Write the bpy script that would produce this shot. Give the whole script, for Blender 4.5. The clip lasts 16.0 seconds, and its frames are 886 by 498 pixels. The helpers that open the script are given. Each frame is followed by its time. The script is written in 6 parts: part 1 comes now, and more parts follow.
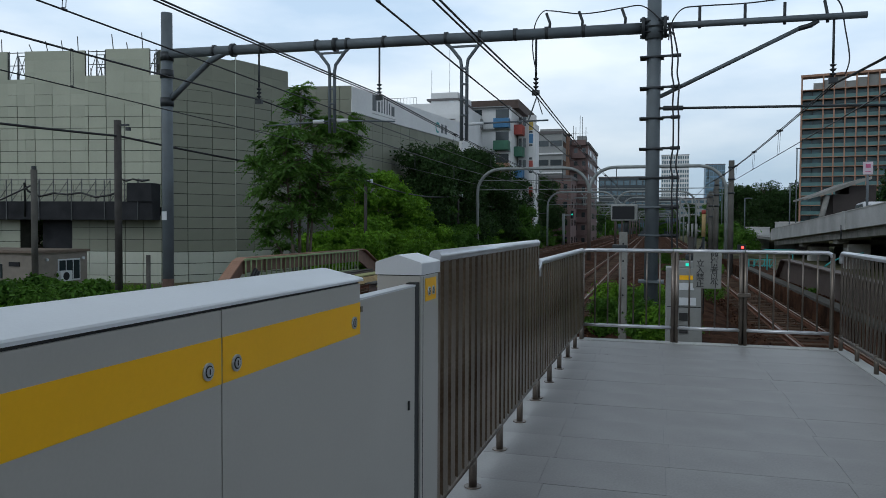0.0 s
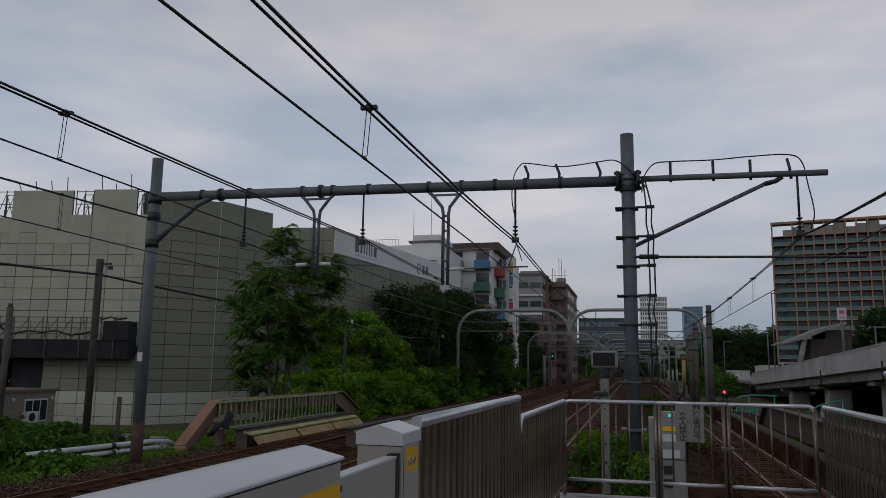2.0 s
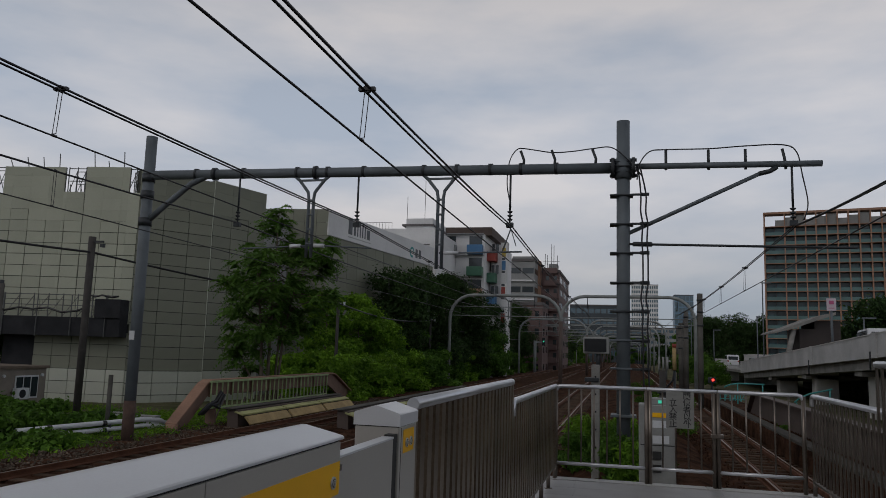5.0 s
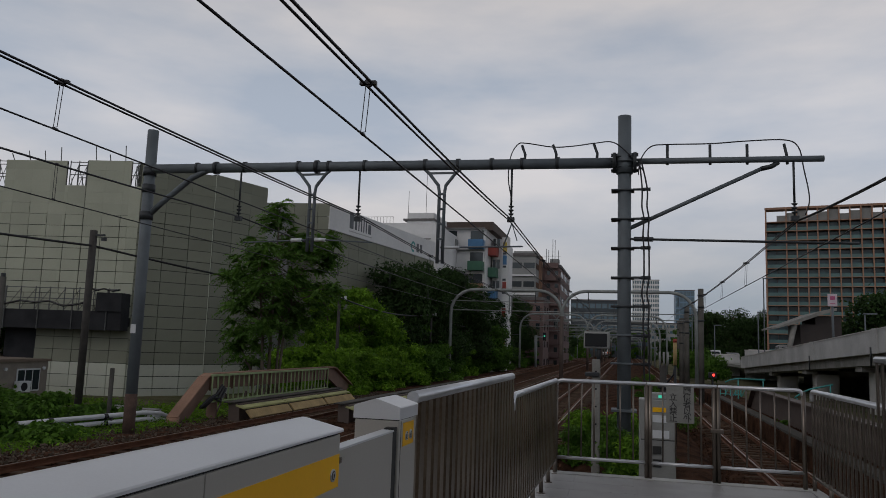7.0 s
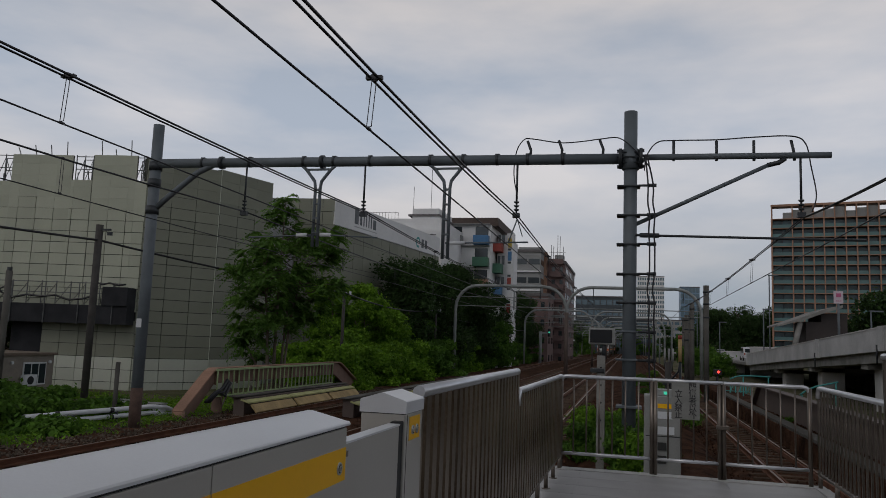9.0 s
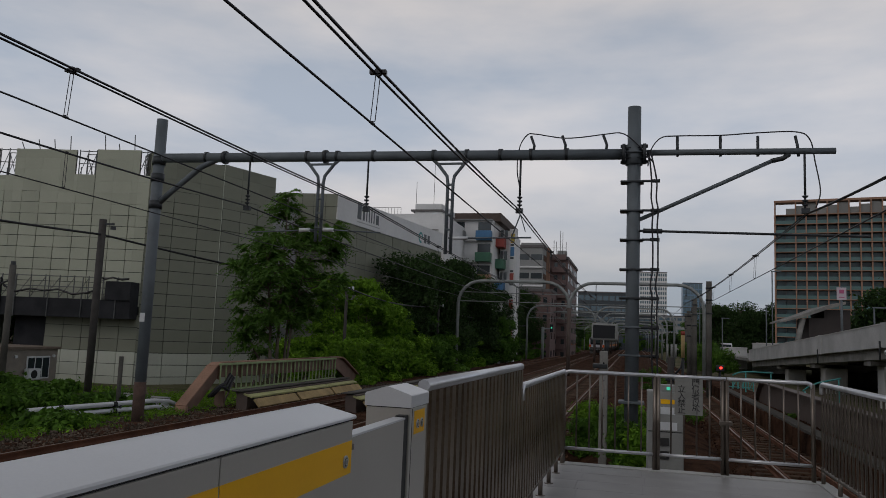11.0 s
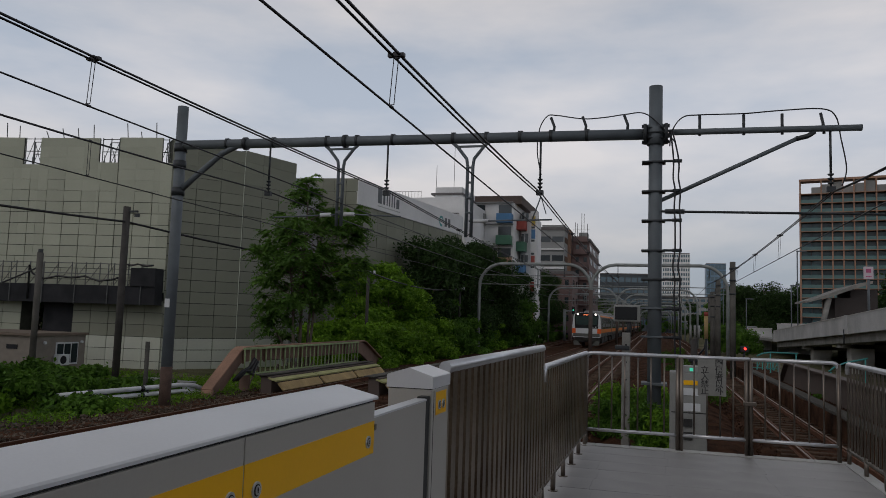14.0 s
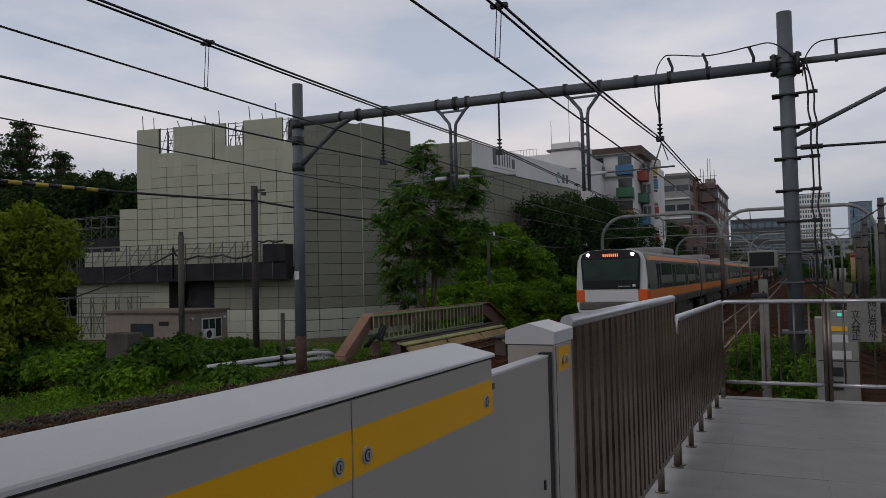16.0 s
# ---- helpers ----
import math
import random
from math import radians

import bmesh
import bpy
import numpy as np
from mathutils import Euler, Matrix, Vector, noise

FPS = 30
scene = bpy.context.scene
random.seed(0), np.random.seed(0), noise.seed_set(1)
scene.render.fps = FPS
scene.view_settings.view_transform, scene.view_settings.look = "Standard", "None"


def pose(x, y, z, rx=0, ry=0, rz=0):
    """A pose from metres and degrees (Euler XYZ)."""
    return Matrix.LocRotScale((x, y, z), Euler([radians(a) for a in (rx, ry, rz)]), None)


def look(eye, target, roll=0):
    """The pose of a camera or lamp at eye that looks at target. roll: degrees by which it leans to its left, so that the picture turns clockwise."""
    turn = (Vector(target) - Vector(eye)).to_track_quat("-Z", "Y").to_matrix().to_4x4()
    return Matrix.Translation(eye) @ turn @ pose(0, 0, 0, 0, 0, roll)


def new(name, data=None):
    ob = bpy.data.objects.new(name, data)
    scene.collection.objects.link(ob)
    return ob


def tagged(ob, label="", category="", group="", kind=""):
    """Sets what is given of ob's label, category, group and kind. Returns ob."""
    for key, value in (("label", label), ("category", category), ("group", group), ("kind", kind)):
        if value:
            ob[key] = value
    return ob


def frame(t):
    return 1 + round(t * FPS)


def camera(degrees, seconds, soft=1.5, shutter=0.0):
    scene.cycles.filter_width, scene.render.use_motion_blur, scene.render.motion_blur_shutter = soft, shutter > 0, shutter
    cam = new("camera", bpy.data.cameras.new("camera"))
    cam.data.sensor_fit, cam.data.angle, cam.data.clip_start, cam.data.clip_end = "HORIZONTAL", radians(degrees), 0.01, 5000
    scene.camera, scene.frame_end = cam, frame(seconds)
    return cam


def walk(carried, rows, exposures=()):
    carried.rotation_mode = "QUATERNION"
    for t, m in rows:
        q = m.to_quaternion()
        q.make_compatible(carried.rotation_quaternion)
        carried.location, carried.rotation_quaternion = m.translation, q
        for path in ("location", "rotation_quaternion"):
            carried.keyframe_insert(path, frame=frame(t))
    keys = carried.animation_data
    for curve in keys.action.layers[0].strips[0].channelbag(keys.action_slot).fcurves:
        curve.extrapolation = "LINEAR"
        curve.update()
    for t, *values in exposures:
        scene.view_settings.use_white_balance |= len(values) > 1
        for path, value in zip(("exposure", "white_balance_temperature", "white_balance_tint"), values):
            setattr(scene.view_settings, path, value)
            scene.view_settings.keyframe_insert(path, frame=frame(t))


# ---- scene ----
cam = camera(61.0, 16.0, soft=0.7)
# seconds, x, y, z, yaw, pitch, roll
PATH = [
    (0, 0.025, -0.075, 1.499, 15.67, -1.76, -0.26), (0.5, -0.024, 0.148, 1.564, 10.18, 3.81, -0.55), (1, -0.028, 0.068, 1.609, 13.19, 8.24, -0.74),
    (1.5, 0.012, -0.100, 1.613, 14.16, 8.98, -0.77), (2, 0.031, -0.135, 1.618, 14.15, 8.84, -0.80), (2.5, 0.023, -0.124, 1.615, 14.05, 8.71, -0.87),
    (3, 0.013, -0.133, 1.614, 13.76, 8.59, -1.07), (3.5, 0.009, -0.134, 1.613, 13.51, 8.31, -1.28), (4, 0.003, -0.151, 1.613, 13.40, 8.03, -1.53),
    (6.5, 0.004, -0.148, 1.610, 13.53, 7.30, -1.86), (7, 0.008, -0.151, 1.609, 13.54, 7.22, -1.91), (7.5, 0.005, -0.144, 1.606, 13.64, 7.15, -1.98),
    (8, 0.005, -0.157, 1.606, 13.75, 7.07, -2.06), (8.5, -0.004, -0.135, 1.603, 13.78, 6.97, -2.13), (9, -0.003, -0.142, 1.602, 13.88, 6.89, -2.16),
    (11.5, -0.017, -0.143, 1.596, 14.09, 6.35, -2.33), (12, -0.018, -0.135, 1.597, 14.19, 6.15, -2.26), (12.5, -0.019, -0.139, 1.594, 14.22, 6.04, -2.19),
    (13, -0.021, -0.137, 1.594, 14.26, 5.92, -2.14), (13.5, -0.017, -0.140, 1.594, 14.52, 5.71, -2.02), (14, -0.009, -0.146, 1.590, 15.70, 5.21, -1.84),
    (14.5, -0.002, -0.150, 1.581, 17.58, 4.31, -1.25), (15, -0.009, -0.069, 1.553, 19.94, 3.09, -0.44), (15.5, -0.032, 0.018, 1.534, 22.35, 2.40, 0.64),
    (16, -0.031, 0.017, 1.563, 25.03, 2.24, 1.31),
]
walk(cam, [(t, pose(x, y, z, 90 + p, r, w)) for t, x, y, z, w, p, r in PATH],
     exposures=[(0.0, 0.63, 5900, 4), (0.3, 0.35, 5950, 6), (0.9, -0.1, 6250, 10), (2.0, -0.11, 6480, 14), (4.0, -0.08, 6600, 13), (9.0, -0.02, 6680, 13), (13.5, 0.06, 6720, 13), (14.5, 0.11, 6700, 14), (15.0, 0.13, 6680, 15), (15.5, 0.40, 6700, 15), (16.0, 0.14, 6700, 16)])

# ---- world and sun: a thick overcast late in the day ----
world = bpy.data.worlds.new("overcast")
scene.world = world
world.use_nodes = True
wn, wl = world.node_tree.nodes, world.node_tree.links
wn.clear()
w_out = wn.new("ShaderNodeOutputWorld")
w_bg = wn.new("ShaderNodeBackground")
w_sky = wn.new("ShaderNodeTexSky")
w_sky.sky_type, w_sky.sun_disc, w_sky.sun_elevation, w_sky.sun_rotation = "NISHITA", False, radians(39), radians(205)
w_geo = wn.new("ShaderNodeTexCoord")
w_map = wn.new("ShaderNodeMapping")
w_map.inputs["Scale"].default_value = (1.0, 1.0, 3.2)
w_noise = wn.new("ShaderNodeTexNoise")
w_noise.inputs["Scale"].default_value, w_noise.inputs["Detail"].default_value, w_noise.inputs["Roughness"].default_value = 2.0, 6.0, 0.52
w_ramp = wn.new("ShaderNodeValToRGB")
w_ramp.color_ramp.elements[0].position, w_ramp.color_ramp.elements[1].position = 0.38, 0.62
w_ramp.color_ramp.elements[0].color = (3.95, 4.6, 5.45, 1)
w_ramp.color_ramp.elements[1].color = (6.75, 6.7, 6.75, 1)
w_mix = wn.new("ShaderNodeMixRGB")
w_mix.inputs[0].default_value = 0.9
wl.new(w_geo.outputs["Generated"], w_map.inputs["Vector"])
wl.new(w_map.outputs[0], w_noise.inputs["Vector"])
wl.new(w_noise.outputs["Fac"], w_ramp.inputs[0])
wl.new(w_sky.outputs[0], w_mix.inputs[1])
wl.new(w_ramp.outputs[0], w_mix.inputs[2])
w_sep = wn.new("ShaderNodeSeparateXYZ")
w_up = wn.new("ShaderNodeMapRange")
w_up.interpolation_type = "SMOOTHSTEP"
w_up.inputs["From Min"].default_value, w_up.inputs["From Max"].default_value = 0.2, 0.85
w_up.inputs["To Min"].default_value, w_up.inputs["To Max"].default_value = 1.0, 0.36
w_dim = wn.new("ShaderNodeMixRGB")
w_dim.blend_type = "MULTIPLY"
w_dim.inputs[0].default_value = 1.0
wl.new(w_geo.outputs["Generated"], w_sep.inputs[0])
wl.new(w_sep.outputs["Z"], w_up.inputs["Value"])
wl.new(w_mix.outputs[0], w_dim.inputs[1])
w_low = wn.new("ShaderNodeMapRange")
w_low.interpolation_type = "SMOOTHSTEP"
w_low.inputs["From Min"].default_value, w_low.inputs["From Max"].default_value = 0.0, 0.3
w_low.inputs["To Min"].default_value, w_low.inputs["To Max"].default_value = 0.74, 1.07
w_prod = wn.new("ShaderNodeMath")
w_prod.operation = "MULTIPLY"
wl.new(w_sep.outputs["Z"], w_low.inputs["Value"])
wl.new(w_up.outputs[0], w_prod.inputs[0])
wl.new(w_low.outputs[0], w_prod.inputs[1])
wl.new(w_prod.outputs[0], w_dim.inputs[2])
wl.new(w_dim.outputs[0], w_bg.inputs["Color"])
w_bg.inputs["Strength"].default_value = 0.1
wl.new(w_bg.outputs[0], w_out.inputs["Surface"])
sun_data = bpy.data.lights.new("sun", "SUN")
sun_data.energy, sun_data.angle, sun_data.color = 0.3, radians(25), (1.0, 0.96, 0.9)
sun = new("sun", sun_data)
sun.matrix_basis = look((-18, -38, 34), (0, 0, 0))


# ---- materials ----
def material(name, color, rough=0.6, metal=0.0, vary=0.25, scale=3.0, fine=40.0, bump=0.15, dist=0.01, second=None, island=0.0, spec=0.5, single=0.0):
    """A surface with stains at one scale and grain at another, and a fine relief."""
    m = bpy.data.materials.new(name)
    m.use_nodes = True
    n, l = m.node_tree.nodes, m.node_tree.links
    b = n["Principled BSDF"]
    b.inputs["Roughness"].default_value, b.inputs["Metallic"].default_value = rough, metal
    b.inputs["Specular IOR Level"].default_value = spec
    co = n.new("ShaderNodeTexCoord")
    big, small = n.new("ShaderNodeTexNoise"), n.new("ShaderNodeTexNoise")
    big.inputs["Scale"].default_value, big.inputs["Detail"].default_value = scale, 6.0
    small.inputs["Scale"].default_value, small.inputs["Detail"].default_value = fine, 4.0
    l.new(co.outputs["Object"], big.inputs["Vector"])
    l.new(co.outputs["Object"], small.inputs["Vector"])
    mul = n.new("ShaderNodeMath")
    mul.operation = "MULTIPLY_ADD"
    mul.inputs[1].default_value = 0.35
    l.new(small.outputs["Fac"], mul.inputs[0])
    l.new(big.outputs["Fac"], mul.inputs[2])
    ramp = n.new("ShaderNodeValToRGB")
    dark = second if second else [c * (1 - vary) for c in color]
    light = [min(1, c * (1 + vary * 0.5)) for c in color]
    ramp.color_ramp.elements[0].position, ramp.color_ramp.elements[1].position = 0.45, 0.9
    ramp.color_ramp.elements[0].color, ramp.color_ramp.elements[1].color = (*dark, 1), (*light, 1)
    l.new(mul.outputs[0], ramp.inputs[0])
    last = ramp.outputs[0]
    if island:
        geo, hsv = n.new("ShaderNodeNewGeometry"), n.new("ShaderNodeHueSaturation")
        mr = n.new("ShaderNodeMapRange")
        mr.inputs["To Min"].default_value, mr.inputs["To Max"].default_value = 1 - island, 1 + island
        l.new(geo.outputs["Random Per Island"], mr.inputs["Value"])
        l.new(mr.outputs[0], hsv.inputs["Value"])
        l.new(last, hsv.inputs["Color"])
        last = hsv.outputs[0]
    if single:
        info, hsv = n.new("ShaderNodeObjectInfo"), n.new("ShaderNodeHueSaturation")
        mr = n.new("ShaderNodeMapRange")
        mr.inputs["To Min"].default_value, mr.inputs["To Max"].default_value = 1 - single, 1 + single
        l.new(info.outputs["Random"], mr.inputs["Value"])
        l.new(mr.outputs[0], hsv.inputs["Value"])
        l.new(last, hsv.inputs["Color"])
        last = hsv.outputs[0]
    l.new(last, b.inputs["Base Color"])
    if bump:
        bp = n.new("ShaderNodeBump")
        bp.inputs["Strength"].default_value, bp.inputs["Distance"].default_value = bump, dist
        l.new(small.outputs["Fac"], bp.inputs["Height"])
        l.new(bp.outputs[0], b.inputs["Normal"])
    return m


def leaf_material(name, dark, light):
    m = material(name, light, 0.7, 0, scale=0.9, fine=8.0, bump=0, second=dark, island=0.6, spec=0.12)
    b = m.node_tree.nodes["Principled BSDF"]
    tr = m.node_tree.nodes.new("ShaderNodeBsdfTranslucent")
    tr.inputs["Color"].default_value = (light[0] * 1.3, light[1] * 1.4, light[2], 1)
    mx = m.node_tree.nodes.new("ShaderNodeMixShader")
    mx.inputs[0].default_value = 0.25
    out = [n for n in m.node_tree.nodes if n.type == "OUTPUT_MATERIAL"][0]
    m.node_tree.links.new(b.outputs[0], mx.inputs[1])
    m.node_tree.links.new(tr.outputs[0], mx.inputs[2])
    m.node_tree.links.new(mx.outputs[0], out.inputs["Surface"])
    return m


def glow(name, color, strength):
    m = bpy.data.materials.new(name)
    m.use_nodes = True
    b = m.node_tree.nodes["Principled BSDF"]
    b.inputs["Base Color"].default_value = (*color, 1)
    b.inputs["Emission Color"].default_value, b.inputs["Emission Strength"].default_value = (*color, 1), strength
    return m


M_DOOR = material("door_paint", (0.46, 0.44, 0.405), 0.38, vary=0.08, scale=1.5, fine=120, bump=0.03, dist=0.001)
M_CAP = material("cap_paint", (0.72, 0.735, 0.76), 0.3, vary=0.08, scale=2, fine=150, bump=0.03, dist=0.001, spec=0.9)
M_YELLOW = material("yellow_film", (0.97, 0.51, 0.003), 0.4, vary=0.06, scale=2, fine=100, bump=0.02, dist=0.001)
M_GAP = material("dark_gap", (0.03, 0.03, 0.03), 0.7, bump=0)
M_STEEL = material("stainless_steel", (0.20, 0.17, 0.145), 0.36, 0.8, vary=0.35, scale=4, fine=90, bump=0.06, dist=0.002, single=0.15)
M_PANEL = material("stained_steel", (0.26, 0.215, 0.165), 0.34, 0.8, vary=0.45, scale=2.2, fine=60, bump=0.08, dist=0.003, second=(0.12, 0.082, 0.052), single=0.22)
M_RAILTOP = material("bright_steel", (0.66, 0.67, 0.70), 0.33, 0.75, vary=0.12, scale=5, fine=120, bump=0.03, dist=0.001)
M_TILE = material("floor_tile", (0.32, 0.315, 0.31), 0.5, vary=0.32, scale=0.9, fine=70, bump=0.1, dist=0.002, single=0.03)
M_GROUT = material("grout", (0.275, 0.275, 0.28), 0.8, bump=0.1)
M_KERB = material("pale_kerb", (0.43, 0.43, 0.42), 0.8, vary=0.2, scale=1.5, fine=40, bump=0.2, dist=0.003, single=0.06)
M_CONC = material("concrete", (0.25, 0.245, 0.23), 0.88, vary=0.4, scale=1.1, fine=30, bump=0.3, spec=0.2)
M_CONC_D = material("weathered_concrete", (0.115, 0.11, 0.10), 0.92, vary=0.5, scale=0.8, fine=25, bump=0.3, spec=0.12)
M_GRAVEL = material("gravel", (0.125, 0.098, 0.076), 0.95, vary=0.5, scale=2.0, fine=20, bump=0.6, dist=0.02, second=(0.045, 0.036, 0.028), spec=0.05, island=0.4)
M_POLEFOOT = material("rusty_foot", (0.085, 0.05, 0.038), 0.85, vary=0.45, scale=5, fine=40, bump=0.2)
M_MAST = material("galvanised_paint", (0.115, 0.135, 0.15), 0.6, 0.05, vary=0.25, scale=2, fine=40, bump=0.05)
M_MAST_D = material("dark_steel", (0.035, 0.04, 0.045), 0.5, 0.3, vary=0.25, bump=0.05)
M_WIRE = material("wire", (0.025, 0.025, 0.03), 0.5, 0.3, bump=0)
M_BALLAST = material("ballast", (0.082, 0.042, 0.026), 0.95, vary=0.5, scale=1.5, fine=16, bump=1.0, dist=0.05, second=(0.014, 0.008, 0.006), spec=0.02)
M_RAIL = material("rusty_rail", (0.13, 0.058, 0.034), 0.8, 0.0, vary=0.4, fine=40, spec=0.15)
M_RAILHEAD = material("worn_railhead", (0.19, 0.125, 0.09), 0.5, 0.6, vary=0.3, fine=60, bump=0.02)
M_SLEEPER = material("sleeper", (0.085, 0.058, 0.042), 0.95, vary=0.5, scale=2, fine=30, bump=0.3, spec=0.05, single=0.35)
M_SOIL = material("soil", (0.13, 0.11, 0.075), 0.95, vary=0.5, scale=0.35, fine=6, bump=0.8, dist=0.08, second=(0.045, 0.06, 0.02), spec=0.05)
# Darker grey-green than sound_sheet: side faces, lower right wall, second block.
M_SHEET_G = material("grey_green_sheet", (0.225, 0.232, 0.18), 0.75, vary=0.15, scale=0.5, fine=30, bump=0.1, single=0.08)
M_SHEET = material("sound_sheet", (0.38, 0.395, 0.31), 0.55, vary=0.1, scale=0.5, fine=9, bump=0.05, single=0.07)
M_SHEET_D = material("sheet_joint", (0.085, 0.09, 0.075), 0.85, bump=0, spec=0.1)
M_DECK = material("scaffold_deck", (0.028, 0.029, 0.033), 0.8, vary=0.45, scale=1.2, fine=18, spec=0.2)
M_WHITE = material("white_wall", (0.68, 0.68, 0.68), 0.75, vary=0.14, scale=0.25, fine=5, bump=0.05)
M_GREYWALL = material("grey_wall", (0.27, 0.275, 0.27), 0.8, vary=0.15, scale=0.2, fine=4, bump=0.05)
M_BRICKWALL = material("brown_tile_wall", (0.165, 0.108, 0.10), 0.75, vary=0.2, scale=0.4, fine=9, bump=0.1)
M_TAN = material("tan_wall", (0.34, 0.195, 0.13), 0.75, vary=0.2, scale=0.4, fine=8, bump=0.05)
M_GLASS_D = material("window_glass", (0.03, 0.04, 0.045), 0.12, 0, vary=0.3, scale=0.7, bump=0, spec=0.7)
M_GLASS_B = material("blue_glass", (0.09, 0.15, 0.19), 0.15, 0, vary=0.2, bump=0, spec=0.7)
M_ROOF = material("roof_felt", (0.14, 0.13, 0.13), 0.9, vary=0.2)
M_RED = material("red_paint", (0.32, 0.05, 0.035), 0.55, vary=0.12)
M_GREEN = material("green_paint", (0.04, 0.14, 0.085), 0.55, vary=0.12)
M_BLUE = material("blue_paint", (0.05, 0.17, 0.34), 0.55, vary=0.12)
M_OCHRE = material("ochre_paint", (0.48, 0.36, 0.06), 0.55, vary=0.12)
M_GIRDER = material("brown_girder_paint", (0.19, 0.115, 0.085), 0.7, vary=0.3, scale=1.5, fine=30)
M_PALEGREEN = material("pale_green_paint", (0.30, 0.38, 0.19), 0.6, vary=0.2)
M_PLANK = material("plank", (0.40, 0.285, 0.13), 0.85, vary=0.4, scale=1.4, fine=22, bump=0.3)
M_HUT = material("hut_panel", (0.235, 0.205, 0.175), 0.7, vary=0.15)
M_PIPE = material("white_pipe", (0.62, 0.64, 0.66), 0.45, vary=0.12)
M_TRAIN_S = material("train_stainless", (0.125, 0.128, 0.118), 0.5, 0.35, vary=0.12, fine=60, bump=0.03, spec=0.3)
M_TRAIN_W = material("train_white", (0.66, 0.68, 0.70), 0.35, vary=0.06, bump=0.01)
M_ORANGE = material("train_orange", (0.66, 0.20, 0.03), 0.5, vary=0.06, bump=0.01, spec=0.25)
M_TRAIN_DOOR = material("train_door", (0.06, 0.065, 0.06), 0.45, 0.4, vary=0.15, bump=0.02)
M_SCREEN = material("windscreen_glass", (0.04, 0.065, 0.062), 0.12, 0, vary=0.3, scale=1.2, bump=0, spec=0.5)
M_TRAIN_ROOF = material("train_roof", (0.30, 0.30, 0.30), 0.7, vary=0.25, scale=1.0)
M_ORANGE_R = material("train_red_orange", (0.80, 0.12, 0.012), 0.4, vary=0.06, bump=0.01)
M_BLACK = material("train_black", (0.015, 0.016, 0.018), 0.25, vary=0.1, bump=0)
M_UNDER = material("underframe", (0.035, 0.033, 0.03), 0.8, vary=0.3)
M_BARK = material("bark", (0.13, 0.105, 0.08), 0.9, vary=0.4, scale=4, fine=40, bump=0.5)
M_LEAF = leaf_material("leaf_mid", (0.020, 0.055, 0.009), (0.085, 0.175, 0.023))
M_LEAF_L = leaf_material("leaf_light", (0.032, 0.080, 0.008), (0.155, 0.295, 0.025))
M_LEAF_Y = leaf_material("leaf_yellow", (0.045, 0.075, 0.008), (0.19, 0.25, 0.022))
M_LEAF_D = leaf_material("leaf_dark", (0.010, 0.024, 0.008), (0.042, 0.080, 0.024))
M_PAPER = material("sign_plate", (0.23, 0.23, 0.215), 0.6, vary=0.2, scale=6)
M_INK = material("sign_ink", (0.03, 0.03, 0.03), 0.7, bump=0)
M_BOX = material("cabinet_paint", (0.27, 0.275, 0.265), 0.55, vary=0.2)
M_TEAL = material("teal_paint", (0.05, 0.30, 0.29), 0.6, vary=0.2)
M_LAMP = glow("headlight_glow", (1.0, 0.97, 0.9), 6.0)
M_LED = glow("led_glow", (1.0, 0.25, 0.1), 1.2)
M_SIGRED = glow("red_signal_glow", (1.0, 0.04, 0.03), 3.0)
M_SIGGREEN = glow("green_signal_glow", (0.05, 0.6, 0.4), 0.6)


# ---- mesh helpers ----
def box(bm, x0, x1, y0, y1, z0, z1, bevel=0.0):
    vs = [bm.verts.new((x, y, z)) for z in (z0, z1) for x, y in ((x0, y0), (x1, y0), (x1, y1), (x0, y1))]
    fs = [bm.faces.new([vs[i] for i in q]) for q in ((3, 2, 1, 0), (4, 5, 6, 7), (0, 1, 5, 4), (1, 2, 6, 5), (2, 3, 7, 6), (3, 0, 4, 7))]
    if bevel:
        bmesh.ops.bevel(bm, geom=list({e for f in fs for e in f.edges}), offset=bevel, segments=2, affect="EDGES", profile=0.5)


def rod(bm, p, q, r, n=8, r2=None):
    """A round bar from p to q."""
    p, q = Vector(p), Vector(q)
    a = (q - p).normalized()
    u = a.orthogonal().normalized()
    v = a.cross(u)
    r2 = r if r2 is None else r2
    rings = [[bm.verts.new(c + (u * math.cos(k * math.tau / n) + v * math.sin(k * math.tau / n)) * rr) for k in range(n)] for c, rr in ((p, r), (q, r2))]
    for k in range(n):
        bm.faces.new((rings[0][k], rings[0][(k + 1) % n], rings[1][(k + 1) % n], rings[1][k])).smooth = n > 6
    bm.faces.new(rings[0][::-1])
    bm.faces.new(rings[1])


def tube(bm, pts, r, n=8):
    """A round bar along a bent line."""
    pts = [Vector(p) for p in pts]
    rings, u = [], None
    for i, p in enumerate(pts):
        a = (pts[min(i + 1, len(pts) - 1)] - pts[max(i - 1, 0)]).normalized()
        u = a.orthogonal().normalized() if u is None else (u - a * u.dot(a)).normalized()
        v = a.cross(u)
        rings.append([bm.verts.new(p + (u * math.cos(k * math.tau / n) + v * math.sin(k * math.tau / n)) * r) for k in range(n)])
    for s, t in zip(rings, rings[1:]):
        for k in range(n):
            bm.faces.new((s[k], s[(k + 1) % n], t[(k + 1) % n], t[k])).smooth = n > 5
    bm.faces.new(rings[0][::-1])
    bm.faces.new(rings[-1])


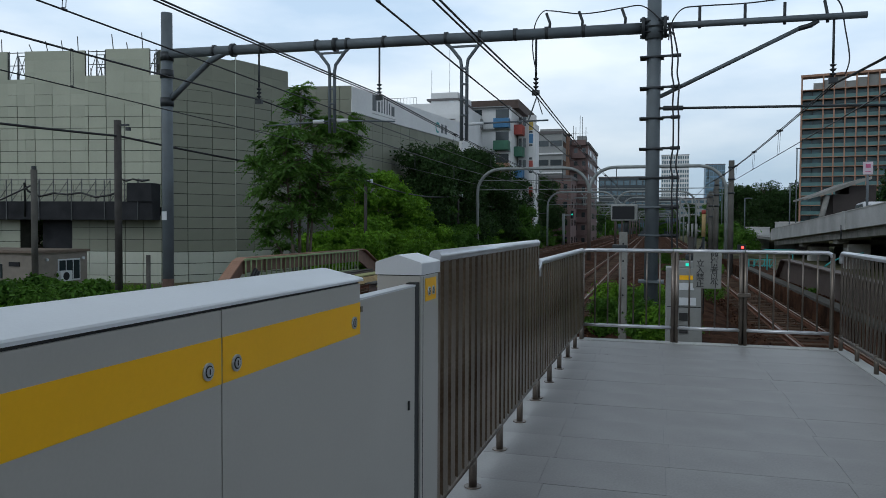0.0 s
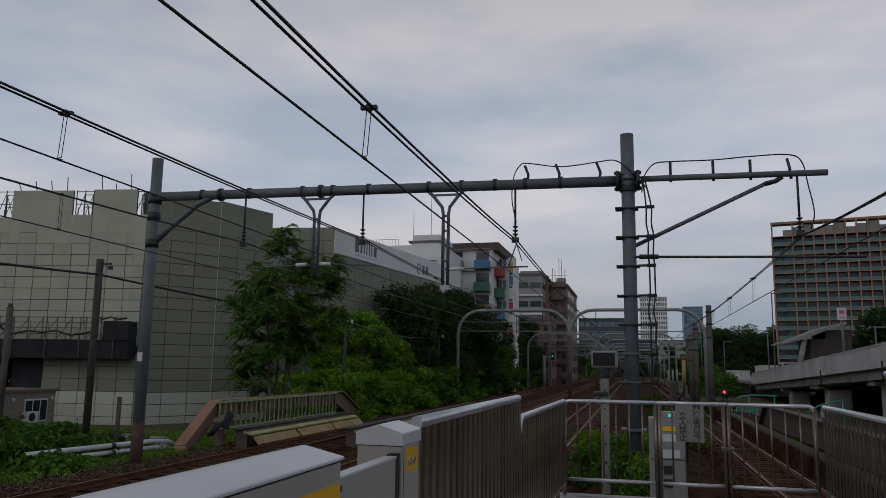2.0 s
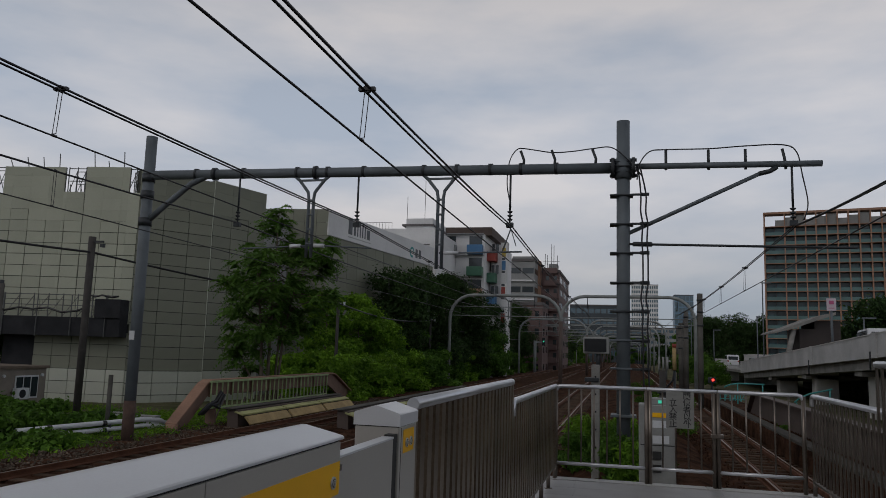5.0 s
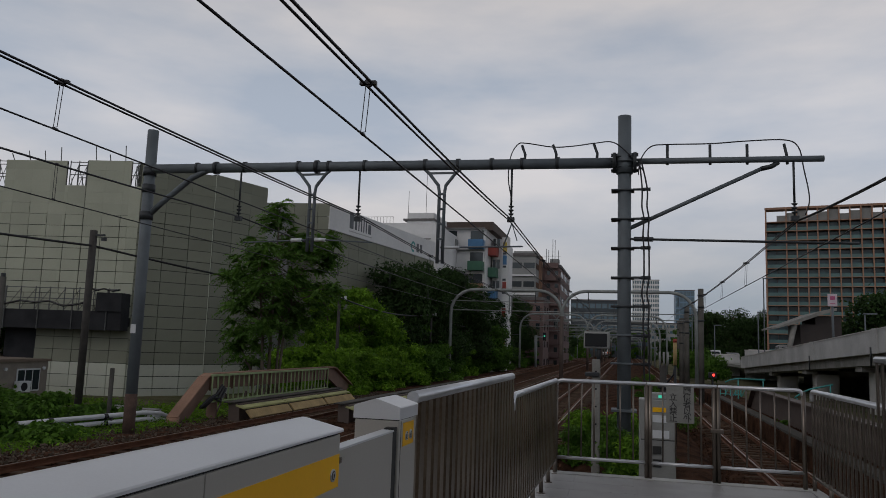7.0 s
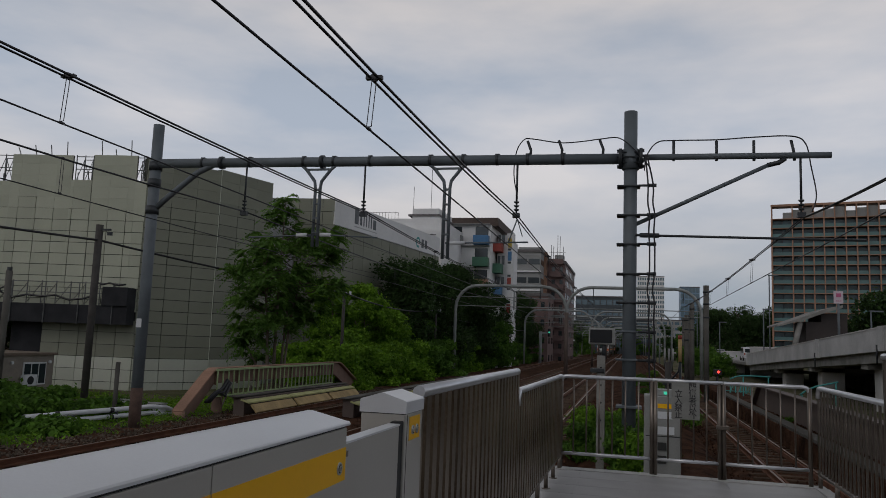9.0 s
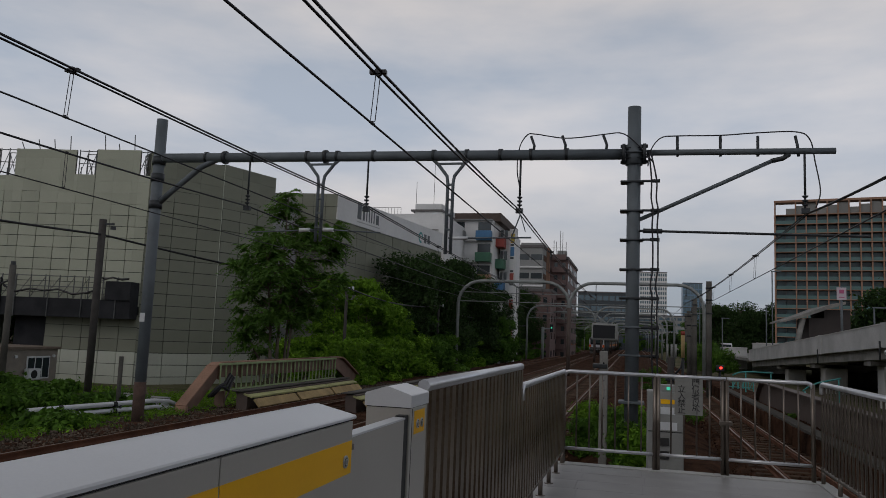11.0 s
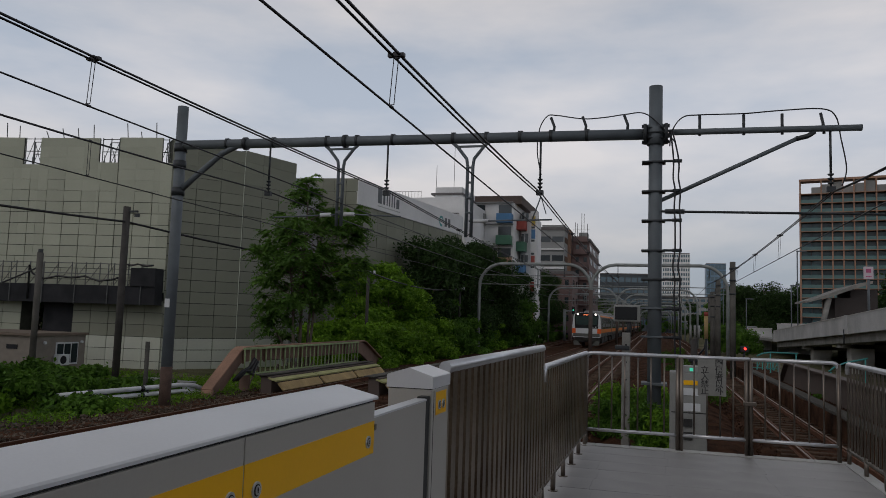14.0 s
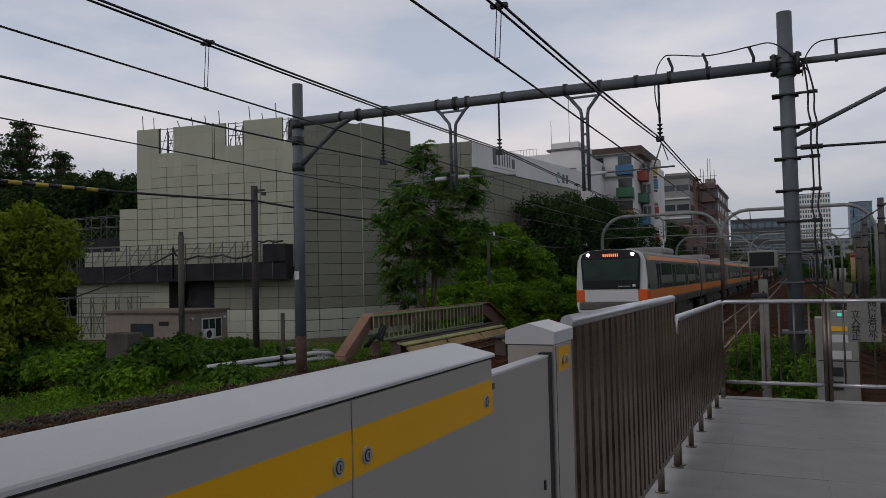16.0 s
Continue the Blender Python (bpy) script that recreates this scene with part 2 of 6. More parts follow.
def prism(bm, profile, axis, a, b):
    """A profile of (u, v) points drawn out along an axis from a to b."""
    def at(u, v, w):
        return {"x": (w, u, v), "y": (u, w, v), "z": (u, v, w)}[axis]
    r0, r1 = [bm.verts.new(at(u, v, a)) for u, v in profile], [bm.verts.new(at(u, v, b)) for u, v in profile]
    n = len(profile)
    for k in range(n):
        bm.faces.new((r0[k], r0[(k + 1) % n], r1[(k + 1) % n], r1[k]))
    bm.faces.new(r0[::-1])
    bm.faces.new(r1)
    bmesh.ops.recalc_face_normals(bm, faces=bm.faces[:])


def mesh_of(bm, name, mat):
    me = bpy.data.meshes.new(name)
    bm.to_mesh(me)
    bm.free()
    me.materials.append(mat)
    return me


def part(name, bm, mat, parent=None, label="", kind=""):
    ob = new(name, mesh_of(bm, name, mat))
    if parent is not None:
        ob.parent = parent
    return tagged(ob, label, "", "", kind)


def thing(name, at, label, category, group="", turn=0.0):
    ob = new(name)
    ob.empty_display_size = 0.2
    ob.matrix_basis = pose(*at, 0, 0, turn)
    return tagged(ob, label, category, group)


def boxes(*dims, bevel=0.0):
    bm = bmesh.new()
    for q in dims:
        box(bm, *q, bevel=bevel)
    return bm


def rods(*bars, n=8):
    bm = bmesh.new()
    for p, q, r in bars:
        rod(bm, p, q, r, n)
    return bm


def setting(name, bm, mat, label, category, parent=None):
    ob = part(name, bm, mat, parent)
    return tagged(ob, label, category, "", "structure")


RAIL_Z = -1.0   # top of the rails; the platform is at 0
TRACKS = {"a": -11.15, "b": -7.0, "c": -2.84, "d": 3.95}
LEVELS = {"a": -1.0, "b": -1.0, "c": -1.0, "d": -1.3}


# ---- ground, ballast, tracks ----
def ground():
    bm = bmesh.new()
    xs = [-2500, -600, -120, -70, -45, -36, -30, -26, -22, -18, -15.5, -14.0, 7.0, 9, 12, 30, 60, 150, 600, 2500]
    ys = [-900, -60, 0, 10, 20, 30, 45, 60, 90, 130, 200, 400, 1000, 4500]
    def h(x, y):
        return -1.75 if -14.2 < x < 8 else (-1.3 if x < 0 and x > -17 else -1.75 if x < 0 else -1.6)
    g = [[bm.verts.new((x, y, h(x, y))) for x in xs] for y in ys]
    for i in range(len(ys) - 1):
        for j in range(len(xs) - 1):
            bm.faces.new((g[i][j], g[i][j + 1], g[i + 1][j + 1], g[i + 1][j]))
    setting("ground", bm, M_SOIL, "brown soil and weeds beside the railway tracks", "ground")


def ballast():
    """Two beds of stones, with an uneven top, either side of the platform."""
    rng = random.Random(4)
    gravel = bmesh.new()
    for name, x0, x1, y0, y1 in (("ballast_bed_1", -14.4, -1.25, -20, 300), ("ballast_bed_2", 2.34, 6.2, -20, 300), ("ballast_bed_3", -1.25, 2.3, 16, 300)):
        bm = bmesh.new()
        nx = max(4, int((x1 - x0) / 0.3))
        ys, y = [], y0
        while y < y1:
            ys.append(y)
            y += 0.3 if y < 45 else 1.5 if y < 90 else 8
        g = []
        for y in ys:
            row = []
            for j in range(nx + 1):
                x = x0 + (x1 - x0) * j / nx
                edge = min(x - x0, x1 - x)
                row.append(bm.verts.new((x, y, (-1.17 if x0 < 2 else -1.47) - max(0, 0.5 - edge) * 0.5 + rng.uniform(-0.03, 0.03))))
            g.append(row)
        for a, b in zip(g, g[1:]):
            for j in range(nx):
                bm.faces.new((a[j], a[j + 1], b[j + 1], b[j]))
        setting(name, bm, M_BALLAST, "rust-brown crushed stone ballast under the rails", "ballast")
    setting("cable_trough", boxes(*[(-14.72, -14.48, 2 + k * 1.0, 2.98 + k * 1.0, -1.5, -1.22 + 0.01 * (k % 3)) for k in range(19)], bevel=0.012), M_CONC_D, "row of weathered concrete trough lids beside the ballast", "trough")
    # loose stones near the camera
    bm = bmesh.new()
    for _ in range(15000):
        y = rng.uniform(6, 40)
        x = rng.uniform(-13.4, -1.4) if rng.random() < 0.7 else rng.uniform(2.4, 6)
        if rng.random() < 0.35:
            x = rng.uniform(-14.7, -12.4)
        s = rng.uniform(0.02, 0.05)
        m = Matrix.Translation((x, y, -1.16 if x < 2 else -1.46)) @ Euler([rng.uniform(0, 6) for _ in range(3)]).to_matrix().to_4x4()
        own = gravel if x < -12.5 else bm
        p = [own.verts.new(m @ Vector((a * s, b * s, c * s * 0.8))) for a, b, c in ((1, 0, 0), (-1, 0, 0.1), (0, 1, 0), (0, -1, -0.1), (0, 0, 1), (0, 0, -1))]
        for f in ((0, 2, 4), (2, 1, 4), (1, 3, 4), (3, 0, 4), (2, 0, 5), (1, 2, 5), (3, 1, 5), (0, 3, 5)):
            own.faces.new([p[k] for k in f])
    for _ in range(2600):
        s = rng.uniform(0.02, 0.055)
        m = Matrix.Translation((rng.uniform(4.98, 6.55), rng.uniform(9, 34), -0.855)) @ Euler([rng.uniform(0, 6) for _ in range(3)]).to_matrix().to_4x4()
        p = [bm.verts.new(m @ Vector((a * s, b * s, c * s * 0.8))) for a, b, c in ((1, 0, 0), (-1, 0, 0.1), (0, 1, 0), (0, -1, -0.1), (0, 0, 1), (0, 0, -1))]
        for f in ((0, 2, 4), (2, 1, 4), (1, 3, 4), (3, 0, 4), (2, 0, 5), (1, 2, 5), (3, 1, 5), (0, 3, 5)):
            bm.faces.new([p[k] for k in f])
    part("gravel_stones", gravel, M_GRAVEL, None, "loose grey-brown gravel along the edge of the track bed", "stuff")["category"] = "stones"
    part("ballast_stones", bm, M_BALLAST, None, "loose rust-brown stones on the track bed", "stuff")["category"] = "stones"


def track(key, bend=0.0):
    """A track: two rails and its sleepers."""
    x = TRACKS[key]
    t = thing("railway_track", (x, 0, LEVELS[key]), "rusty railway track with worn bright rail heads on brown ballast", "railway track", "tracks")
    for s in (-1, 1):
        bm = bmesh.new()
        c = s * 0.565
        prism(bm, [(c - 0.065, -0.15), (c + 0.065, -0.15), (c + 0.065, -0.13), (c + 0.012, -0.11), (c + 0.012, -0.045), (c + 0.033, -0.035),
                   (c + 0.033, -0.006), (c - 0.033, -0.006), (c - 0.033, -0.035), (c - 0.012, -0.045), (c - 0.012, -0.11), (c - 0.065, -0.13)], "y", -20, 320)
        rail = part("rail", bm, M_RAIL, t)
        part("rail_head", boxes((c - 0.028, c + 0.028, -20, 320, -0.006, 0.0)), M_RAILHEAD, rail, "bright worn rail head")
    if key in "cd":
        for s in (-0.47, 0.47):
            part("guard_rail", boxes((s - 0.03, s + 0.03, -20, 320, -0.14, -0.012), bevel=0.008), M_RAIL, t)
    me = mesh_of(boxes((-1.0, 1.0, -0.11, 0.11, -0.2, -0.142), bevel=0.015), "sleeper", M_SLEEPER)
    for k in range(130):
        ob = new("sleeper", me)
        ob.parent = t
        ob.location = (0, 4 + k * 0.62, 0)
    return t


# ---- platform ----
def platform():
    setting("platform", boxes((-1.22, 2.32, -6, 10.15, -1.6, -0.035)), M_CONC_D, "concrete station platform with a tiled top", "platform")
    grout = setting("floor", boxes((-1.2, 2.3, -6, 10.0, -0.035, -0.003)), M_GROUT, "grey stone tile floor of the platform with thin joints", "floor")
    # large grey tiles in rows, joints staggered a little
    rng = random.Random(2)
    for i in range(31):
        y = 9.93 - (i + 1) * 0.515
        off = 0.14 if i % 2 else 0.11
        for j, (xa, xb) in enumerate(((-1.16, off - 0.72), (off - 0.72, off), (off, off + 1.03), (off + 1.03, 2.16))):
            ob = new("tile", mesh_of(boxes((xa + 0.0012, xb - 0.0012, 0, 0.5126, -0.02, 0.0)), "tile", M_TILE))
            ob.parent = grout
            ob.location = (0, y, rng.uniform(-0.0012, 0.0008))
    kerb = setting("kerb", boxes((-1.2, 2.3, 9.935, 10.12, -0.03, 0.004)), M_KERB, "pale concrete kerb along the platform end", "kerb")
    for k in range(8):
        part("kerb_stone", boxes((-1.19 + k * 0.436, -1.19 + k * 0.436 + 0.43, 9.93, 10.125, -0.02, 0.012), bevel=0.004), M_KERB, kerb)
    for k in range(30):
        part("kerb_stone", boxes((2.165, 2.305, 9.93 - (k + 1) * 0.5, 9.93 - k * 0.5 - 0.006, -0.02, 0.012), bevel=0.004), M_KERB, kerb)


def lock(parent, x, y, z):
    bm = bmesh.new()
    rod(bm, (x - 0.004, y, z), (x + 0.004, y, z), 0.019, 24)
    l = part("lock_ring", bm, M_RAILTOP, parent, "chrome key lock")
    bm = bmesh.new()
    rod(bm, (x + 0.004, y, z), (x + 0.0048, y, z), 0.0135, 20)
    part("lock_ring_inner", bm, M_GAP, l)
    bm = bmesh.new()
    rod(bm, (x + 0.0048, y, z), (x + 0.0062, y, z), 0.0105, 20)
    part("lock_core", bm, M_RAILTOP, l)
    part("key_slot", boxes((x + 0.0062, x + 0.0068, y - 0.0022, y + 0.0022, z - 0.006, z + 0.006)), M_GAP, l)


def platform_door():
    """The door housing along the edge, its sliding leaf and the end post."""
    xf, end, joint = -0.867, 2.14, 1.348
    d = thing("platform_door_housing", (0, 0, 0), "grey platform edge door housing with a yellow band and white cap", "platform door")
    for ya, yb in ((-3.0, -1.6), (-1.6, -0.1), (-0.097, joint - 0.001), (joint + 0.001, end)):
        part("panel", boxes((xf - 0.2, xf, ya, yb - 0.0015, 0.03, 1.316), bevel=0.0015), M_DOOR, d)
        part("yellow_band", boxes((xf - 0.01, xf + 0.0012, ya + 0.001, yb - 0.003, 1.157, 1.257)), M_YELLOW, d, "yellow reflective band")
    # Near-black strip: the shade in the slit under the cap is painted in.
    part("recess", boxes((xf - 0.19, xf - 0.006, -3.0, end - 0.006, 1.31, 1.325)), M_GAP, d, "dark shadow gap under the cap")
    bm = bmesh.new()
    prism(bm, [(xf + 0.006, 1.3235), (xf + 0.006, 1.330), (xf + 0.002, 1.334), (xf - 0.125, 1.362), (xf - 0.14, 1.362), (xf - 0.225, 1.342), (xf - 0.225, 1.3235)], "y", -3.0, end + 0.012)
    part("cap", bm, M_CAP, d, "white pitched cap")
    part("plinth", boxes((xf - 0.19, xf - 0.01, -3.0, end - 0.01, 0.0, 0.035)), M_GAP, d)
    lock(d, xf + 0.0012, joint - 0.056, 1.193)
    lock(d, xf + 0.0012, joint + 0.054, 1.193)
    lock(d, xf + 0.0012, end - 0.055, 1.198)
    for z0, z1 in ((1.14, 1.215), (0.8, 0.86)):
        part("hinge_strip", boxes((-0.8895, -0.885, end + 0.028, end + 0.034, z0, z1)), M_GAP, d)
    part("hinge_pin", boxes((-0.892, -0.874, end + 0.022, end + 0.04, 1.222, 1.24)), M_STEEL, d)
    leaf = thing("platform_door_leaf", (0, 0, 0), "grey sliding platform door leaf between housing and post", "platform door")
    part("leaf", boxes((-0.935, -0.89, end - 0.02, 2.78, 0.04, 1.258), bevel=0.004), M_DOOR, leaf)
    part("top_strip", boxes((-0.937, -0.888, end - 0.02, 2.782, 1.257, 1.264)), M_CAP, leaf, "pale top strip")
    part("latch", boxes((-0.89, -0.884, 2.69, 2.702, 0.78, 0.815)), M_GAP, leaf)
    p = thing("platform_door_post", (0, 0, 0), "grey square end post with a pitched white cap", "post")
    part("post_body", boxes((-1.075, -0.885, 2.84, 3.1, 0.0, 1.295), bevel=0.005), M_DOOR, p)
    bm = bmesh.new()
    prism(bm, [(-1.08, 1.298), (-0.88, 1.298), (-0.88, 1.345), (-0.885, 1.35), (-0.985, 1.38), (-1.075, 1.352), (-1.08, 1.346)], "y", 2.834, 3.106)
    part("post_cap", bm, M_CAP, p, "white pitched cap")
    part("cap_joint", boxes((-1.072, -0.888, 2.843, 3.097, 1.29, 1.3)), M_GAP, p)
    part("yellow_plate", boxes((-0.887, -0.8838, 2.9, 3.06, 1.185, 1.28)), M_YELLOW, p, "yellow plate with two key locks")
    part("groove", boxes((-0.887, -0.8842, 2.868, 2.873, 0.0, 1.29)), M_GAP, p)
    part("side_channel", boxes((-0.93, -0.893, 2.785, 2.838, 0.0, 1.27)), M_GAP, p, "dark channel beside the post")
    lock(p, -0.8835, 2.95, 1.225)
    lock(p, -0.8835, 3.01, 1.225)


def bent_rail(a, b, down, r):
    """Points of a top rail that bends down at its far end."""
    a, b = Vector(a), Vector(b)
    u = (b - a).normalized()
    pts = [a, b - u * 0.07]
    for k in range(1, 6):
        w = k / 5 * math.pi / 2
        pts.append(b - u * 0.07 + u * 0.07 * math.sin(w) - Vector((0, 0, 0.07 * (1 - math.cos(w)))))
    pts.append(b - Vector((0, 0, down)))
    return pts


def side_fence(xa, ya, xb, yb, top, label, mat_bar, near_bend=False, wide=0.03, gap=0.095):
    """A steel picket fence from one point of the plan to another, on short feet."""
    f = thing("platform_fence", (xa, ya, 0), label, "fence", "platform fences")
    dx, dy = xb - xa, yb - ya
    n = math.hypot(dx, dy)
    ux, uy = dx / n, dy / n
    def at(s, z, o=0.0):
        return (ux * s - uy * o, uy * s + ux * o, z)
    bm = bmesh.new()
    if near_bend:
        tube(bm, bent_rail(at(n, top), at(0, top), 0.12, 0.03), 0.03, 12)
    else:
        tube(bm, [at(0, top), at(n / 2, top), at(n, top)], 0.03, 12)
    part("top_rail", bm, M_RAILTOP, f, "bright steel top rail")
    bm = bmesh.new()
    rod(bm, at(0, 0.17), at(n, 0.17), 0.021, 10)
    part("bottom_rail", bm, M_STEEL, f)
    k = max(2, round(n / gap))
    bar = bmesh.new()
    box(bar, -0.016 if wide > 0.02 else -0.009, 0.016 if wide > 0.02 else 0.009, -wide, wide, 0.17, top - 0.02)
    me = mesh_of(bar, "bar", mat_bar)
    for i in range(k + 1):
        ob = new("bar", me)
        ob.parent = f
        ob.matrix_basis = pose(*at(n * i / k, 0), 0, 0, math.degrees(math.atan2(uy, ux)) - 90)
    k = max(2, round(n / 0.72))
    for i in range(k + 1):
        s = 0.02 + (n - 0.04) * i / k
        bm = rods((at(s, 0), at(s, 0.2), 0.024), n=12)
        rod(bm, at(s, 0.0), at(s, 0.008), 0.05, 16)
        part("foot", bm, M_STEEL, f)
    return f


def end_railing():
    """The open railing across the end of the platform, in three bays, with a gate latch."""
    f = thing("platform_end_railing", (0, 10.03, 0), "stainless steel tube railing across the platform end", "railing")
    posts = (-0.88, 0.27, 0.315, 1.09, 1.14, 2.13)
    bays = ((-0.88, 0.27), (0.315, 1.09), (1.14, 2.13))
    for i, (a, b) in enumerate(bays):
        bm = bmesh.new()
        if i == 2:
            tube(bm, bent_rail((a, 0, 1.19), (b, 0, 1.19), 0.3, 0.025), 0.025, 12)
        elif i == 0:
            tube(bm, bent_rail((b, 0, 1.19), (a, 0, 1.19), 0.3, 0.025), 0.025, 12)
        else:
            tube(bm, [(a - 0.04, 0, 1.19), (b + 0.04, 0, 1.19)], 0.025, 12)
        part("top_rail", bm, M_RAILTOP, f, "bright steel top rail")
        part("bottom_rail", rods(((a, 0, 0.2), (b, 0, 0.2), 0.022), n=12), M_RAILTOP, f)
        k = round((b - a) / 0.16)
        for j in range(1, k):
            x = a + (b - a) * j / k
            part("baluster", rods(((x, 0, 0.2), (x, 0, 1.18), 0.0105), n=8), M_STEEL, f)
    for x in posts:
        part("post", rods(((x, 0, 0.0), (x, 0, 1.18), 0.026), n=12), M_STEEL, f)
    part("gate_latch", boxes((1.05, 1.2, -0.05, 0.02, 0.62, 0.67), bevel=0.008), M_STEEL, f, "steel gate latch")
    s = thing("warning_sign", (0.68, 9.99, 0.72), "worn grey plate with two columns of black characters", "sign")
    part("plate", boxes((-0.17, 0.17, -0.006, 0.0, 0.0, 0.46), bevel=0.002), M_PAPER, s)
    for col, x, words in ((0, 0.085, "関係者以外"), (1, -0.085, "立入禁止")):
        for k, ch in enumerate(words):
            size = 0.088 if col == 0 else 0.086
            cu = bpy.data.curves.new("character", "FONT")
            cu.body, cu.size, cu.align_x, cu.align_y, cu.extrude = ch, size * 1.15, "CENTER", "CENTER", 0.0008
            cu.offset = 0.0012
            cu.materials.append(M_INK)
            ob = new("character", cu)
            ob.parent = s
            ob.matrix_basis = pose(x, -0.0075, (0.405 if col == 0 else 0.315) - k * 0.088, 90, 0, 0)


# ---- overhead line ----
def wire(name, pts, r, label, group="overhead wires"):
    bm = bmesh.new()
    tube(bm, pts, r, 6)
    ob = part(name, bm, M_WIRE, None, label)
    ob["category"], ob["group"] = "wire", group
    return ob


def sag(a, b, drop, n=24):
    a, b = Vector(a), Vector(b)
    return [a.lerp(b, k / n) - Vector((0, 0, drop * 4 * (k / n) * (1 - k / n))) for k in range(n + 1)]


BEAM_Y = 18.8


def smooth_run(pts, k=5):
    """A line that bends softly through the given points."""
    v = [Vector(p) for p in pts]
    v = [v[0]] + v + [v[-1]]
    out = []
    for a, b, c, d in zip(v, v[1:], v[2:], v[3:]):
        for i in range(k):
            t = i / k
            out.append(0.5 * (2 * b + (c - a) * t + (2 * a - 5 * b + 4 * c - d) * t * t + (3 * b - a - 3 * c + d) * t ** 3))
    return out + [v[-1]]


def main_mast():
    m = thing("catenary_mast", (-0.03, BEAM_Y, -1.13), "tall grey steel catenary mast with cross arms and cables", "mast")
    part("mast_tube", rods(((0, 0, 0.3), (0, 0, 8.6), 0.165), n=20), M_MAST, m)
    part("foundation", boxes((-0.35, 0.35, -0.35, 0.35, -0.4, 0.3), bevel=0.03), M_CONC, m, "concrete foundation block")
    part("flange", boxes((-0.3, 0.3, -0.3, 0.3, 1.28, 1.34), bevel=0.01), M_MAST, m)
    for z in (5.95, 5.23, 4.5, 3.8, 3.1, 2.42, 6.68):
        bm = boxes((-0.32, 0.24, -0.19, 0.19, z - 0.022, z + 0.022), bevel=0.01)
        part("cable_bracket", bm, M_MAST_D if z > 3.5 else M_MAST, m)
        part("bracket_arm", rods(((0.2, -0.17, z), (0.62, -0.17, z), 0.03), n=8), M_MAST_D, m)
        part("bracket_sleeve", rods(((0.4, -0.17, z), (0.62, -0.17, z), 0.045), n=10), M_MAST_D, m)
    part("collar", rods(((0, 0, 7.12), (0, 0, 7.62), 0.21), n=20), M_MAST, m)
    for s in (-1, 1):
        bm = bmesh.new()
        rod(bm, (s * 0.25 - 0.04, -0.02, 7.4), (s * 0.25 + 0.04, -0.02, 7.4), 0.26, 20)
        part("flange_ring", bm, M_MAST_D, m)
    for k in range(10):
        w = k / 10 * math.tau
        part("bolt", rods(((-0.33, 0.22 * math.cos(w), 7.4 + 0.22 * math.sin(w)), (0.33, 0.22 * math.cos(w), 7.4 + 0.22 * math.sin(w)), 0.018), n=6), M_MAST_D, m)
    # pair of cables down the mast
    for o in (0.0, 0.12):
        bm = bmesh.new()
        pts = [(0.35 + o * 0.3, -0.2, 7.45), (0.42 + o, -0.22, 6.7)]
        for z in (5.95, 5.23, 4.5, 3.8, 3.1, 2.42):
            pts += [(0.44 + o + 0.03 * math.sin(z * 3), -0.22, z + 0.3), (0.46 + o, -0.22, z)]
        pts += [(0.5 + o, -0.22, 1.5), (0.55 + o, -0.2, 0.1)]
        tube(bm, smooth_run(pts, 4), 0.02, 6)
        part("down_cable", bm, M_WIRE, m)


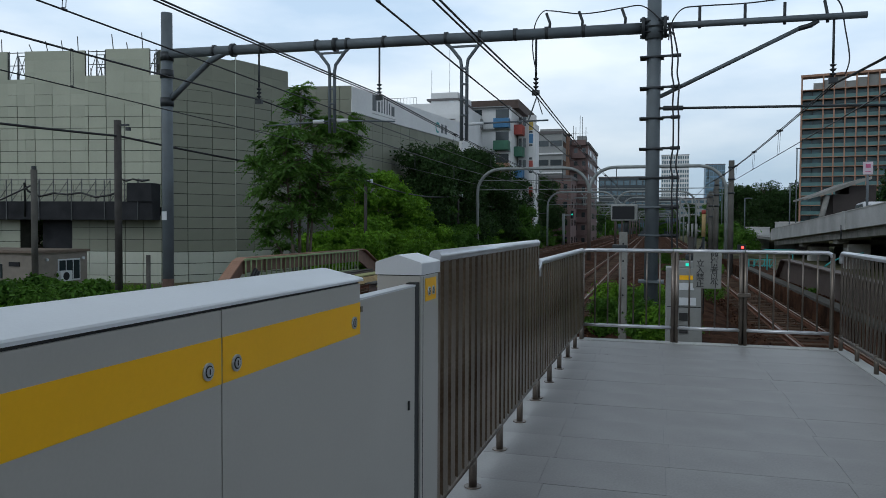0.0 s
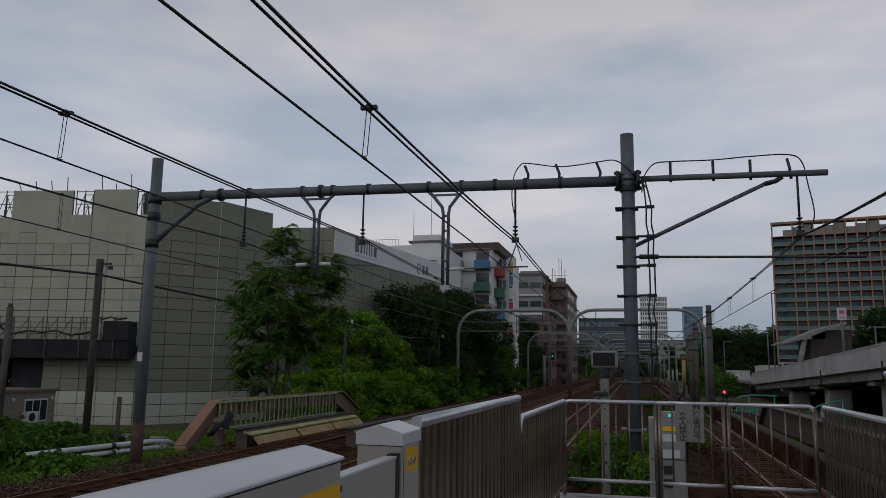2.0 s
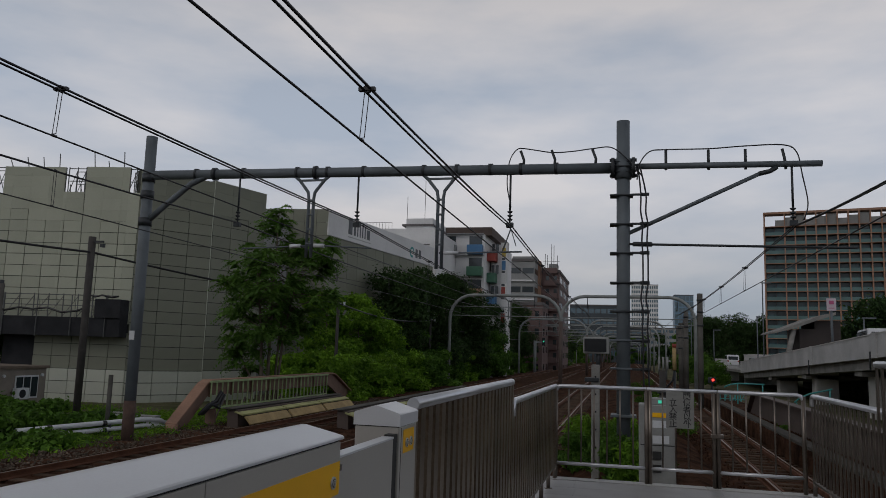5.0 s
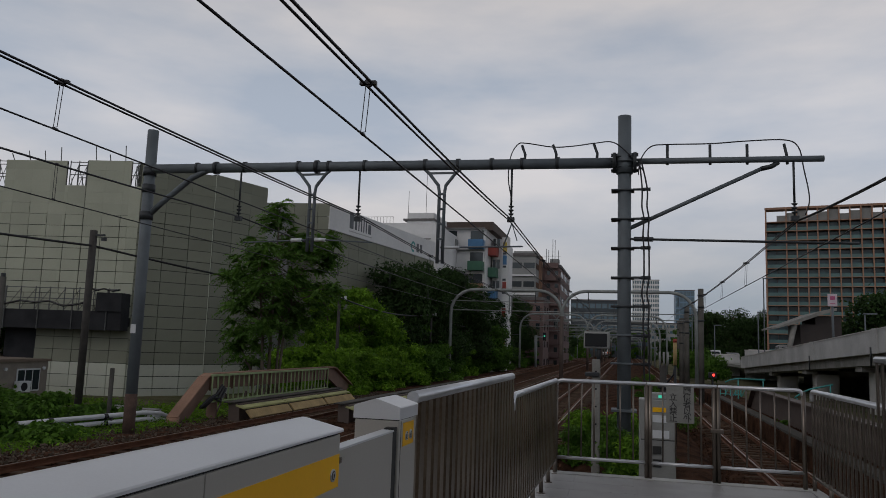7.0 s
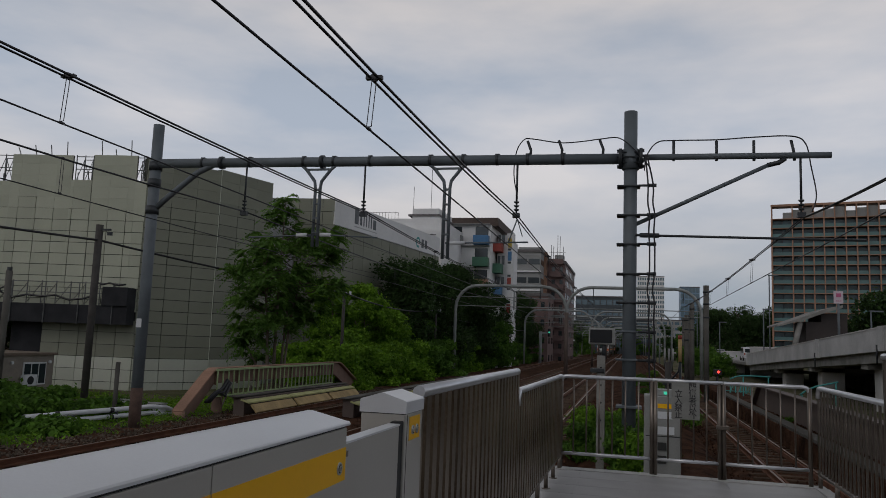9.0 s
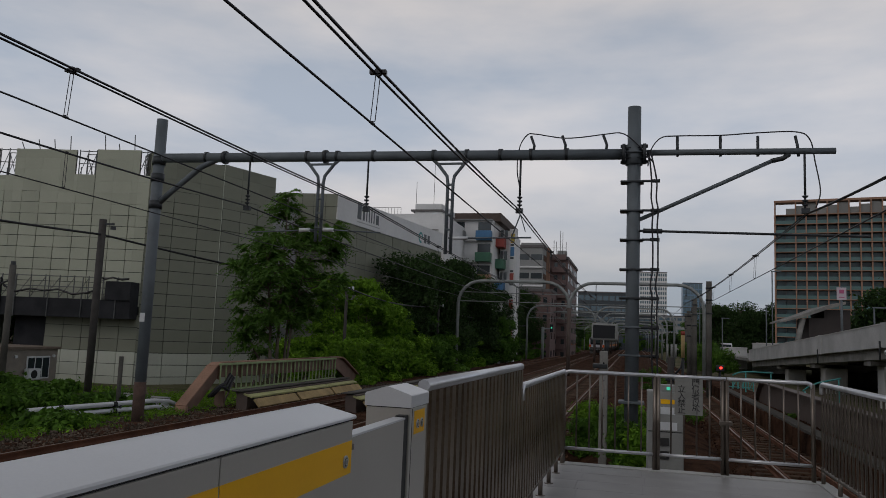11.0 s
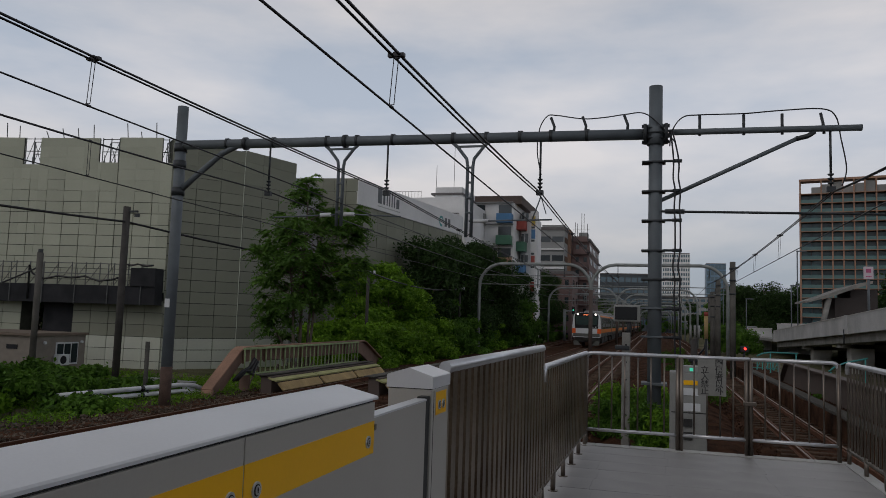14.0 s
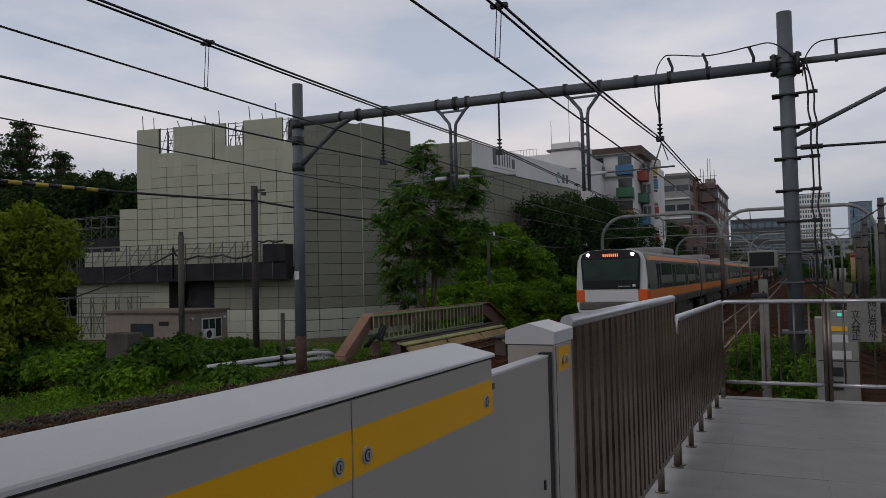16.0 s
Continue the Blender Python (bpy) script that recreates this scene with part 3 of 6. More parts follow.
def beam_and_arm():
    b = thing("catenary_beam", (0, BEAM_Y, 0), "long grey tubular catenary beam with hangers and bolts", "beam")
    zl, zr = 6.42, 6.27
    def zb(x):
        return zl + (x + 13.4) / 13.4 * (zr - zl)
    part("beam_tube", rods(((-13.42, 0, zb(-13.42)), (-0.28, 0, zb(-0.28)), 0.135), n=18), M_MAST, b)
    for x in (-11.4, -8.3):
        bm = bmesh.new()
        rod(bm, (x - 0.05, 0, zb(x)), (x + 0.05, 0, zb(x)), 0.185, 18)
        part("coupling", bm, M_MAST_D, b)
    for x in (-12.0, -10.5, -8.85, -7.95, -6.9, -5.2, -4.3, -3.4, -2.6, -1.7):
        bm = bmesh.new()
        rod(bm, (x - 0.04, 0, zb(x)), (x + 0.04, 0, zb(x)), 0.142, 16)
        box(bm, x - 0.06, x + 0.06, -0.05, 0.05, zb(x) + 0.1, zb(x) + 0.16)
        part("clamp", bm, M_MAST_D, b)
    a = thing("catenary_cantilever", (0, BEAM_Y, 0), "grey tubular cantilever bracket with a sloping stay on the mast", "cantilever")
    part("arm_tube", rods(((0.28, 0, 6.3), (4.55, 0, 6.26), 0.075), n=14), M_MAST, a)
    part("stay", rods(((0.12, 0, 4.62), (3.2, 0, 6.06), 0.05), n=12), M_MAST, a)
    bm = bmesh.new()
    tube(bm, [(3.15, 0, 6.04), (3.4, 0, 6.1), (3.55, 0, 6.2)], 0.06, 10)
    part("stay_joint", bm, M_MAST_D, a)
    # left pole and its brace
    p = thing("beam_pole", (-13.56, BEAM_Y, -1.37), "grey steel pole carrying the far end of the beam", "pole")
    bm = bmesh.new()
    rod(bm, (0, 0, 0), (0.0, 0, 8.95), 0.16, 18)
    part("pole_tube", bm, M_MAST, p)
    bm = bmesh.new()
    rod(bm, (0, 0, -0.02), (0, 0, 1.3), 0.166, 18)
    part("pole_foot", bm, M_POLEFOOT, p, "rusty pole foot")
    bm = bmesh.new()
    tube(bm, [(0.1, 0, 6.45), (0.5, 0, 6.8), (1.4, 0, 7.5), (1.9, 0, 7.72), (2.1, 0, 7.74)], 0.085, 12)
    part("brace", bm, M_MAST, p)
    for z in (7.7, 6.4, 7.2):
        bm = bmesh.new()
        rod(bm, (0, 0, z - 0.12), (0, 0, z + 0.12), 0.19, 18)
        part("pole_band", bm, M_MAST_D, p)
    part("number_plate_bar", boxes((-0.08, 0.08, -0.18, -0.165, 3.0, 3.25)), M_PIPE, p, "small white plate")
    # feeder brackets with a looping cable above the beam
    for xs, far in (((-2.55, -1.75, -0.72), -1), ((1.0, 2.0, 2.85, 3.75), 1)):
        for x in xs:
            z = zb(x) if x < 0 else 6.21 - x * 0.018
            bm = bmesh.new()
            tube(bm, [(x, 0, z), (x - 0.02 * far, 0, z + 0.25), (x - 0.07, 0, z + 0.5)] if x < 0 or x > 3.5 else [(x, 0, z), (x, 0, z + 0.5)], 0.035, 8)
            part("cable_stand", bm, M_MAST_D, b if x < 0 else a)
    bm = bmesh.new()
    tube(bm, smooth_run([(-2.84, -0.05, 5.3), (-2.95, -0.05, 5.9), (-2.9, -0.05, 6.5), (-2.72, -0.03, 6.82), (-2.5, 0, 6.85), (-1.82, 0, 6.73), (-1.3, 0, 6.74), (-0.75, 0, 6.8), (-0.3, -0.2, 6.75), (0.1, -0.25, 6.4), (0.42, -0.25, 6.0)]), 0.016, 6)
    part("feeder_cable", bm, M_WIRE, b)
    bm = bmesh.new()
    tube(bm, smooth_run([(0.3, -0.25, 5.9), (0.36, -0.2, 6.3), (0.6, -0.1, 6.64), (1.0, 0, 6.71), (2.0, 0, 6.7), (2.85, 0, 6.74), (3.7, 0, 6.74), (4.0, 0, 6.55), (4.1, -0.03, 6.0), (4.2, -0.05, 5.3), (4.1, -0.05, 4.9)]), 0.016, 6)
    part("feeder_cable", bm, M_WIRE, a)
    # hangers with insulators
    for x in (-10.6, -7.04, -2.87, 3.88):
        own = b if x < 0 else a
        z = zb(x) - 0.12 if x < 0 else 6.17
        bm = rods(((x, 0, z + 0.05), (x, 0, z - 0.95), 0.028), n=8)
        part("hanger", bm, M_MAST_D, own)
        bm = bmesh.new()
        for k in range(3):
            rod(bm, (x, 0, z - 0.98 - k * 0.1), (x, 0, z - 1.02 - k * 0.1), 0.075, 12, 0.05)
        rod(bm, (x, 0, z - 0.95), (x, 0, z - 1.32), 0.025, 8)
        box(bm, x - 0.09, x + 0.09, -0.06, 0.06, z - 1.4, z - 1.28)
        part("insulator", bm, M_MAST_D, own, "dark ribbed insulator")
    # two drop brackets and their registration arms
    for x, z0 in ((-8.4, 4.2), (-4.72, 3.9)):
        bm = bmesh.new()
        for s in (-1, 1):
            tube(bm, [(x + s * 0.5, 0, zb(x) - 0.1), (x + s * 0.36, 0, zb(x) - 0.22), (x + s * 0.1, 0, zb(x) - 0.55), (x + s * 0.07, 0, zb(x) - 0.75), (x + s * 0.07, 0, z0 - 0.2)], 0.045, 10)
        box(bm, x - 0.36, x + 0.36, -0.03, 0.03, zb(x) - 0.24, zb(x) - 0.19)
        for k in range(4):
            box(bm, x - 0.09, x + 0.09, -0.05, 0.05, zb(x) - 0.8 - k * 0.4, zb(x) - 0.76 - k * 0.4)
        part("drop_bracket", bm, M_MAST, b)
    bm = rods(((-10.4, 0, 4.25), (-8.2, 0, 4.33), 0.02), ((-8.2, 0, 4.33), (-6.6, 0, 4.25), 0.02), ((-4.72, 0, 4.12), (-2.55, 0, 4.15), 0.022), ((-2.84, 0, 4.75), (-3.05, 0, 4.16), 0.018), ((-2.84, 0, 4.75), (-2.7, 0, 4.3), 0.012))
    part("registration_arm", bm, M_MAST, b)
    bm = rods(((-8.95, 0, 4.31), (-8.65, 0, 4.32), 0.055), ((-8.25, 0, 4.33), (-7.95, 0, 4.32), 0.055), ((-4.6, 0, 4.12), (-4.2, 0, 4.125), 0.045), n=10)
    part("arm_insulator", bm, M_PIPE, b, "pale insulator")
    bm = rods(((0.1, -0.15, 4.32), (5.2, -0.15, 4.21), 0.03), n=8)
    rod(bm, (0.2, -0.15, 4.32), (0.65, -0.15, 4.31), 0.06, 10)
    part("pull_off_rod", bm, M_MAST_D, a)


ARCH_YS = [60.0, 102.0, 144.0, 186.0, 228.0, 270.0, 312.0]


def arch_portal(y):
    """A two-bay portal of bent grey tubes over the tracks."""
    m = thing("catenary_portal", (0, y, -1.3), "pale grey portal of bent steel tubes over the tracks", "portal", "portals")
    xl, xm, xr, top = -13.9, -4.9, 5.2, 7.42
    for a, b, nm in ((xl, xm, "arch"), (xm, xr, "arch")):
        r = 1.9
        pts = [(a, 0, 0.0), (a, 0, top - r)]
        pts += [(a + r * (1 - math.cos(w)), 0, top - r + r * math.sin(w)) for w in (0.26, 0.52, 0.79, 1.05, 1.31, 1.57)]
        pts += [(b - r * (1 - math.cos(w)), 0, top - r + r * math.sin(w)) for w in (1.57, 1.31, 1.05, 0.79, 0.52, 0.26)]
        pts += [(b, 0, top - r), (b, 0, 0.0 if b == xr else top - r - 0.4)]
        if a == xm:
            pts = [(a, 0, top - r - 0.4)] + pts[1:]
        bm = bmesh.new()
        tube(bm, pts, 0.13, 12)
        part(nm, bm, M_PORTAL, m)
    part("middle_post", rods(((xm, 0, 0), (xm, 0, top - 2.0), 0.16), n=14), M_GIRDER_POST, m, "dark brown middle post")
    for x in (-11.2, -7.0, -2.84, 3.9):
        bm = rods(((x, 0, top - 0.1), (x, 0, top - 0.75), 0.03))
        for k in range(3):
            rod(bm, (x, 0, top - 0.75 - k * 0.1), (x, 0, top - 0.8 - k * 0.1), 0.08, 10)
        part("hanger", bm, M_MAST_D, m)
    part("span_rod", rods(((xl, 0, 6.5), (xm, 0, 6.45), 0.03)), M_PORTAL, m)
    part("span_rod", rods(((xm, 0, 5.2), (xr, 0, 5.3), 0.03)), M_PORTAL, m)
    bm = rods(((xl, 0, 5.75), (xr, 0, 5.75), 0.035))
    part("span_rod", bm, M_PORTAL, m)
    bm = bmesh.new()
    for s in (-1, 1):
        tube(bm, [(-9 + s * 0.45, 0, top - 0.1), (-9 + s * 0.1, 0, top - 0.5), (-9 + s * 0.1, 0, 5.5)], 0.05, 8)
    part("drop_bracket", bm, M_PORTAL, m)


SLACK = {"a": 0.29, "b": 0.2, "c": 0.29, "d": 0.56}   # sag of the messenger wires before the beam


def wires():
    spans = [-38.0, -10.0, BEAM_Y] + ARCH_YS
    for x, name, mz, cz in ((-10.6, "a", 4.99, 4.09), (-7.04, "b", 4.95, 4.15), (-2.9, "c", 4.81, 3.94), (3.88, "d", 4.76, 3.86)):
        for y0, y1 in zip(spans, spans[1:]):
            pts = sag((x, y0, mz), (x, y1, mz), 0.22 if y0 > 0 else SLACK[name])
            wire("messenger_wire", pts, (0.022 if name == "a" else 0.015) if y0 < 60 else 0.02, "dark twin messenger wire over the track")
            if y0 < 60 and name != "a":
                wire("messenger_wire", [p + Vector((0.075, 0, 0.015)) for p in pts], 0.017, "dark twin messenger wire over the track")
        wire("contact_wire", [(x, -38, cz), (x, BEAM_Y, cz), (x, 60, cz), (x, 150, cz), (x, 312, cz)], 0.0125, "thin contact wire under the messenger wire")
        for y in (7.7 if name != "a" else 11.8, 1.5, 26.5, 33, 40, 47, 54):
            s = 1 if y < BEAM_Y else 2
            y0, y1 = spans[s], spans[s + 1]
            u = (y - y0) / (y1 - y0)
            zm = mz - (SLACK[name] if s == 1 else 0.22) * 4 * u * (1 - u)
            o = 0.0 if name == "a" else 0.037
            bm = rods(((x + o - 0.028, y, zm), (x - 0.028, y, cz + 0.03), 0.0055), ((x + o + 0.028, y, zm), (x + 0.028, y, cz + 0.03), 0.0055), ((x - 0.028, y, cz + 0.03), (x + 0.028, y, cz + 0.03), 0.0055), n=5)
            rod(bm, (x + o, y - 0.02, zm + 0.008), (x + o, y + 0.02, zm + 0.008), 0.05 if o else 0.03, 8)
            if o:
                box(bm, x - 0.06, x + 0.135, y - 0.03, y + 0.03, zm - 0.012, zm + 0.03)
            rod(bm, (x, y - 0.04, cz + 0.005), (x, y + 0.04, cz + 0.005), 0.02, 6)
            ob = part("dropper", bm, M_WIRE, None, "short dropper joining two overhead wires")
            ob["category"], ob["group"] = "wire", "droppers"


def train():
    """The commuter train: origin under the nose of the first car, at rail level; it runs towards -y."""
    tr = thing("commuter_train", (-7.0, 400, RAIL_Z), "stainless commuter train with orange bands and white front mask", "train")
    W, L, GAP = 1.475, 19.4, 0.6
    prof = [(-1.40, 1.05), (1.40, 1.05), (1.475, 1.35), (1.475, 2.2), (1.42, 3.15), (1.3, 3.42), (0.9, 3.58), (0, 3.63), (-0.9, 3.58), (-1.3, 3.42), (-1.42, 3.15), (-1.475, 2.2), (-1.475, 1.35)]
    def side_x(z):
        return 1.475 if z < 2.2 else 1.475 - (z - 2.2) / 0.95 * 0.055 if z < 3.15 else 1.42 - (z - 3.15) / 0.27 * 0.12
    def strip(y0, y1, z0, z1, out, sides=(1,)):
        bm = bmesh.new()
        for s in sides:
            v = [bm.verts.new((s * (side_x(z) + out), y, z)) for y, z in ((y0, z0), (y1, z0), (y1, z1), (y0, z1))]
            w = [bm.verts.new((s * (side_x(z) - 0.01), y, z)) for y, z in ((y0, z0), (y1, z0), (y1, z1), (y0, z1))]
            bm.faces.new(v)
            for k in range(4):
                bm.faces.new((v[k], v[(k + 1) % 4], w[(k + 1) % 4], w[k]))
        bmesh.ops.recalc_face_normals(bm, faces=bm.faces[:])
        return bm
    shared = {}
    def piece(name, make, mat, parent):
        if name not in shared:
            shared[name] = mesh_of(make(), name.split("#")[0], mat)
        ob = new(name.split("#")[0], shared[name])
        ob.parent = parent
        return ob
    for c in range(10):
        y0 = c * (L + GAP) + (0.35 if c == 0 else 0)
        bm = bmesh.new()
        prism(bm, prof, "y", y0, c * (L + GAP) + L)
        car = part("car_body", bm, M_TRAIN_S, tr)
        base = c * (L + GAP)
        def place(ob):
            ob.location = (0, base, 0)
        place(piece("waist_band", lambda: strip(0.75, L, 1.47, 1.88, 0.012, (-1, 1)), M_ORANGE, car))
        place(piece("top_band", lambda: strip(0.75, L, 3.16, 3.34, 0.008, (-1, 1)), M_ORANGE, car))
        for k in range(4):
            yd = 2.6 + k * 4.75
            d = piece("door#%d" % k, lambda: strip(yd, yd + 1.3, 1.12, 3.12, 0.009), M_TRAIN_DOOR, car)
            place(d)
            g = piece("door_glass#%d" % k, lambda: strip(yd + 0.12, yd + 0.58, 1.92, 3.0, 0.013), M_GLASS_D, car)
            place(g)
            place(piece("door_glass#b%d" % k, lambda: strip(yd + 0.72, yd + 1.18, 1.92, 3.0, 0.013), M_GLASS_D, car))
            place(piece("door_seam#%d" % k, lambda: strip(yd + 0.635, yd + 0.665, 1.12, 3.12, 0.012), M_BLACK, car))
        for k in range(3):
            yw = 4.02 + k * 4.75
            place(piece("window#%d" % k, lambda: strip(yw, yw + 3.2, 1.92, 3.05, 0.008), M_GLASS_D, car))
        place(piece("window#e", lambda: strip(L - 1.5, L - 0.35, 1.95, 2.88, 0.008), M_GLASS_D, car))
        place(piece("air_conditioner", lambda: boxes((-0.95, 0.95, 7.8, 11.8, 3.55, 3.92), bevel=0.12), M_TRAIN_ROOF, car))
        place(piece("underfloor_box", lambda: boxes((-1.3, 1.3, 5.2, 9.0, 0.35, 1.05), (-1.3, 1.3, 9.6, 13.9, 0.4, 1.05), (-1.25, 1.25, 4.2, 15, 0.85, 1.06)), M_UNDER, car))
        for yb in (2.9, 16.4):
            def bogie():
                bm = boxes((-1.15, -0.9, -1.4, 1.4, 0.35, 0.75), (0.9, 1.15, -1.4, 1.4, 0.35, 0.75), (-1.1, 1.1, -0.3, 0.3, 0.45, 0.95))
                for yy in (-1.05, 1.05):
                    for xx in (-0.565, 0.565):
                        rod(bm, (xx - 0.06, yy, 0.43), (xx + 0.06, yy, 0.43), 0.43, 18)
                return bm
            ob = piece("bogie", bogie, M_UNDER, car)
            ob.location = (0, base + yb, 0)
        if c < 9:
            place(piece("gangway", lambda: boxes((-0.6, 0.6, L, L + GAP, 1.1, 3.2)), M_BLACK, car))
    # front mask
    front = bmesh.new()
    prism(front, [(-1.40, 1.0), (1.40, 1.0), (1.475, 1.3), (1.475, 2.2), (1.40, 3.15), (1.28, 3.42), (0.9, 3.58), (0, 3.63), (-0.9, 3.58), (-1.28, 3.42), (-1.40, 3.15), (-1.475, 2.2), (-1.475, 1.3)], "y", 0.08, 0.72)
    face = part("front_mask", front, M_TRAIN_W, tr, "white front mask")
    bm = bmesh.new()
    prism(bm, [(-1.18, 1.95), (1.18, 1.95), (1.25, 3.2), (1.17, 3.42), (0.85, 3.57), (0, 3.62), (-0.85, 3.57), (-1.17, 3.42), (-1.25, 3.2)], "y", 0.0, 0.1)
    part("windscreen", bm, M_BLACK, face, "black windscreen surround")
    bm = bmesh.new()
    prism(bm, [(-1.1, 2.32), (1.1, 2.32), (1.17, 3.2), (-1.17, 3.2)], "y", -0.012, 0.0)
    part("glass", bm, M_SCREEN, face, "dark greenish windscreen glass")
    part("wiper", rods(((-0.75, -0.03, 2.4), (-0.15, -0.03, 2.66), 0.012), ((0.2, -0.03, 2.4), (0.8, -0.03, 2.62), 0.012), n=5), M_UNDER, face)
    part("sun_blind", boxes((-1.12, 1.12, -0.016, -0.011, 2.86, 2.89)), M_UNDER, face)
    part("white_mark", boxes((0.3, 0.82, -0.014, 0.0, 2.06, 2.08), (0.9, 1.02, -0.014, 0.0, 2.05, 2.15)), M_TRAIN_W, face, "small plain white mark")
    part("destination_display", boxes((-0.35, 0.42, -0.012, 0.0, 3.26, 3.48)), M_BLACK, face)
    for k in range(8):
        part("display_stroke", boxes((-0.3 + k * 0.085, -0.262 + k * 0.085, -0.02, -0.01, 3.31, 3.43)), M_LED, face, "orange lit strokes")
    for x in (-0.93, 0.93):
        bm = bmesh.new()
        rod(bm, (x, -0.03, 3.4), (x, 0.02, 3.4), 0.07, 16)
        part("headlight", bm, M_LAMP, face, "lit white headlight")
    for s in (-1, 1):
        part("orange_corner", boxes((s * 1.3 - 0.185, s * 1.3 + 0.185, 0.05, 0.74, 1.42, 1.93), bevel=0.02), M_ORANGE_R, face, "orange corner block")
    part("white_panel", boxes((-1.12, 1.12, 0.02, 0.1, 1.42, 1.95), bevel=0.02), M_TRAIN_W, face)
    part("lower_band", boxes((-1.38, 1.38, 0.04, 0.5, 1.08, 1.4), bevel=0.04), M_TRAIN_S, face)
    # Solid dark box standing in for the shade below the nose.
    part("nose_shadow", boxes((-1.25, 1.25, 0.25, 0.7, 0.55, 1.06)), M_UNDER, face)
    part("coupler", boxes((-0.22, 0.22, -0.2, 0.5, 0.7, 1.0), bevel=0.05), M_UNDER, face)
    for s in (-1, 1):
        bm = bmesh.new()
        prism(bm, [(s * 0.55, 0.18), (s * 1.32, 0.18), (s * 1.36, 0.62), (s * 0.95, 0.62)], "y", 0.12, 0.25)
        part("skirt", bm, M_TRAIN_S, face, "grey skirt")
    return tr


def motions():
    y16, v = 31.5, 24.6
    walk(TRAIN, [(t, pose(-7.0, y16 + v * (16 - t), RAIL_Z)) for t in (0, 4, 8, 12, 14, 16)])
    for car, y0, speed in CARS:
        rows = []
        for k in range(17):
            y = y0 + speed * k
            rows.append((k, pose(15.4, y, road_edge(y) - 0.9, -2.2 if 10 < y < 92 else 0)))
        walk(car, rows)


# ---- buildings ----
def wall_frame(a, b):
    """Length, and the turn about z that lays local x along the wall from a to b."""
    return math.hypot(b[0] - a[0], b[1] - a[1]), math.degrees(math.atan2(b[1] - a[1], b[0] - a[0]))


def sheet_wall(parent, a, b, z0, z1, cols, rows, depth=1.0, pale=0, name="sheet_face", cloth=None, g=0.016, smooth=99.0):
    """A scaffold face hung with pale sound sheets: a dark backing and one sheet for each bay.
    Above the height 'smooth' the sheets are stretched and butt closely."""
    n, turn = wall_frame(a, b)
    bm = boxes((0, n, 0.04, depth, z0, z1))
    back = part(name, bm, M_SHEET_D, parent)
    back.matrix_basis = pose(a[0], a[1], 0, 0, 0, turn)
    w, h = n / cols, (z1 - z0) / rows
    def sheet(edge, out, cloth_mat):
        return mesh_of(boxes((edge, w - edge, out, 0.06, edge, h - edge)), "sheet", cloth_mat)
    me = sheet(g, 0, cloth or M_SHEET)
    close = sheet(0.003, 0, cloth or M_SHEET)
    pale_me = sheet(g, -0.05, M_SHEET_W) if pale else None
    for i in range(cols):
        for j in range(rows):
            top = z0 + j * h > smooth + random.uniform(-0.7, 0.7)
            ob = new("sheet", pale_me if j < pale else close if top else me)
            ob.parent = back
            k = 0.3 if top else 1.0
            ob.matrix_basis = pose(i * w, random.uniform(-0.02, 0.015) * k, z0 + j * h, random.uniform(-0.25, 0.25) * k, 0, random.uniform(-0.25, 0.25) * k)
    return back


def stepped_sheets(parent, along, n, tops, z0, bay, row, smooth):
    """The main face: one grid of sheets over its whole width, cut off at the stepped top."""
    turn = wall_frame(along(0), along(n))[1]
    for s0, s1, top in tops:
        p = along(s0)
        back = part("sheet_face", boxes((0, s1 - s0, 0.04, 0.15, z0, top)), M_SHEET_D, parent)
        back.matrix_basis = pose(p[0], p[1], 0, 0, 0, turn)
        k = int(s0 / bay)
        while k * bay < s1 - 0.01:
            xa, xb = max(k * bay, s0), min((k + 1) * bay, s1)
            ga, gb = (0.02 if xa == k * bay else 0.0), (0.02 if xb == (k + 1) * bay else 0.0)
            j = 0
            while z0 + j * row < top - 0.01:
                za, zb = z0 + j * row, min(z0 + (j + 1) * row, top)
                e = 1.0 if za < smooth + random.uniform(-0.6, 0.6) else 0.12
                if xb - xa > 0.06 and zb - za > 0.06:
                    ob = new("sheet", mesh_of(boxes((xa - s0 + ga * e, xb - s0 - gb * e, 0, 0.06, za + 0.018 * e, zb - 0.018 * e)), "sheet", M_SHEET))
                    ob.parent = back
                    ob.location = (0, random.uniform(-0.02, 0.012) * e, 0)
                j += 1
            k += 1


def scaffold_cage(parent, x0, x1, y, z, h, step, name="scaffold_frame"):
    bm = bmesh.new()
    x = x0
    while x <= x1 + 0.01:
        rod(bm, (x, y, z), (x, y, z + h), 0.03, 5)
        rod(bm, (x, y + 0.8, z), (x, y + 0.8, z + h * 0.95), 0.03, 5)
        if x + step <= x1 + 0.01:
            rod(bm, (x, y, z), (x + step, y, z + h * 0.9), 0.02, 5)
            rod(bm, (x + step, y + 0.8, z), (x, y + 0.8, z + h * 0.9), 0.02, 5)
        x += step
    for k in (0.5, 0.95):
        rod(bm, (x0, y, z + h * k), (x1, y, z + h * k), 0.025, 5)
        rod(bm, (x0, y + 0.8, z + h * k), (x1, y + 0.8, z + h * k), 0.025, 5)
    part(name, bm, M_TUBE, parent, "thin steel scaffold tubes")


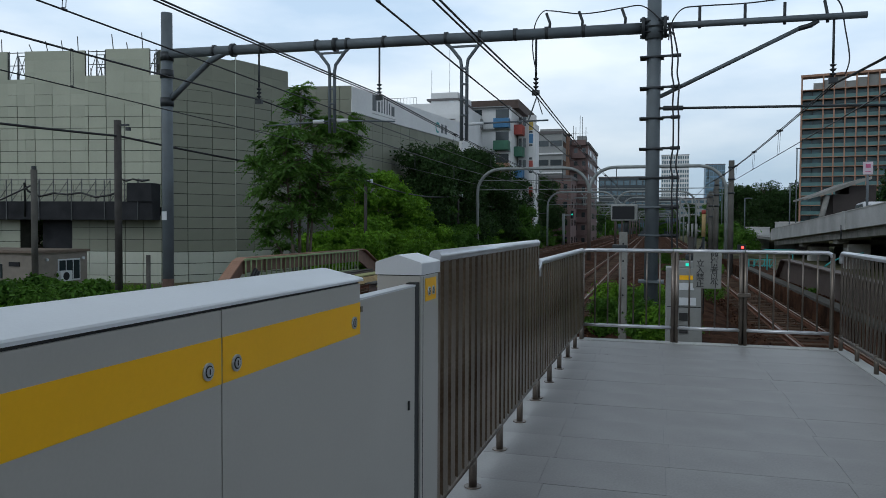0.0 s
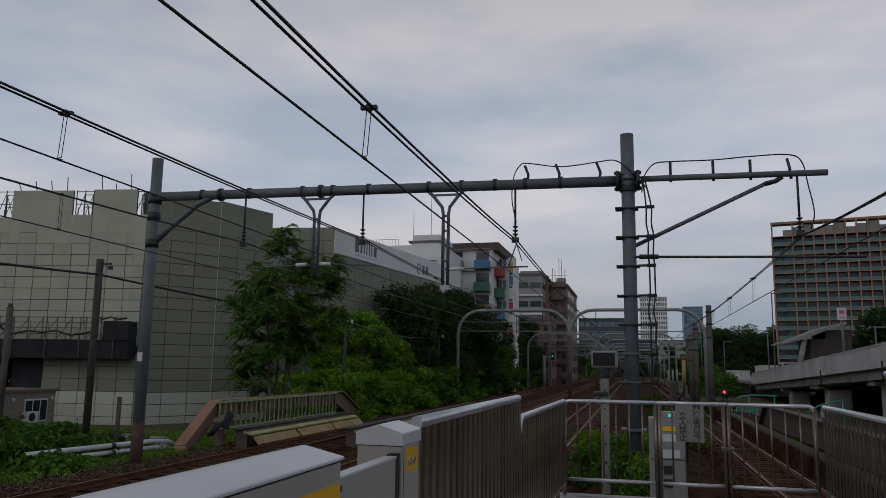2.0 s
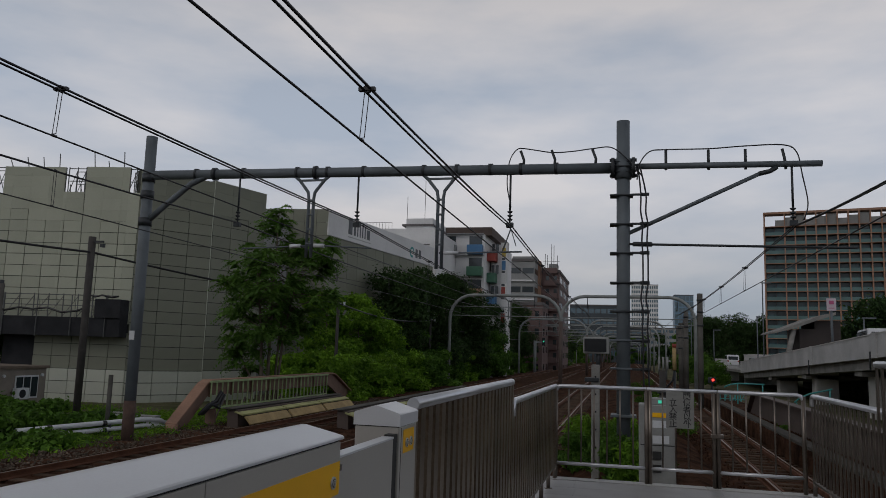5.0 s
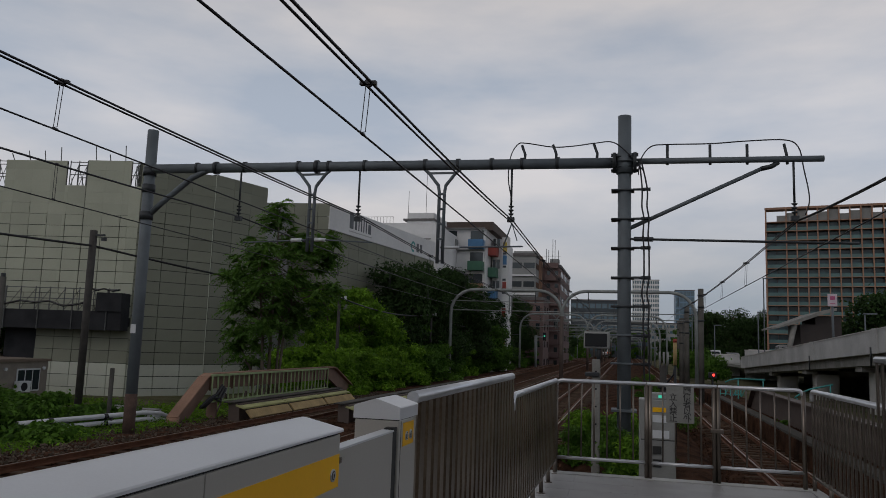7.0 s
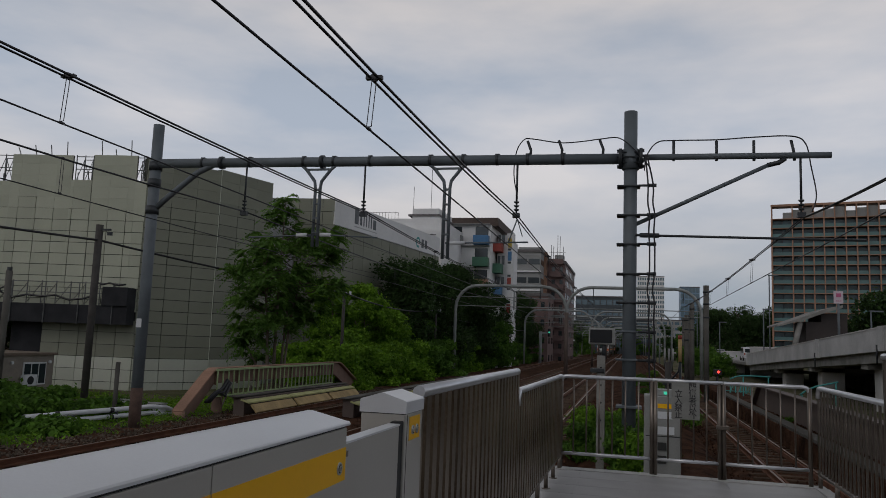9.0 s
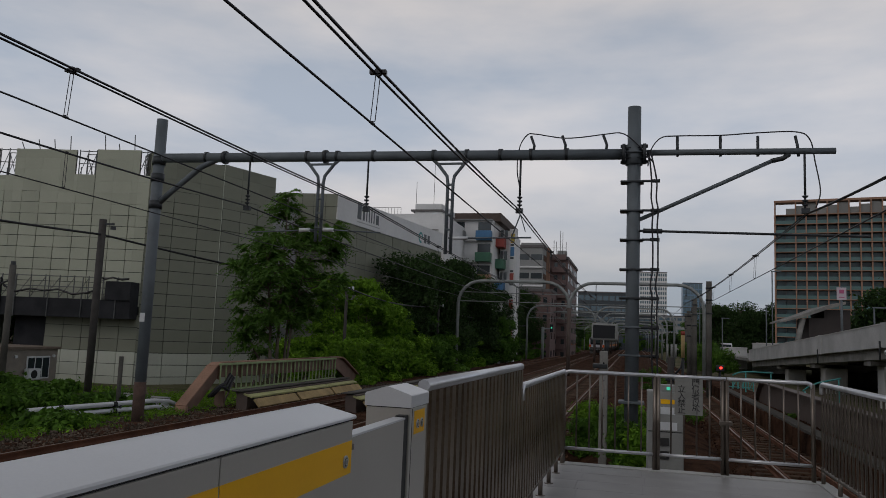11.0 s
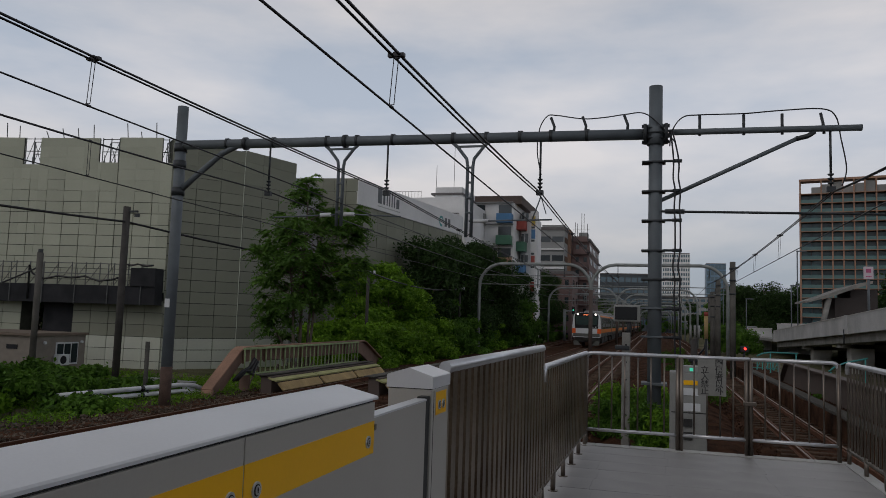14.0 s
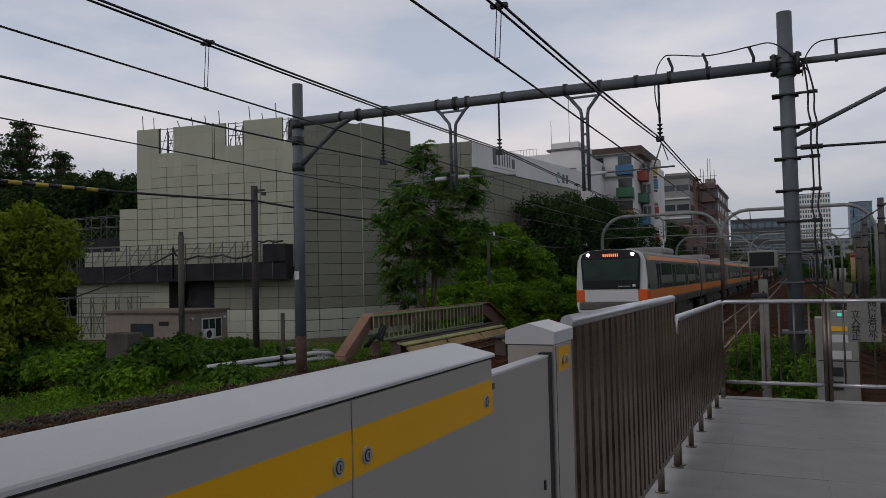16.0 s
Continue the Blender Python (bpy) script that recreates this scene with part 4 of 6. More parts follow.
def sheeted_building():
    b = thing("sheeted_building", (0, 0, 0), "large building wrapped in scaffolding with pale green sound sheets", "building")
    A, B, C, D = (-36.6, 34.0), (-26.2, 35.8), (-23.7, 39.4), (-22.4, 43.4)
    base = -2.0
    # main face with battlements: bays of full height beside lower ones
    n, turn = wall_frame(A, B)
    u = ((B[0] - A[0]) / n, (B[1] - A[1]) / n)
    def along(s):
        return (A[0] + u[0] * s, A[1] + u[1] * s)
    tops = [(0.0, 1.55, 11.15), (1.55, 2.6, 9.6), (2.6, 6.15, 11.15), (6.15, 7.35, 9.75), (7.35, 9.9, 11.2), (9.9, n, 9.75)]
    stepped_sheets(b, along, n, tops, 3.7, n / 10, 0.63, 7.6)
    sheet_wall(b, along(-1.3), along(0), 3.7, 6.3, 1, 4)
    sheet_wall(b, along(-3.9), along(n), 0.25 + 2.2, 3.7, 14, 2)
    sheet_wall(b, along(-4.5), along(2.2), base, 1.75, 6, 6)
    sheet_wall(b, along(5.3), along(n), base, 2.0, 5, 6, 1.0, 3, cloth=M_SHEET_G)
    for s in (2.05, 6.75, 10.2):
        p = along(s)
        cage = thing("roof_scaffold", (p[0], p[1], 9.6), "open steel scaffold frame on top of the sheeted wall", "scaffold", "roof scaffolds", turn)
        scaffold_cage(cage, -0.5, 0.5, 0.2, 0, 1.6, 0.5)
    # bare tube ends above the sheets
    rng = random.Random(8)
    for s0, s1, top in tops:
        k = int((s1 - s0) / 1.1) + 1
        for i in range(k):
            p = along(s0 + (s1 - s0) * (i + 0.5) / k)
            part("scaffold_tube", rods(((p[0], p[1] + 0.1, top - 0.2), (p[0] - rng.uniform(0, 0.3), p[1] + 0.1, top + rng.uniform(0.3, 0.9)), 0.028), n=5), M_TUBE, b)
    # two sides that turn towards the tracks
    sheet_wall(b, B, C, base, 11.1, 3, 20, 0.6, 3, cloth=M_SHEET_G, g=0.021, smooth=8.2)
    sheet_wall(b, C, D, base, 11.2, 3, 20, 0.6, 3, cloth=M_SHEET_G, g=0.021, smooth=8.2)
    part("corner_tube", rods(((C[0] + 0.02, C[1] - 0.1, base), (C[0] + 0.02, C[1] - 0.1, 11.3), 0.022), n=6), M_SHEET_W, b, "pale corner tube")
    part("core", boxes((-36, -27.0, 38.5, 60, base, 9.2), (-27, -23.8, 44, 60, base, 10.8)), M_GREYWALL, b)
    # walkway with its scaffold cage
    w = thing("scaffold_walkway", (-42.5, 32.1, 2.0), "dark scaffold walkway with open tube frames along the sheeted wall", "scaffold", "", turn)
    part("deck", boxes((0, 16.6, 0, 1.2, -0.25, 0.75)), M_DECK, w, "dark netted deck")
    scaffold_cage(w, 0.2, 16.4, 0.1, 0.75, 1.25, 0.82)
    for k in range(9):
        part("toe_tube", rods(((0.6 + k * 1.9, -0.06, -0.3), (0.6 + k * 1.9, -0.06, 1.9), 0.03), n=5), M_TUBE, w)
    bm = bmesh.new()
    tube(bm, [(9.3, -0.08, -0.1), (9.32, -0.1, 0.9), (9.3, -0.1, 1.75), (9.5, -0.1, 1.3), (10.2, -0.1, 1.02), (11.0, -0.1, 1.2), (11.8, -0.1, 1.12), (12.6, -0.1, 1.22), (13.4, -0.1, 0.98), (14.2, -0.1, 1.08), (14.9, -0.1, 1.3)], 0.055, 7)
    tube(bm, [(14.9, -0.12, 1.95), (15.2, -0.14, 1.85), (15.6, -0.14, 1.95), (16.1, -0.14, 1.84), (16.5, -0.14, 1.9)], 0.05, 7)
    part("hose", bm, M_BLACK, w, "black hose slung along the tube frames")
    scaffold_cage(w, 0.3, 7.2, -0.3, -3.6, 2.6, 0.9, "lower_frame")
    part("dark_bay", boxes((9.6, 12.3, 1.0, 1.4, -3.4, -0.25)), M_DECK, w)
    scaffold_cage(w, 7.6, 12, 0.4, -3.5, 1.3, 1.1, "lower_frame")
    part("netted_end", boxes((15.2, 16.6, -0.1, 1.2, 0.75, 1.75)), M_DECK, w)
    # second block further along, with the white hoarding on its side
    c = thing("second_sheeted_block", (0, 0, 0), "sheeted grey-green block with a long white hoarding on top", "building")
    E, F, G = (-26.2, 49.6), (-20.9, 50.2), (-18.2, 70.5)
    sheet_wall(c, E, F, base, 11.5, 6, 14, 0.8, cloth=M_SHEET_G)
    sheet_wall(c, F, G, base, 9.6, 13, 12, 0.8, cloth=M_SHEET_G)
    part("core", boxes((-27, -21.6, 51, 70, base, 11.0)), M_GREYWALL, c)
    nn, tt = wall_frame(F, G)
    h = part("hoarding", boxes((0, nn, -0.05, 0.8, 9.62, 11.45)), M_WHITE, c, "long white advertising hoarding")
    h.matrix_basis = pose(F[0], F[1], 0, 0, 0, tt)
    # dark plain bars where the mark stands
    x = 2.2
    for wd, ht in ((0.62, 1.05), (0.3, 0.7), (0.16, 0.8), (0.16, 1.05), (0.16, 1.05), (0.16, 0.8), (0.5, 0.66)):
        part("mark", boxes((x + 0.8, x + 0.8 + wd, -0.062, -0.05, 10.15, 10.15 + ht * 1.15)), M_SIGNGREY, h, "plain dark grey bar")
        x += wd + 0.26
    part("mark", boxes((3.0, 6.8, -0.062, -0.05, 9.9, 9.97)), M_PARAPET, h)
    bm = bmesh.new()
    for k in range(14):
        w0, w1 = k / 14 * 5.2, (k + 1) / 14 * 5.2
        v = [bm.verts.new((15.2 + r * math.cos(w), -0.062, 10.35 + r * math.sin(w))) for r, w in ((0.3, w0), (0.5, w0), (0.5, w1), (0.3, w1))]
        bm.faces.new(v)
    part("mark", bm, M_TEAL, h, "green ring mark")
    part("mark", boxes((16.0, 16.5, -0.062, -0.05, 9.95, 10.75)), M_SIGNGREY, h)
    part("mark", boxes((16.8, 17.3, -0.062, -0.05, 9.95, 10.75)), M_SIGNGREY, h)


def windowed_block(name, at, size, turn, wall, cols, rows, glass, label, win=(0.6, 0.5), side_cols=0, roof=True, sill=0.0, group=""):
    """A block with real window recesses on its two seen faces: local x along the front, y back."""
    b = thing(name, at, label, "building", group, turn)
    w, d, h = size
    part("wall", boxes((0, w, 0, d, 0, h)), wall, b)
    if roof:
        part("roof", boxes((-0.15, w + 0.15, -0.15, d + 0.15, h, h + 0.45)), M_ROOF if roof is True else roof, b)
    cw, ch = w / cols, h / rows
    me = mesh_of(boxes((0, cw * win[0], -0.04, 0.02, 0, ch * win[1])), "window", glass)
    for i in range(cols):
        for j in range(rows):
            ob = new("window", me)
            ob.parent = b
            ob.location = (i * cw + cw * (1 - win[0]) / 2, 0, j * ch + ch * (1 - win[1]) / 2 + sill)
    if side_cols:
        sw = d / side_cols
        me = mesh_of(boxes((-0.02, 0.04, 0, sw * win[0], 0, ch * win[1])), "window", glass)
        for i in range(side_cols):
            for j in range(rows):
                ob = new("window", me)
                ob.parent = b
                ob.location = (w, i * sw + sw * (1 - win[0]) / 2, j * ch + ch * (1 - win[1]) / 2 + sill)
    return b


def apartments():
    # long white building behind the hoarding
    w = thing("white_building", (-28.0, 74, -2), "long white rendered building with a roof house and aerials", "building")
    part("wall", boxes((0, 9.0, 0, 14, 0, 16.0)), M_WHITE, w)
    part("lower_wing", boxes((4.4, 9.6, -1.5, 6, 0, 14.6)), M_WHITE, w)
    part("roof_house", boxes((5.0, 8.0, 3, 9, 16.0, 17.6), bevel=0.05), M_WHITE, w)
    part("roof_slab", boxes((4.6, 8.1, 2.8, 9.2, 16.75, 16.95)), M_ROOF, w)
    bm = bmesh.new()
    rod(bm, (7.3, 2.9, 16.4), (7.3, 2.8, 16.45), 0.35, 16)
    part("dish", bm, M_PIPE, w, "white satellite dish")
    bm = bmesh.new()
    for k in range(13):
        rod(bm, (0.1 + k * 0.35, 0.2, 16.0), (0.1 + k * 0.35, 0.2, 16.7), 0.02, 4)
    rod(bm, (0.1, 0.2, 16.7), (4.3, 0.2, 16.7), 0.025, 4)
    part("roof_railing", bm, M_TUBE, w)
    part("aerial", rods(((6.8, 4, 17.6), (6.8, 4, 22.5), 0.03), n=4), M_TUBE, w)
    part("aerial", rods(((4.8, 4, 16.0), (4.8, 4, 20.2), 0.03), n=4), M_TUBE, w)
    for x, z in ((6.0, 13.7), (6.9, 13.7), (3.0, 13.6)):
        part("window", boxes((x, x + 0.6, -1.55 if x > 5.2 else -0.05, 0.02, z - 0.9, z)), M_GLASS_D, w)
    part("ledge", boxes((4.4, 8.9, -1.56, -1.5, 14.05, 14.15)), M_ROOF, w)
    # apartment house with coloured balconies
    a = thing("apartment_house", (-21.6, 84, -2), "white apartment house with red, green and blue balcony fronts", "building")
    part("wall", boxes((0, 6.0, 0, 14, 0, 16.9)), M_WHITE, a)
    part("roof", boxes((-0.2, 6.7, 0.6, 14, 16.9, 17.85)), M_ROOF_BROWN, a, "dark brown roof parapet")
    part("stair_tower", boxes((7.35, 8.15, 3.2, 4.2, 0, 16.4)), M_WHITE, a)
    part("rear_wall", boxes((6.2, 7.35, 3.4, 12, 0, 16.2)), M_WHITE, a)
    colors = [[M_GREYWALL, M_BLUE], [M_WHITE, M_GREEN], [M_TAN, M_TAN], [M_WHITE, M_BLUE], [M_WHITE, M_GREEN]]
    right = [M_RED, M_GREEN, M_BLUE, M_WHITE, M_RED, M_GREEN]
    for f in range(6):
        z = 15.6 - f * 2.5
        for i, x in enumerate((1.0, 4.1)):
            if f == 0 or i == 1:
                mat = colors[f % 5][i]
                part("balcony", boxes((x, x + 1.75, -1.0, 0.02, z - 1.05, z), bevel=0.03), mat, a, "painted balcony front")
            part("window", boxes((x + 0.1, x + 1.6, -0.05, 0.02, z + 0.02, z + 1.1)), M_GLASS_D, a)
        z2 = 15.15 - f * 2.5
        part("balcony", boxes((5.45, 6.95, 1.6, 3.4, z2 - 1.1, z2), bevel=0.03), right[f], a, "painted balcony front")
        part("window", boxes((6.3, 6.6, 3.3, 3.46, z2 + 0.05, z2 + 1.1)), M_GLASS_D, a)
        part("window", boxes((6.75, 7.1, 3.3, 3.46, z2 + 0.05, z2 + 1.1)), M_GLASS_D, a)
        part("slab", boxes((0.6, 5.9, -0.5, 0.02, z + 1.3, z + 1.4)), M_GREYWALL, a)
    strip = [M_OCHRE, M_BLUE, M_WHITE, M_RED, M_WHITE, M_RED, M_WHITE, M_RED, M_RED]
    for f in range(9):
        z = 15.8 - f * 1.55
        part("panel", boxes((7.5, 7.95, 3.14, 3.24, z - 1.1, z), bevel=0.02), strip[f], a, "painted panel")
        part("window", boxes((7.5, 7.9, 3.16, 3.21, z - 1.45, z - 1.2)), M_GLASS_D, a)
    # grey and brown neighbours
    g = windowed_block("grey_office", (-20.6, 122, -2), (6.3, 18, 18.4), 0, M_GREYWALL, 3, 6, M_GLASS_D, "plain grey office block with long window strips", (0.86, 0.3), 3)
    part("roof_house", boxes((2.2, 6.0, 3, 12, 18.4, 19.6)), M_GREYWALL, g)
    for f in range(1, 6):
        part("floor_ledge", boxes((-0.1, 6.4, -0.35, 0.0, f * 3.07 - 0.25, f * 3.07)), M_WHITE, g)
    t = windowed_block("brown_apartment_block", (-17.4, 128, -2), (6.6, 22, 17.2), 0, M_BRICKWALL, 5, 8, M_GLASS_D, "brown tiled apartment block with small windows and roof aerials", (0.42, 0.45), 7)
    part("stair_shaft", boxes((1.6, 3.6, -1.2, 0, 0, 19.0)), M_TAN, t)
    for f in range(1, 9):
        part("floor_ledge", boxes((-0.06, 6.66, -0.08, 0.0, f * 2.15 - 0.1, f * 2.15)), M_ROOF_BROWN, t)
        part("balcony", boxes((4.0, 6.3, -0.7, 0.0, f * 2.15 - 0.15, f * 2.15 + 0.75), bevel=0.02), M_BRICKWALL, t)
    part("roof_tank", boxes((4.2, 5.8, 6, 8, 17.6, 19.4), bevel=0.1), M_GREYWALL, t)
    bm = bmesh.new()
    for x in (3.9, 4.3, 5.0, 5.4, 6.0):
        rod(bm, (x, 3, 17.2), (x, 3, 20.5 + (x * 7 % 3)), 0.05, 5)
        rod(bm, (x - 0.4, 3, 19.5), (x + 0.4, 3, 19.5), 0.03, 5)
    part("roof_aerial", bm, M_TUBE, t)
    windowed_block("low_brown_house", (-17.5, 118, -2), (5.0, 9, 11.0), 0, M_BRICKWALL, 3, 4, M_GLASS_D, "low brown house beside the apartment block", (0.35, 0.35), 2)
    # towers in the distance
    windowed_block("white_tower", (5, 600, -4), (20, 22, 60), 0, M_WHITE, 12, 17, M_GLASS_B, "distant white high-rise with a grid of windows", (0.62, 0.6), 10)
    windowed_block("blue_glass_tower", (28, 455, -4), (10.5, 16, 41), 0, M_BLUEWALL, 5, 12, M_GLASS_B, "distant blue glass tower", (0.85, 0.75), 5)
    windowed_block("blue_glass_tower", (37.5, 470, -4), (7, 16, 30), 0, M_BLUEWALL, 4, 9, M_GLASS_B, "distant blue glass tower", (0.85, 0.75), 5)
    windowed_block("distant_office", (-21, 300, -4), (19, 22, 24.5), 0, M_GREYBLUE, 8, 6, M_GLASS_B, "distant grey-blue office building over the tracks", (0.8, 0.45), 4)
    windowed_block("distant_office", (-6, 330, -4), (15, 22, 17), 0, M_GREYBLUE, 7, 5, M_GLASS_B, "distant grey-blue office building over the tracks", (0.8, 0.45), 4)
    windowed_block("distant_office", (12, 380, -4), (14, 22, 19), 0, M_GREYWALL, 5, 7, M_GLASS_B, "distant grey office building", (0.7, 0.45), 4)


def hotel():
    """The tall grid-fronted building beyond the road."""
    b = thing("grid_fronted_tower", (32.4, 190, 0), "tall tan concrete tower with a grid of balconies", "building", "", -12)
    part("core", boxes((0.2, 33.3, 1.75, 18, 0, 33.0)), M_GREYBLUE, b)
    me = mesh_of(boxes((0.1, 2.12, 1.62, 1.76, 0.1, 2.08)), "window", M_ROOMGLASS)
    for i in range(15):
        for j in range(15):
            ob = new("window", me)
            ob.parent = b
            ob.location = (i * 2.22, random.uniform(-0.02, 0.02), j * 2.2)
    part("roof_frame", boxes((-0.2, 33.5, -0.1, 3, 36.0, 36.5)), M_TAN, b)
    cols, rows, cw, fh = 16, 15, 2.22, 2.2
    for i in range(cols):
        if i == 1:
            continue
        part("pier", boxes((i * cw - 0.14, i * cw + 0.14, -0.2, 1.7, 0, 36.2)), M_TAN, b)
    for j in range(rows + 1):
        part("slab", boxes((-0.2, 33.5, -0.1, 1.7, j * fh - 0.08, j * fh + 0.08)), M_TAN, b)
        if j < rows:
            part("balcony_glass", boxes((0, 33.3, 0.0, 0.06, j * fh + 0.08, j * fh + 0.85)), M_BALGLASS, b, "greenish balcony glass")
    for i in range(cols):
        if 0 < i < cols - 1:
            part("roof_wall", boxes((i * cw + 0.16, (i + 1) * cw - 0.16, 0.6, 1.6, 33.1, (35.7, 34.6, 35.2)[i % 3])), M_GREYWALL, b)
    part("side", boxes((-0.2, 0.2, 0, 18, 0, 33.0)), M_TAN, b)


def road_edge(y):
    """Height of the parapet's top: the road climbs towards the camera."""
    return 3.47 - 0.0386 * (min(max(y, 10), 92) - 34.8)


def road_car(kind, body, label):
    """A small road vehicle; local -y is its tail, origin on the road."""
    c = thing("car", (0, 0, 0), label, "car", "cars on the viaduct")
    van = kind == "van"
    bm = bmesh.new()
    prism(bm, [(-1.9, 0.35), (1.9, 0.35), (2.0, 0.75), (1.75, 0.95), (1.05, 1.0), (0.45, 1.8 if van else 1.45), (-1.7 if van else -1.2, 1.82 if van else 1.45), (-1.95, 1.0)], "x", -0.82, 0.82)
    bmesh.ops.bevel(bm, geom=bm.edges[:], offset=0.06, segments=2, affect="EDGES")
    part("body", bm, body, c)
    top = 1.68 if van else 1.36
    for s in (-1, 1):
        bm = bmesh.new()
        prism(bm, [(-1.65, 1.05), (0.85, 1.05), (0.42, top), (-1.5 if van else -1.15, top)], "x", s * 0.80, s * 0.832)
        part("side_window", bm, M_GLASS_D, c)
    part("rear_window", boxes((-0.65, 0.65, -1.93 if van else -1.78, -1.7 if van else -1.5, 1.1, top - 0.1)), M_GLASS_D, c)
    for s in (-1, 1):
        part("tail_light", boxes((s * 0.7 - 0.1, s * 0.7 + 0.1, -1.97, -1.9, 0.8, 1.0)), M_RED, c)
        for y in (-1.2, 1.25):
            bm = bmesh.new()
            rod(bm, (s * 0.68, y, 0.31), (s * 0.84, y, 0.31), 0.31, 18)
            part("wheel", bm, M_UNDER, c)
    return c


def viaduct():
    v = thing("road_viaduct", (0, 0, 0), "pale concrete road viaduct on round piers beside the tracks", "viaduct")
    zt = road_edge
    ys = [-160, 0, 22, 34, 46, 58, 70, 82, 92, 130, 300]
    for i, (ya, yb) in enumerate(zip(ys, ys[1:])):
        for name, x0, x1, lo, hi, mat in (("deck", 12.9, 26.0, -1.2, -0.9, M_CONC), ("coping", 12.76, 13.14, 0.0, 0.06, M_PIER), ("parapet", 12.8, 13.1, -1.22, 0.0, M_PARAPET), ("edge_beam", 13.15, 14.0, -1.8, -1.22, M_CONC)):
            if name != "deck" and yb > 92:
                continue
            bm = bmesh.new()
            a, c, g = zt(ya), zt(yb), 0.015 if name == "parapet" else 0.0
            vs = [bm.verts.new(p) for p in ((x0, ya + g, a + lo), (x1, ya + g, a + lo), (x1, ya + g, a + hi), (x0, ya + g, a + hi), (x0, yb, c + lo), (x1, yb, c + lo), (x1, yb, c + hi), (x0, yb, c + hi))]
            for q in ((0, 1, 2, 3), (7, 6, 5, 4), (0, 4, 5, 1), (1, 5, 6, 2), (2, 6, 7, 3), (3, 7, 4, 0)):
                bm.faces.new([vs[k] for k in q])
            part(name, bm, mat, v, "pale concrete parapet" if name == "parapet" else "")
    for y in (21, 35, 49, 63, 77):
        part("pier", boxes((14.0, 15.6, y - 0.7, y + 0.7, -1.9, zt(y) - 1.5), bevel=0.08), M_PIER, v)
        part("pier_cap", boxes((13.3, 25, y - 0.7, y + 0.7, zt(y) - 2.1, zt(y) - 1.81)), M_CONC, v)
    for y in (28, 44, 58):
        part("pilaster", boxes((12.72, 12.8, y - 0.45, y + 0.45, zt(y) - 1.24, zt(y) + 0.08), bevel=0.015), M_PARAPET, v)
        part("drain_pipe", rods(((12.75, y + 0.7, zt(y) - 1.9), (12.75, y + 0.7, zt(y) - 0.9), 0.05), n=8), M_MAST_D, v)
    part("back_wall", boxes((21, 21.4, 20, 100, -1.7, 1.6)), M_CONC_D, v)
    # bus stop sign and street lamps on it
    s = thing("bus_sign", (13.7, 56, zt(56) - 0.9), "tall post with a pink and white square sign", "sign")
    part("post", rods(((0, 0, 0), (0, 0, 4.25), 0.08), n=10), M_MAST, s)
    part("plate", boxes((-0.3, 0.3, -0.08, -0.02, 3.3, 4.15), bevel=0.02), M_PINK, s, "pale pink sign plate")
    part("symbol", boxes((-0.15, 0.15, -0.095, -0.082, 3.74, 4.0)), M_MAGENTA, s)
    part("plain_bar", boxes((-0.17, 0.17, -0.095, -0.082, 3.46, 3.51)), M_MAGENTA, s)
    for x, y, h in ((16.0, 96, 10.5), (13.0, 120, 5.6), (10.6, 130, 8.5), (21.0, 75, 5.4), (15.8, 99, 6.6)):
        p = thing("street_lamp", (x, y, 0.2), "slim grey street lamp with a short arm", "street lamp", "street lamps")
        part("pole", rods(((0, 0, -0.8), (0, 0, h), 0.07), n=8), M_MAST, p)
        part("head", boxes((-0.1, 1.0, -0.1, 0.1, h - 0.05, h + 0.08)), M_MAST, p)
    c = thing("road_canopy", (13.8, 75, 0.95), "dark curved canopy over the road", "canopy")
    bm = bmesh.new()
    prism(bm, [(-0.4, 3.25), (1.5, 3.95), (3.4, 4.75), (4.9, 5.15), (4.9, 4.9), (3.4, 4.4), (1.5, 3.65), (-0.4, 3.1)], "y", 0, 7)
    part("roof", bm, M_CONC, c)
    part("wall", boxes((2.0, 5.5, 1, 6.5, 0, 3.6), (3.3, 5.5, 1, 6.5, 3.6, 4.4)), M_CANOPYWALL, c, "dark brown wall under the canopy")
    part("post", rods(((0.6, 0.5, 0), (1.4, 0.5, 3.5), 0.25)), M_CONC, c)


def ramp_walls():
    """Pale walls of the road beyond the viaduct."""
    for x0, x1, y, z1 in ((15.1, 20.0, 105, 2.1), (13.0, 16.2, 118, 1.45), (19.0, 26.0, 128, 2.3)):
        w = thing("ramp_wall", (x0, y, -1.7), "pale concrete wall beside the rising road", "wall", "ramp walls")
        part("wall", boxes((0, x1 - x0, 0, 0.4, 0, z1 + 1.7), bevel=0.02), M_PARAPET, w)
        part("coping", boxes((-0.05, x1 - x0 + 0.05, -0.05, 0.45, z1 + 1.7, z1 + 1.82)), M_PIER, w)


